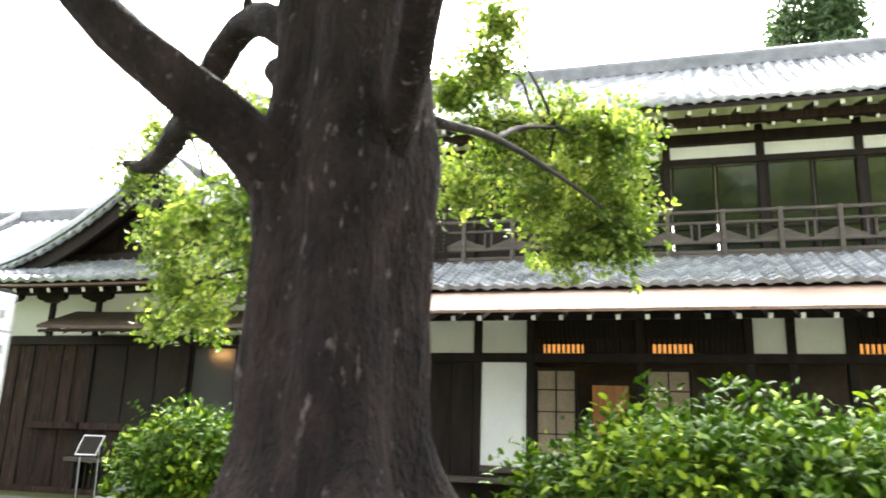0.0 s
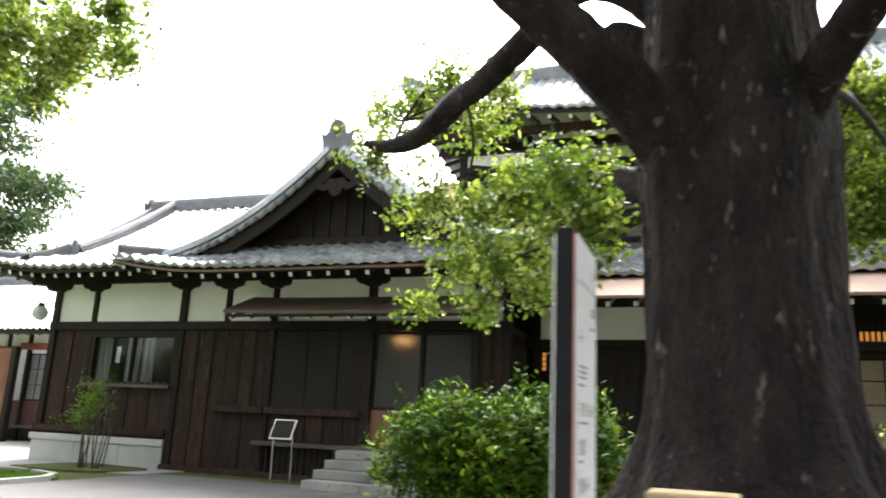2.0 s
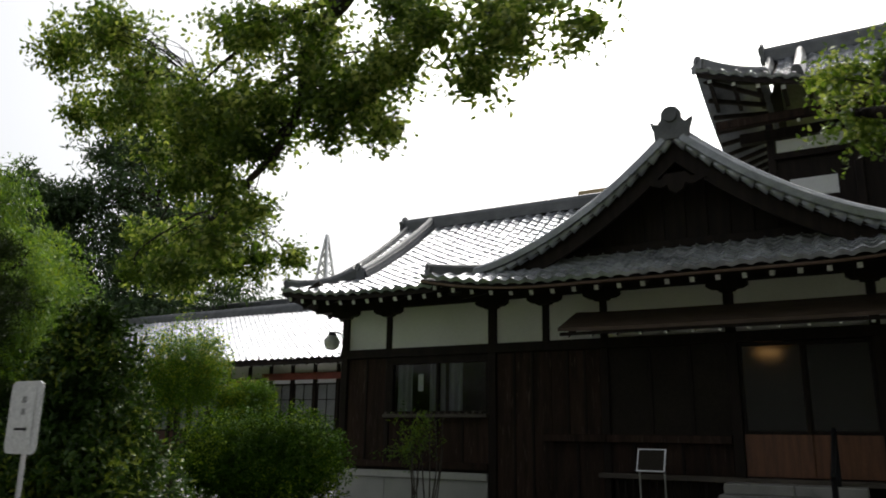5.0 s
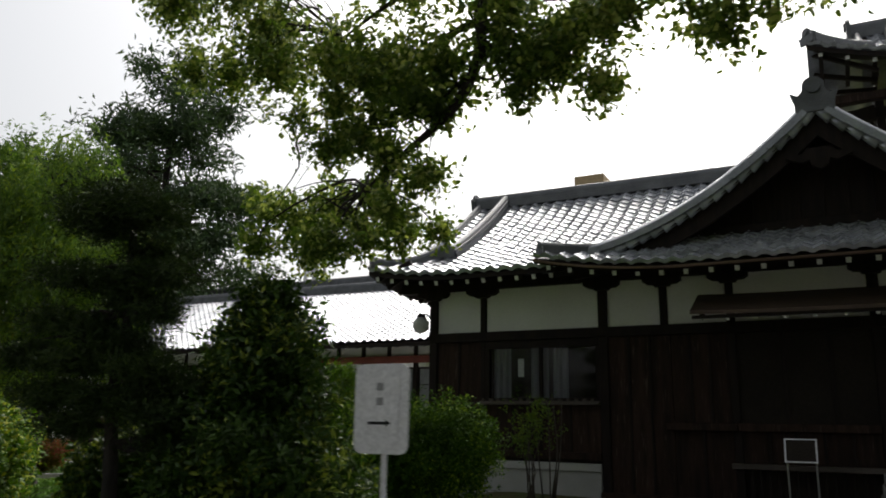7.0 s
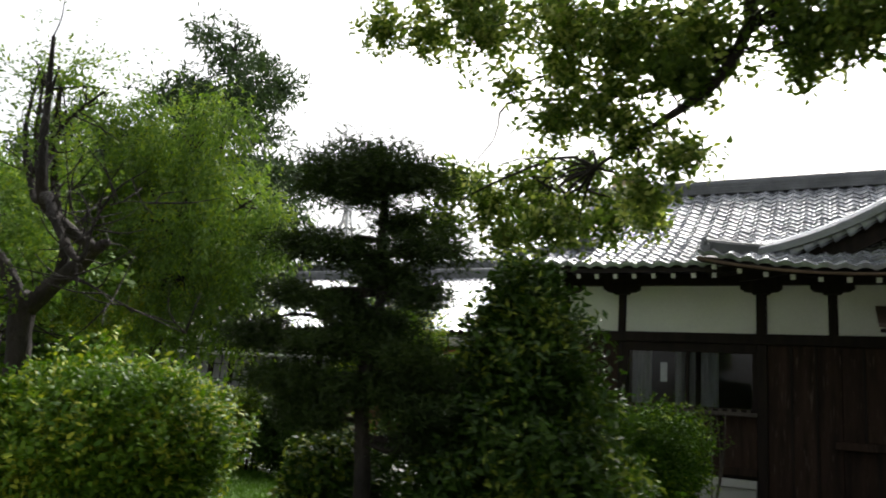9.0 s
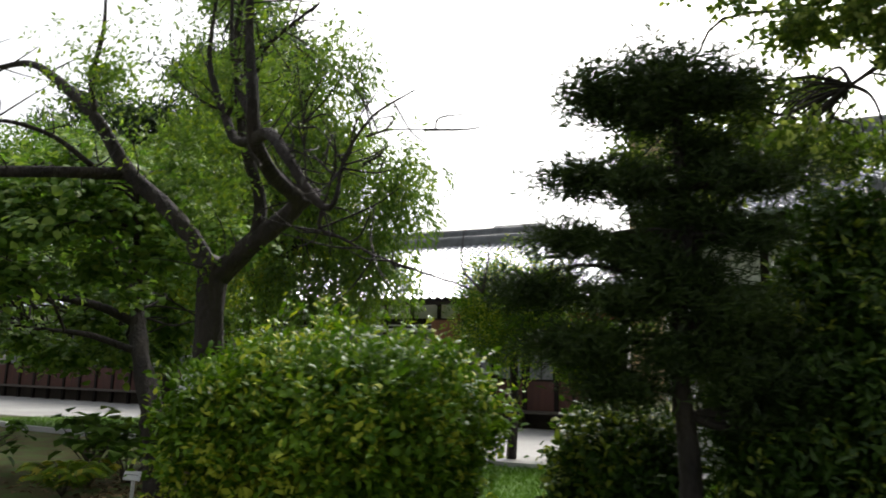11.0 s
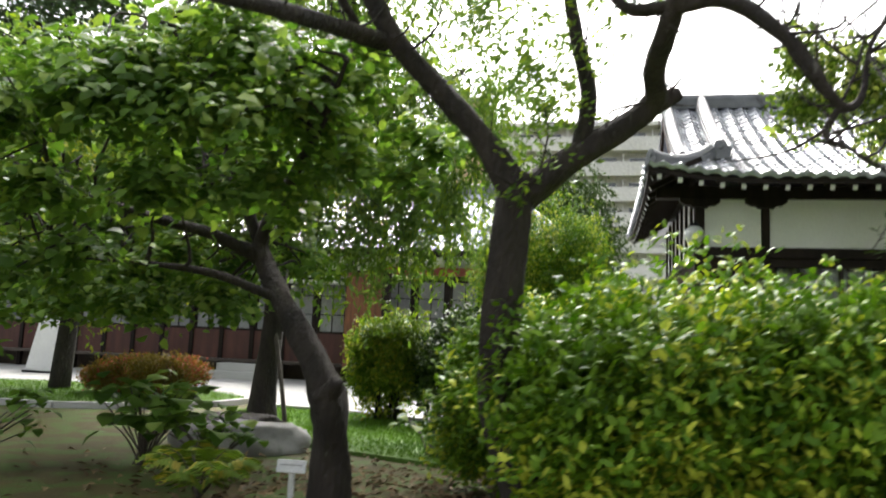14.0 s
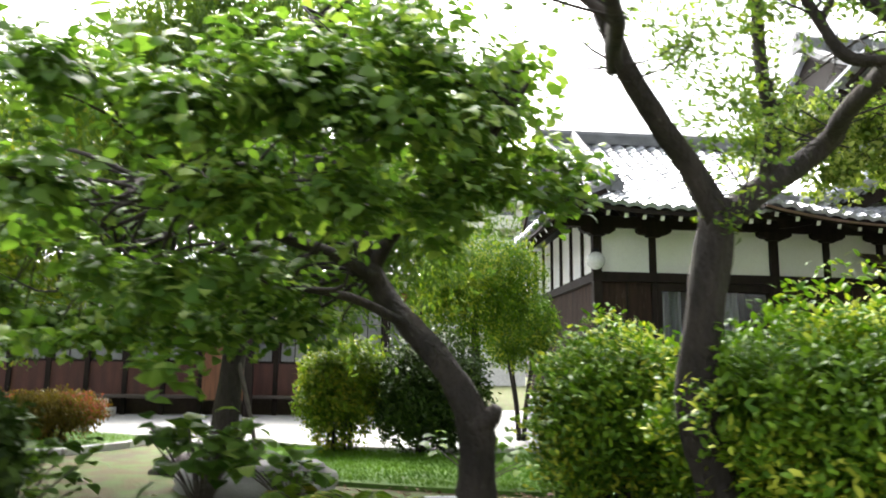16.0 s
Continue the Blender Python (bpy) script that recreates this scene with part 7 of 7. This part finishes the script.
# ---- signs ----
def rounded_plate(name, w, h, t, cut, material, parent, m, label=""):
    bm = bmesh.new()
    pts = []
    for cx, cz, a0 in ((w / 2 - cut, h / 2 - cut, 0), (-w / 2 + cut, h / 2 - cut, 90), (-w / 2 + cut, -h / 2 + cut, 180), (w / 2 - cut, -h / 2 + cut, 270)):
        pts += [(cx + cut * math.cos(radians(a0 + k * 30)), cz + cut * math.sin(radians(a0 + k * 30))) for k in range(4)]
    fr = [bm.verts.new((x, -t / 2, z)) for x, z in pts]
    bk = [bm.verts.new((x, t / 2, z)) for x, z in pts]
    bm.faces.new(fr)
    bm.faces.new(bk[::-1])
    for k in range(len(pts)):
        bm.faces.new((fr[k], bk[k], bk[(k + 1) % len(pts)], fr[(k + 1) % len(pts)]))
    bmesh.ops.recalc_face_normals(bm, faces=bm.faces)
    bmesh.ops.transform(bm, verts=bm.verts, matrix=m)
    return part(name, bm, material, parent, label)


guide = thing("guide_sign", "white octagonal-cornered guide plate on a thin white pole", "sign", (-10.82, 3.66, 0))
GM = pose(-10.81, 3.65, 1.35, 0, 0, 0)
plate = rounded_plate("plate", 0.32, 0.455, 0.012, 0.045, SIGN_WHITE, guide, GM)
rounded_plate("paper", 0.225, 0.36, 0.002, 0.004, SIGN_WHITE, plate, pose(-10.815, 3.641, 1.345), "taped white paper sheet")
block("arrow_shaft", -10.885, -10.775, 3.6385, 3.6395, 1.268, 1.284, INK, plate, bevel=0)
bm = bmesh.new()
bm.faces.new([bm.verts.new(p) for p in ((-10.78, 3.639, 1.258), (-10.745, 3.639, 1.276), (-10.78, 3.639, 1.294))])
part("arrow_head", bm, SIGN_BLACK, plate)
block("arrow_shaft", -10.884, -10.776, 3.6375, 3.6383, 1.269, 1.283, SIGN_BLACK, plate, bevel=0)
for z in (1.46, 1.385):
    block("print_bar", -10.835, -10.795, 3.6385, 3.6395, z - 0.02, z + 0.02, INK, plate, bevel=0)
limb("pole", [(-10.8, 3.675, -0.05, 0.015), (-10.8, 3.675, 0.7, 0.015), (-10.8, 3.675, 1.5, 0.015)], SIGN_WHITE, guide, 10, 0.0)

board_sign = thing("sign_board", "tall black-framed white notice board with a red edge strip", "sign", (-2.26, 3.9, 0))
BS = pose(-2.262, 3.66, 0, 0, 0, 0) @ Matrix.Diagonal((1, 0.72, 1, 1))


def on_board(name, x0, x1, y0, y1, z0, z1, material, parent, label=""):
    bm = box_bm(x0, x1, y0, y1, z0, z1, 0.003)
    bmesh.ops.transform(bm, verts=bm.verts, matrix=BS)
    return part(name, bm, material, parent, label)


core = on_board("frame", -0.02, 0.05, 0.0, 0.64, 0.0, 1.9, SIGN_BLACK, board_sign)
face = on_board("white_face", 0.05, 0.062, 0.026, 0.64, 0.06, 1.88, SIGN_WHITE, board_sign, "white printed face")
on_board("white_face", -0.032, -0.02, 0.03, 0.64, 0.06, 1.88, SIGN_WHITE, board_sign, "white printed face")
on_board("red_strip", 0.0495, 0.0515, 0.004, 0.026, 0.0, 1.9, SIGN_RED, board_sign, "dark red edge strip")
on_board("rule", 0.062, 0.0635, 0.05, 0.64, 1.7, 1.707, INK, face)
on_board("print_bar", 0.062, 0.0635, 0.53, 0.56, 1.76, 1.8, INK, face)
on_board("print_bar", 0.062, 0.0635, 0.49, 0.59, 1.6, 1.64, INK, face)
on_board("print_bar", 0.062, 0.0635, 0.45, 0.59, 1.545, 1.557, INK, face)
on_board("arrow", 0.062, 0.0635, 0.11, 0.19, 1.487, 1.494, SIGN_BLACK, face)
for s in (-1, 1):
    bm = box_bm(0.062, 0.0635, 0, 0.04, -0.003, 0.003, 0)
    bmesh.ops.rotate(bm, verts=bm.verts, cent=(0, 0, 0), matrix=Matrix.Rotation(radians(40 * s), 3, "X"))
    bmesh.ops.transform(bm, verts=bm.verts, matrix=BS @ Matrix.Translation((0, 0.11, 1.49)))
    part("arrow", bm, SIGN_BLACK, face)


def lettering(text, size, m, material, parent):
    """Flat letters of the built-in font, turned into a mesh and laid at the matrix."""
    cu = bpy.data.curves.new("letters", "FONT")
    cu.body, cu.size, cu.extrude = text, size, 0.0006
    tmp = new("letters", cu)
    me = bpy.data.meshes.new_from_object(tmp.evaluated_get(bpy.context.evaluated_depsgraph_get()))
    bpy.data.objects.remove(tmp)
    me.transform(m)
    bm = bmesh.new()
    bm.from_mesh(me)
    bpy.data.meshes.remove(me)
    return part("lettering", bm, material, parent)


ON_FACE = BS @ Matrix(((0, 0, 1, 0.0632), (1, 0, 0, 0), (0, 1, 0, 0), (0, 0, 0, 1)))
ROWS = ["", "マリアンホール", "1号館", "宮代ホール", "", "", "", "", ""]
for k, row in enumerate(ROWS):
    z = 1.36 - k * 0.14
    w = (0.24, 0.4, 0.17, 0.28, 0.18, 0.18, 0.34, 0.3, 0.22)[k]
    if row:
        lettering(row, 0.068, ON_FACE @ Matrix.Translation((0.09, z - 0.025, 0)), INK, face)
    else:
        n = max(2, int(w / 0.055))
        for j in range(n):
            for q in range(3):
                on_board("print_bar", 0.062, 0.0635, 0.09 + j * w / n, 0.09 + (j + 0.82) * w / n, z - 0.026 + q * 0.02, z - 0.016 + q * 0.02, INK, face)
    on_board("print_bar", 0.062, 0.0632, 0.09, 0.09 + w * 0.7, z - 0.056, z - 0.046, INK, face)
on_board("base_plate", -0.12, 0.12, -0.05, 0.69, -0.02, 0.015, SIGN_BLACK, board_sign)

stand = thing("reading_stand", "small tilted notice panel on two thin steel legs", "sign", (-9.27, 13.3, 0))
bm = box_bm(-0.23, 0.23, -0.012, 0.012, -0.2, 0.2, 0.005)
TM = pose(-9.27, 13.3, 0.93, -28, 0, 0)
bmesh.ops.transform(bm, verts=bm.verts, matrix=TM)
panel = part("panel_frame", bm, STEEL, stand, "silver panel frame")
bm = box_bm(-0.205, 0.205, -0.016, -0.012, -0.175, 0.175, 0)
bmesh.ops.transform(bm, verts=bm.verts, matrix=TM)
part("panel_face", bm, DIM_PANEL, panel, "grey printed panel")
for x in (-9.47, -9.07):
    limb("leg", [(x, 13.34, -0.02, 0.014), (x, 13.33, 0.4, 0.014), (x, 13.31, 0.85, 0.014)], STEEL, stand, 8, 0.0)


def plant_label(x, y, top, turn):
    ob = thing("plant_label", "small white plant name plate on a short post", "label", (x, y, 0), group="plant labels")
    bm = box_bm(-0.105, 0.105, -0.006, 0.006, -0.045, 0.045, 0.004)
    bmesh.ops.transform(bm, verts=bm.verts, matrix=pose(x, y, top - 0.045, -15, 0, turn))
    p = part("plate", bm, SIGN_WHITE, ob)
    bm = box_bm(-0.08, 0.08, -0.0085, -0.0065, 0.005, 0.012, 0)
    bmesh.ops.transform(bm, verts=bm.verts, matrix=pose(x, y, top - 0.045, -15, 0, turn))
    part("print_bar", bm, INK, p)
    block("stake", x - 0.022, x + 0.022, y + 0.005, y + 0.025, -0.05, top - 0.05, SIGN_WHITE, ob)


plant_label(-19.86, 5.37, 0.27, 4)
plant_label(-18.78, 5.06, 0.1, 0)
box = thing("notice_box", "pale yellow wooden box on a post beside the notice board", "box", (-1.82, 4.05, 0))
block("post", -1.87, -1.77, 4.0, 4.1, -0.05, 0.6, WOOD_RAIL, box)
block("box_body", -1.96, -1.67, 3.95, 4.15, 0.6, 0.9, YELLOW_WOOD, box)
block("lid", -1.985, -1.645, 3.92, 4.18, 0.9, 0.93, YELLOW_WOOD, box)

# ---- stones, ferns, low plants, litter, grass ----
rock = thing("flat_rock", "flat grey garden rock on the moss", "rock", (-21.3, 7.6, 0))
bm = bmesh.new()
bmesh.ops.create_icosphere(bm, subdivisions=4, radius=1)
for v in bm.verts:
    n3 = noise.noise(v.co * 1.7) * 0.22 + noise.noise(v.co * 5) * 0.06
    v.co = Vector((-21.3 + v.co.x * 0.75 * (1 + n3), 7.6 + v.co.y * 0.5 * (1 + n3), 0.04 + max(-0.1, min(0.2, v.co.z * 0.3)) * (1 + n3)))
part("stone", bm, STEP_STONE, rock, smooth=True)
rock = thing("dark_rock", "low dark wet rock under the weeping tree", "rock", (-21.9, 8.8, 0))
bm = bmesh.new()
bmesh.ops.create_icosphere(bm, subdivisions=4, radius=1)
for v in bm.verts:
    n3 = noise.noise(v.co * 1.9 + Vector((4, 2, 1))) * 0.25 + noise.noise(v.co * 6) * 0.06
    v.co = Vector((-22.0 + v.co.x * 0.6 * (1 + n3), 8.9 + v.co.y * 0.4 * (1 + n3), 0.02 + max(-0.1, min(0.16, v.co.z * 0.22)) * (1 + n3)))
part("stone", bm, BARK_DARK, rock, smooth=True)


def fern(x, y, n, ln, seed):
    ob = thing("fern", "arching yellow-green fern in the leaf litter", "fern", (x, y, 0), group="ferns")
    rng = np.random.RandomState(seed)
    base, axis, nor, L, W = [], [], [], [], []
    ribs = []
    for k in range(n):
        a = 2 * math.pi * k / n + 0.4 * rng.rand()
        d = np.array([math.cos(a), math.sin(a), 0])
        s = np.array([-d[1], d[0], 0])
        h = 0.3 + 0.15 * rng.rand()
        rib = []
        for j in range(16):
            t = j / 15
            p = np.array([x, y, 0.03]) + d * ln * t * (0.75 + 0.25 * rng.rand() * 0) + np.array([0, 0, h * (t * 2.0 - t * t * 1.5)])
            rib.append((*p, 0.006 * (1 - t) + 0.001))
            if j > 2:
                for sg in (-1, 1):
                    base.append(p)
                    axis.append(s * sg + d * 0.45 + np.array([0, 0, -0.15]))
                    nor.append([0, 0, 1])
                    L.append(0.16 * math.sin(math.pi * min(1, 0.15 + t * 0.85)) + 0.015)
                    W.append(0.055)
        ribs.append(rib[::5])
    me = leaves_mesh("fronds", np.array(base), np.array(axis), np.array(nor, float), np.array(L), np.array(W), FERN)
    link_mesh("fronds", me, ob)
    many_tubes("ribs", ribs, WOOD_RAIL, ob, 4)


fern(-20.35, 5.0, 11, 0.55, 1)
fern(-20.75, 5.6, 8, 0.4, 2)


def broad_plant(x, y, h, n, seed, leaf):
    ob = thing("broad_plant", "low plant with large soft green leaves", "plant", (x, y, 0), group="broad-leaved plants")
    rng = np.random.RandomState(seed)
    lines, B, A, N, L = [], [], [], [], []
    for k in range(n):
        a, r = rng.rand() * 6.3, 0.1 + 0.45 * rng.rand()
        top = np.array([x + r * math.cos(a), y + r * math.sin(a), h * (0.55 + 0.5 * rng.rand())])
        lines.append([(x + 0.05 * rng.normal(), y + 0.05 * rng.normal(), -0.02, 0.01), (x + 0.5 * r * math.cos(a), y + 0.5 * r * math.sin(a), top[2] * 0.6, 0.007), (*top, 0.004)])
        for j in range(5):
            b = rng.rand() * 6.3
            B.append(top + 0.05 * rng.normal(size=3))
            A.append([math.cos(b), math.sin(b), -0.1 + 0.3 * rng.normal()])
            N.append([0.2 * rng.normal(), 0.2 * rng.normal(), 1])
            L.append(leaf * (0.7 + 0.6 * rng.rand()))
    me = leaves_mesh("leaves", np.array(B), np.array(A, float), np.array(N, float), np.array(L), np.array(L) * 0.8, LEAF_BROAD, oval=True)
    link_mesh("leaves", me, ob)
    for ln in lines:
        limb("stalk", ln, WOOD_RAIL, ob, 5, 0.1, 0, 3)


broad_plant(-21.6, 6.3, 0.62, 26, 4, 0.19)
broad_plant(-20.9, 6.2, 0.45, 14, 5, 0.15)
broad_plant(-22.6, 5.4, 0.5, 16, 6, 0.14)
broad_plant(-19.3, 7.6, 0.4, 10, 7, 0.12)

rng = np.random.RandomState(21)
n = 1500
base = np.stack([-19.0 + 1.3 * rng.normal(size=n), 5.9 + 0.7 * rng.normal(size=n), 0.012 + 0.02 * rng.rand(n)], 1)
ax = np.stack([rng.normal(size=n), rng.normal(size=n), 0.15 * rng.normal(size=n)], 1)
me = leaves_mesh("leaf_litter", base, ax, np.stack([0.3 * rng.normal(size=n), 0.3 * rng.normal(size=n), np.ones(n)], 1), 0.05 + 0.05 * rng.rand(n), 0.025 + 0.03 * rng.rand(n), LITTER)
tagged(link_mesh("leaf_litter", me), "dry brown fallen leaves under the cherry tree", "leaf litter", kind="stuff")


def grass_over(outline, n, seed, h):
    P = np.array(outline)
    rng = np.random.RandomState(seed)
    q = P.min(0) + rng.rand(n * 3, 2) * (P.max(0) - P.min(0))
    ok = np.zeros(len(q), bool)
    j = len(P) - 1
    for i in range(len(P)):
        c = (P[i, 1] > q[:, 1]) != (P[j, 1] > q[:, 1])
        ok ^= c & (q[:, 0] < (P[j, 0] - P[i, 0]) * (q[:, 1] - P[i, 1]) / (P[j, 1] - P[i, 1] + 1e-12) + P[i, 0])
        j = i
    q = q[ok][:n]
    n = len(q)
    base = np.hstack([q, np.full((n, 1), 0.028)])
    ax = np.stack([0.45 * rng.normal(size=n), 0.45 * rng.normal(size=n), np.ones(n)], 1)
    me = leaves_mesh("grass", base, ax, rng.normal(size=(n, 3)), h * (0.5 + rng.rand(n)), np.full(n, 0.008), GRASS)
    return tagged(link_mesh("grass", me), "short mown grass blades", "grass", kind="stuff")


grass_over(LAWN_EDGE, 60000, 2, 0.045)
grass_over(ISLAND, 14000, 3, 0.045)
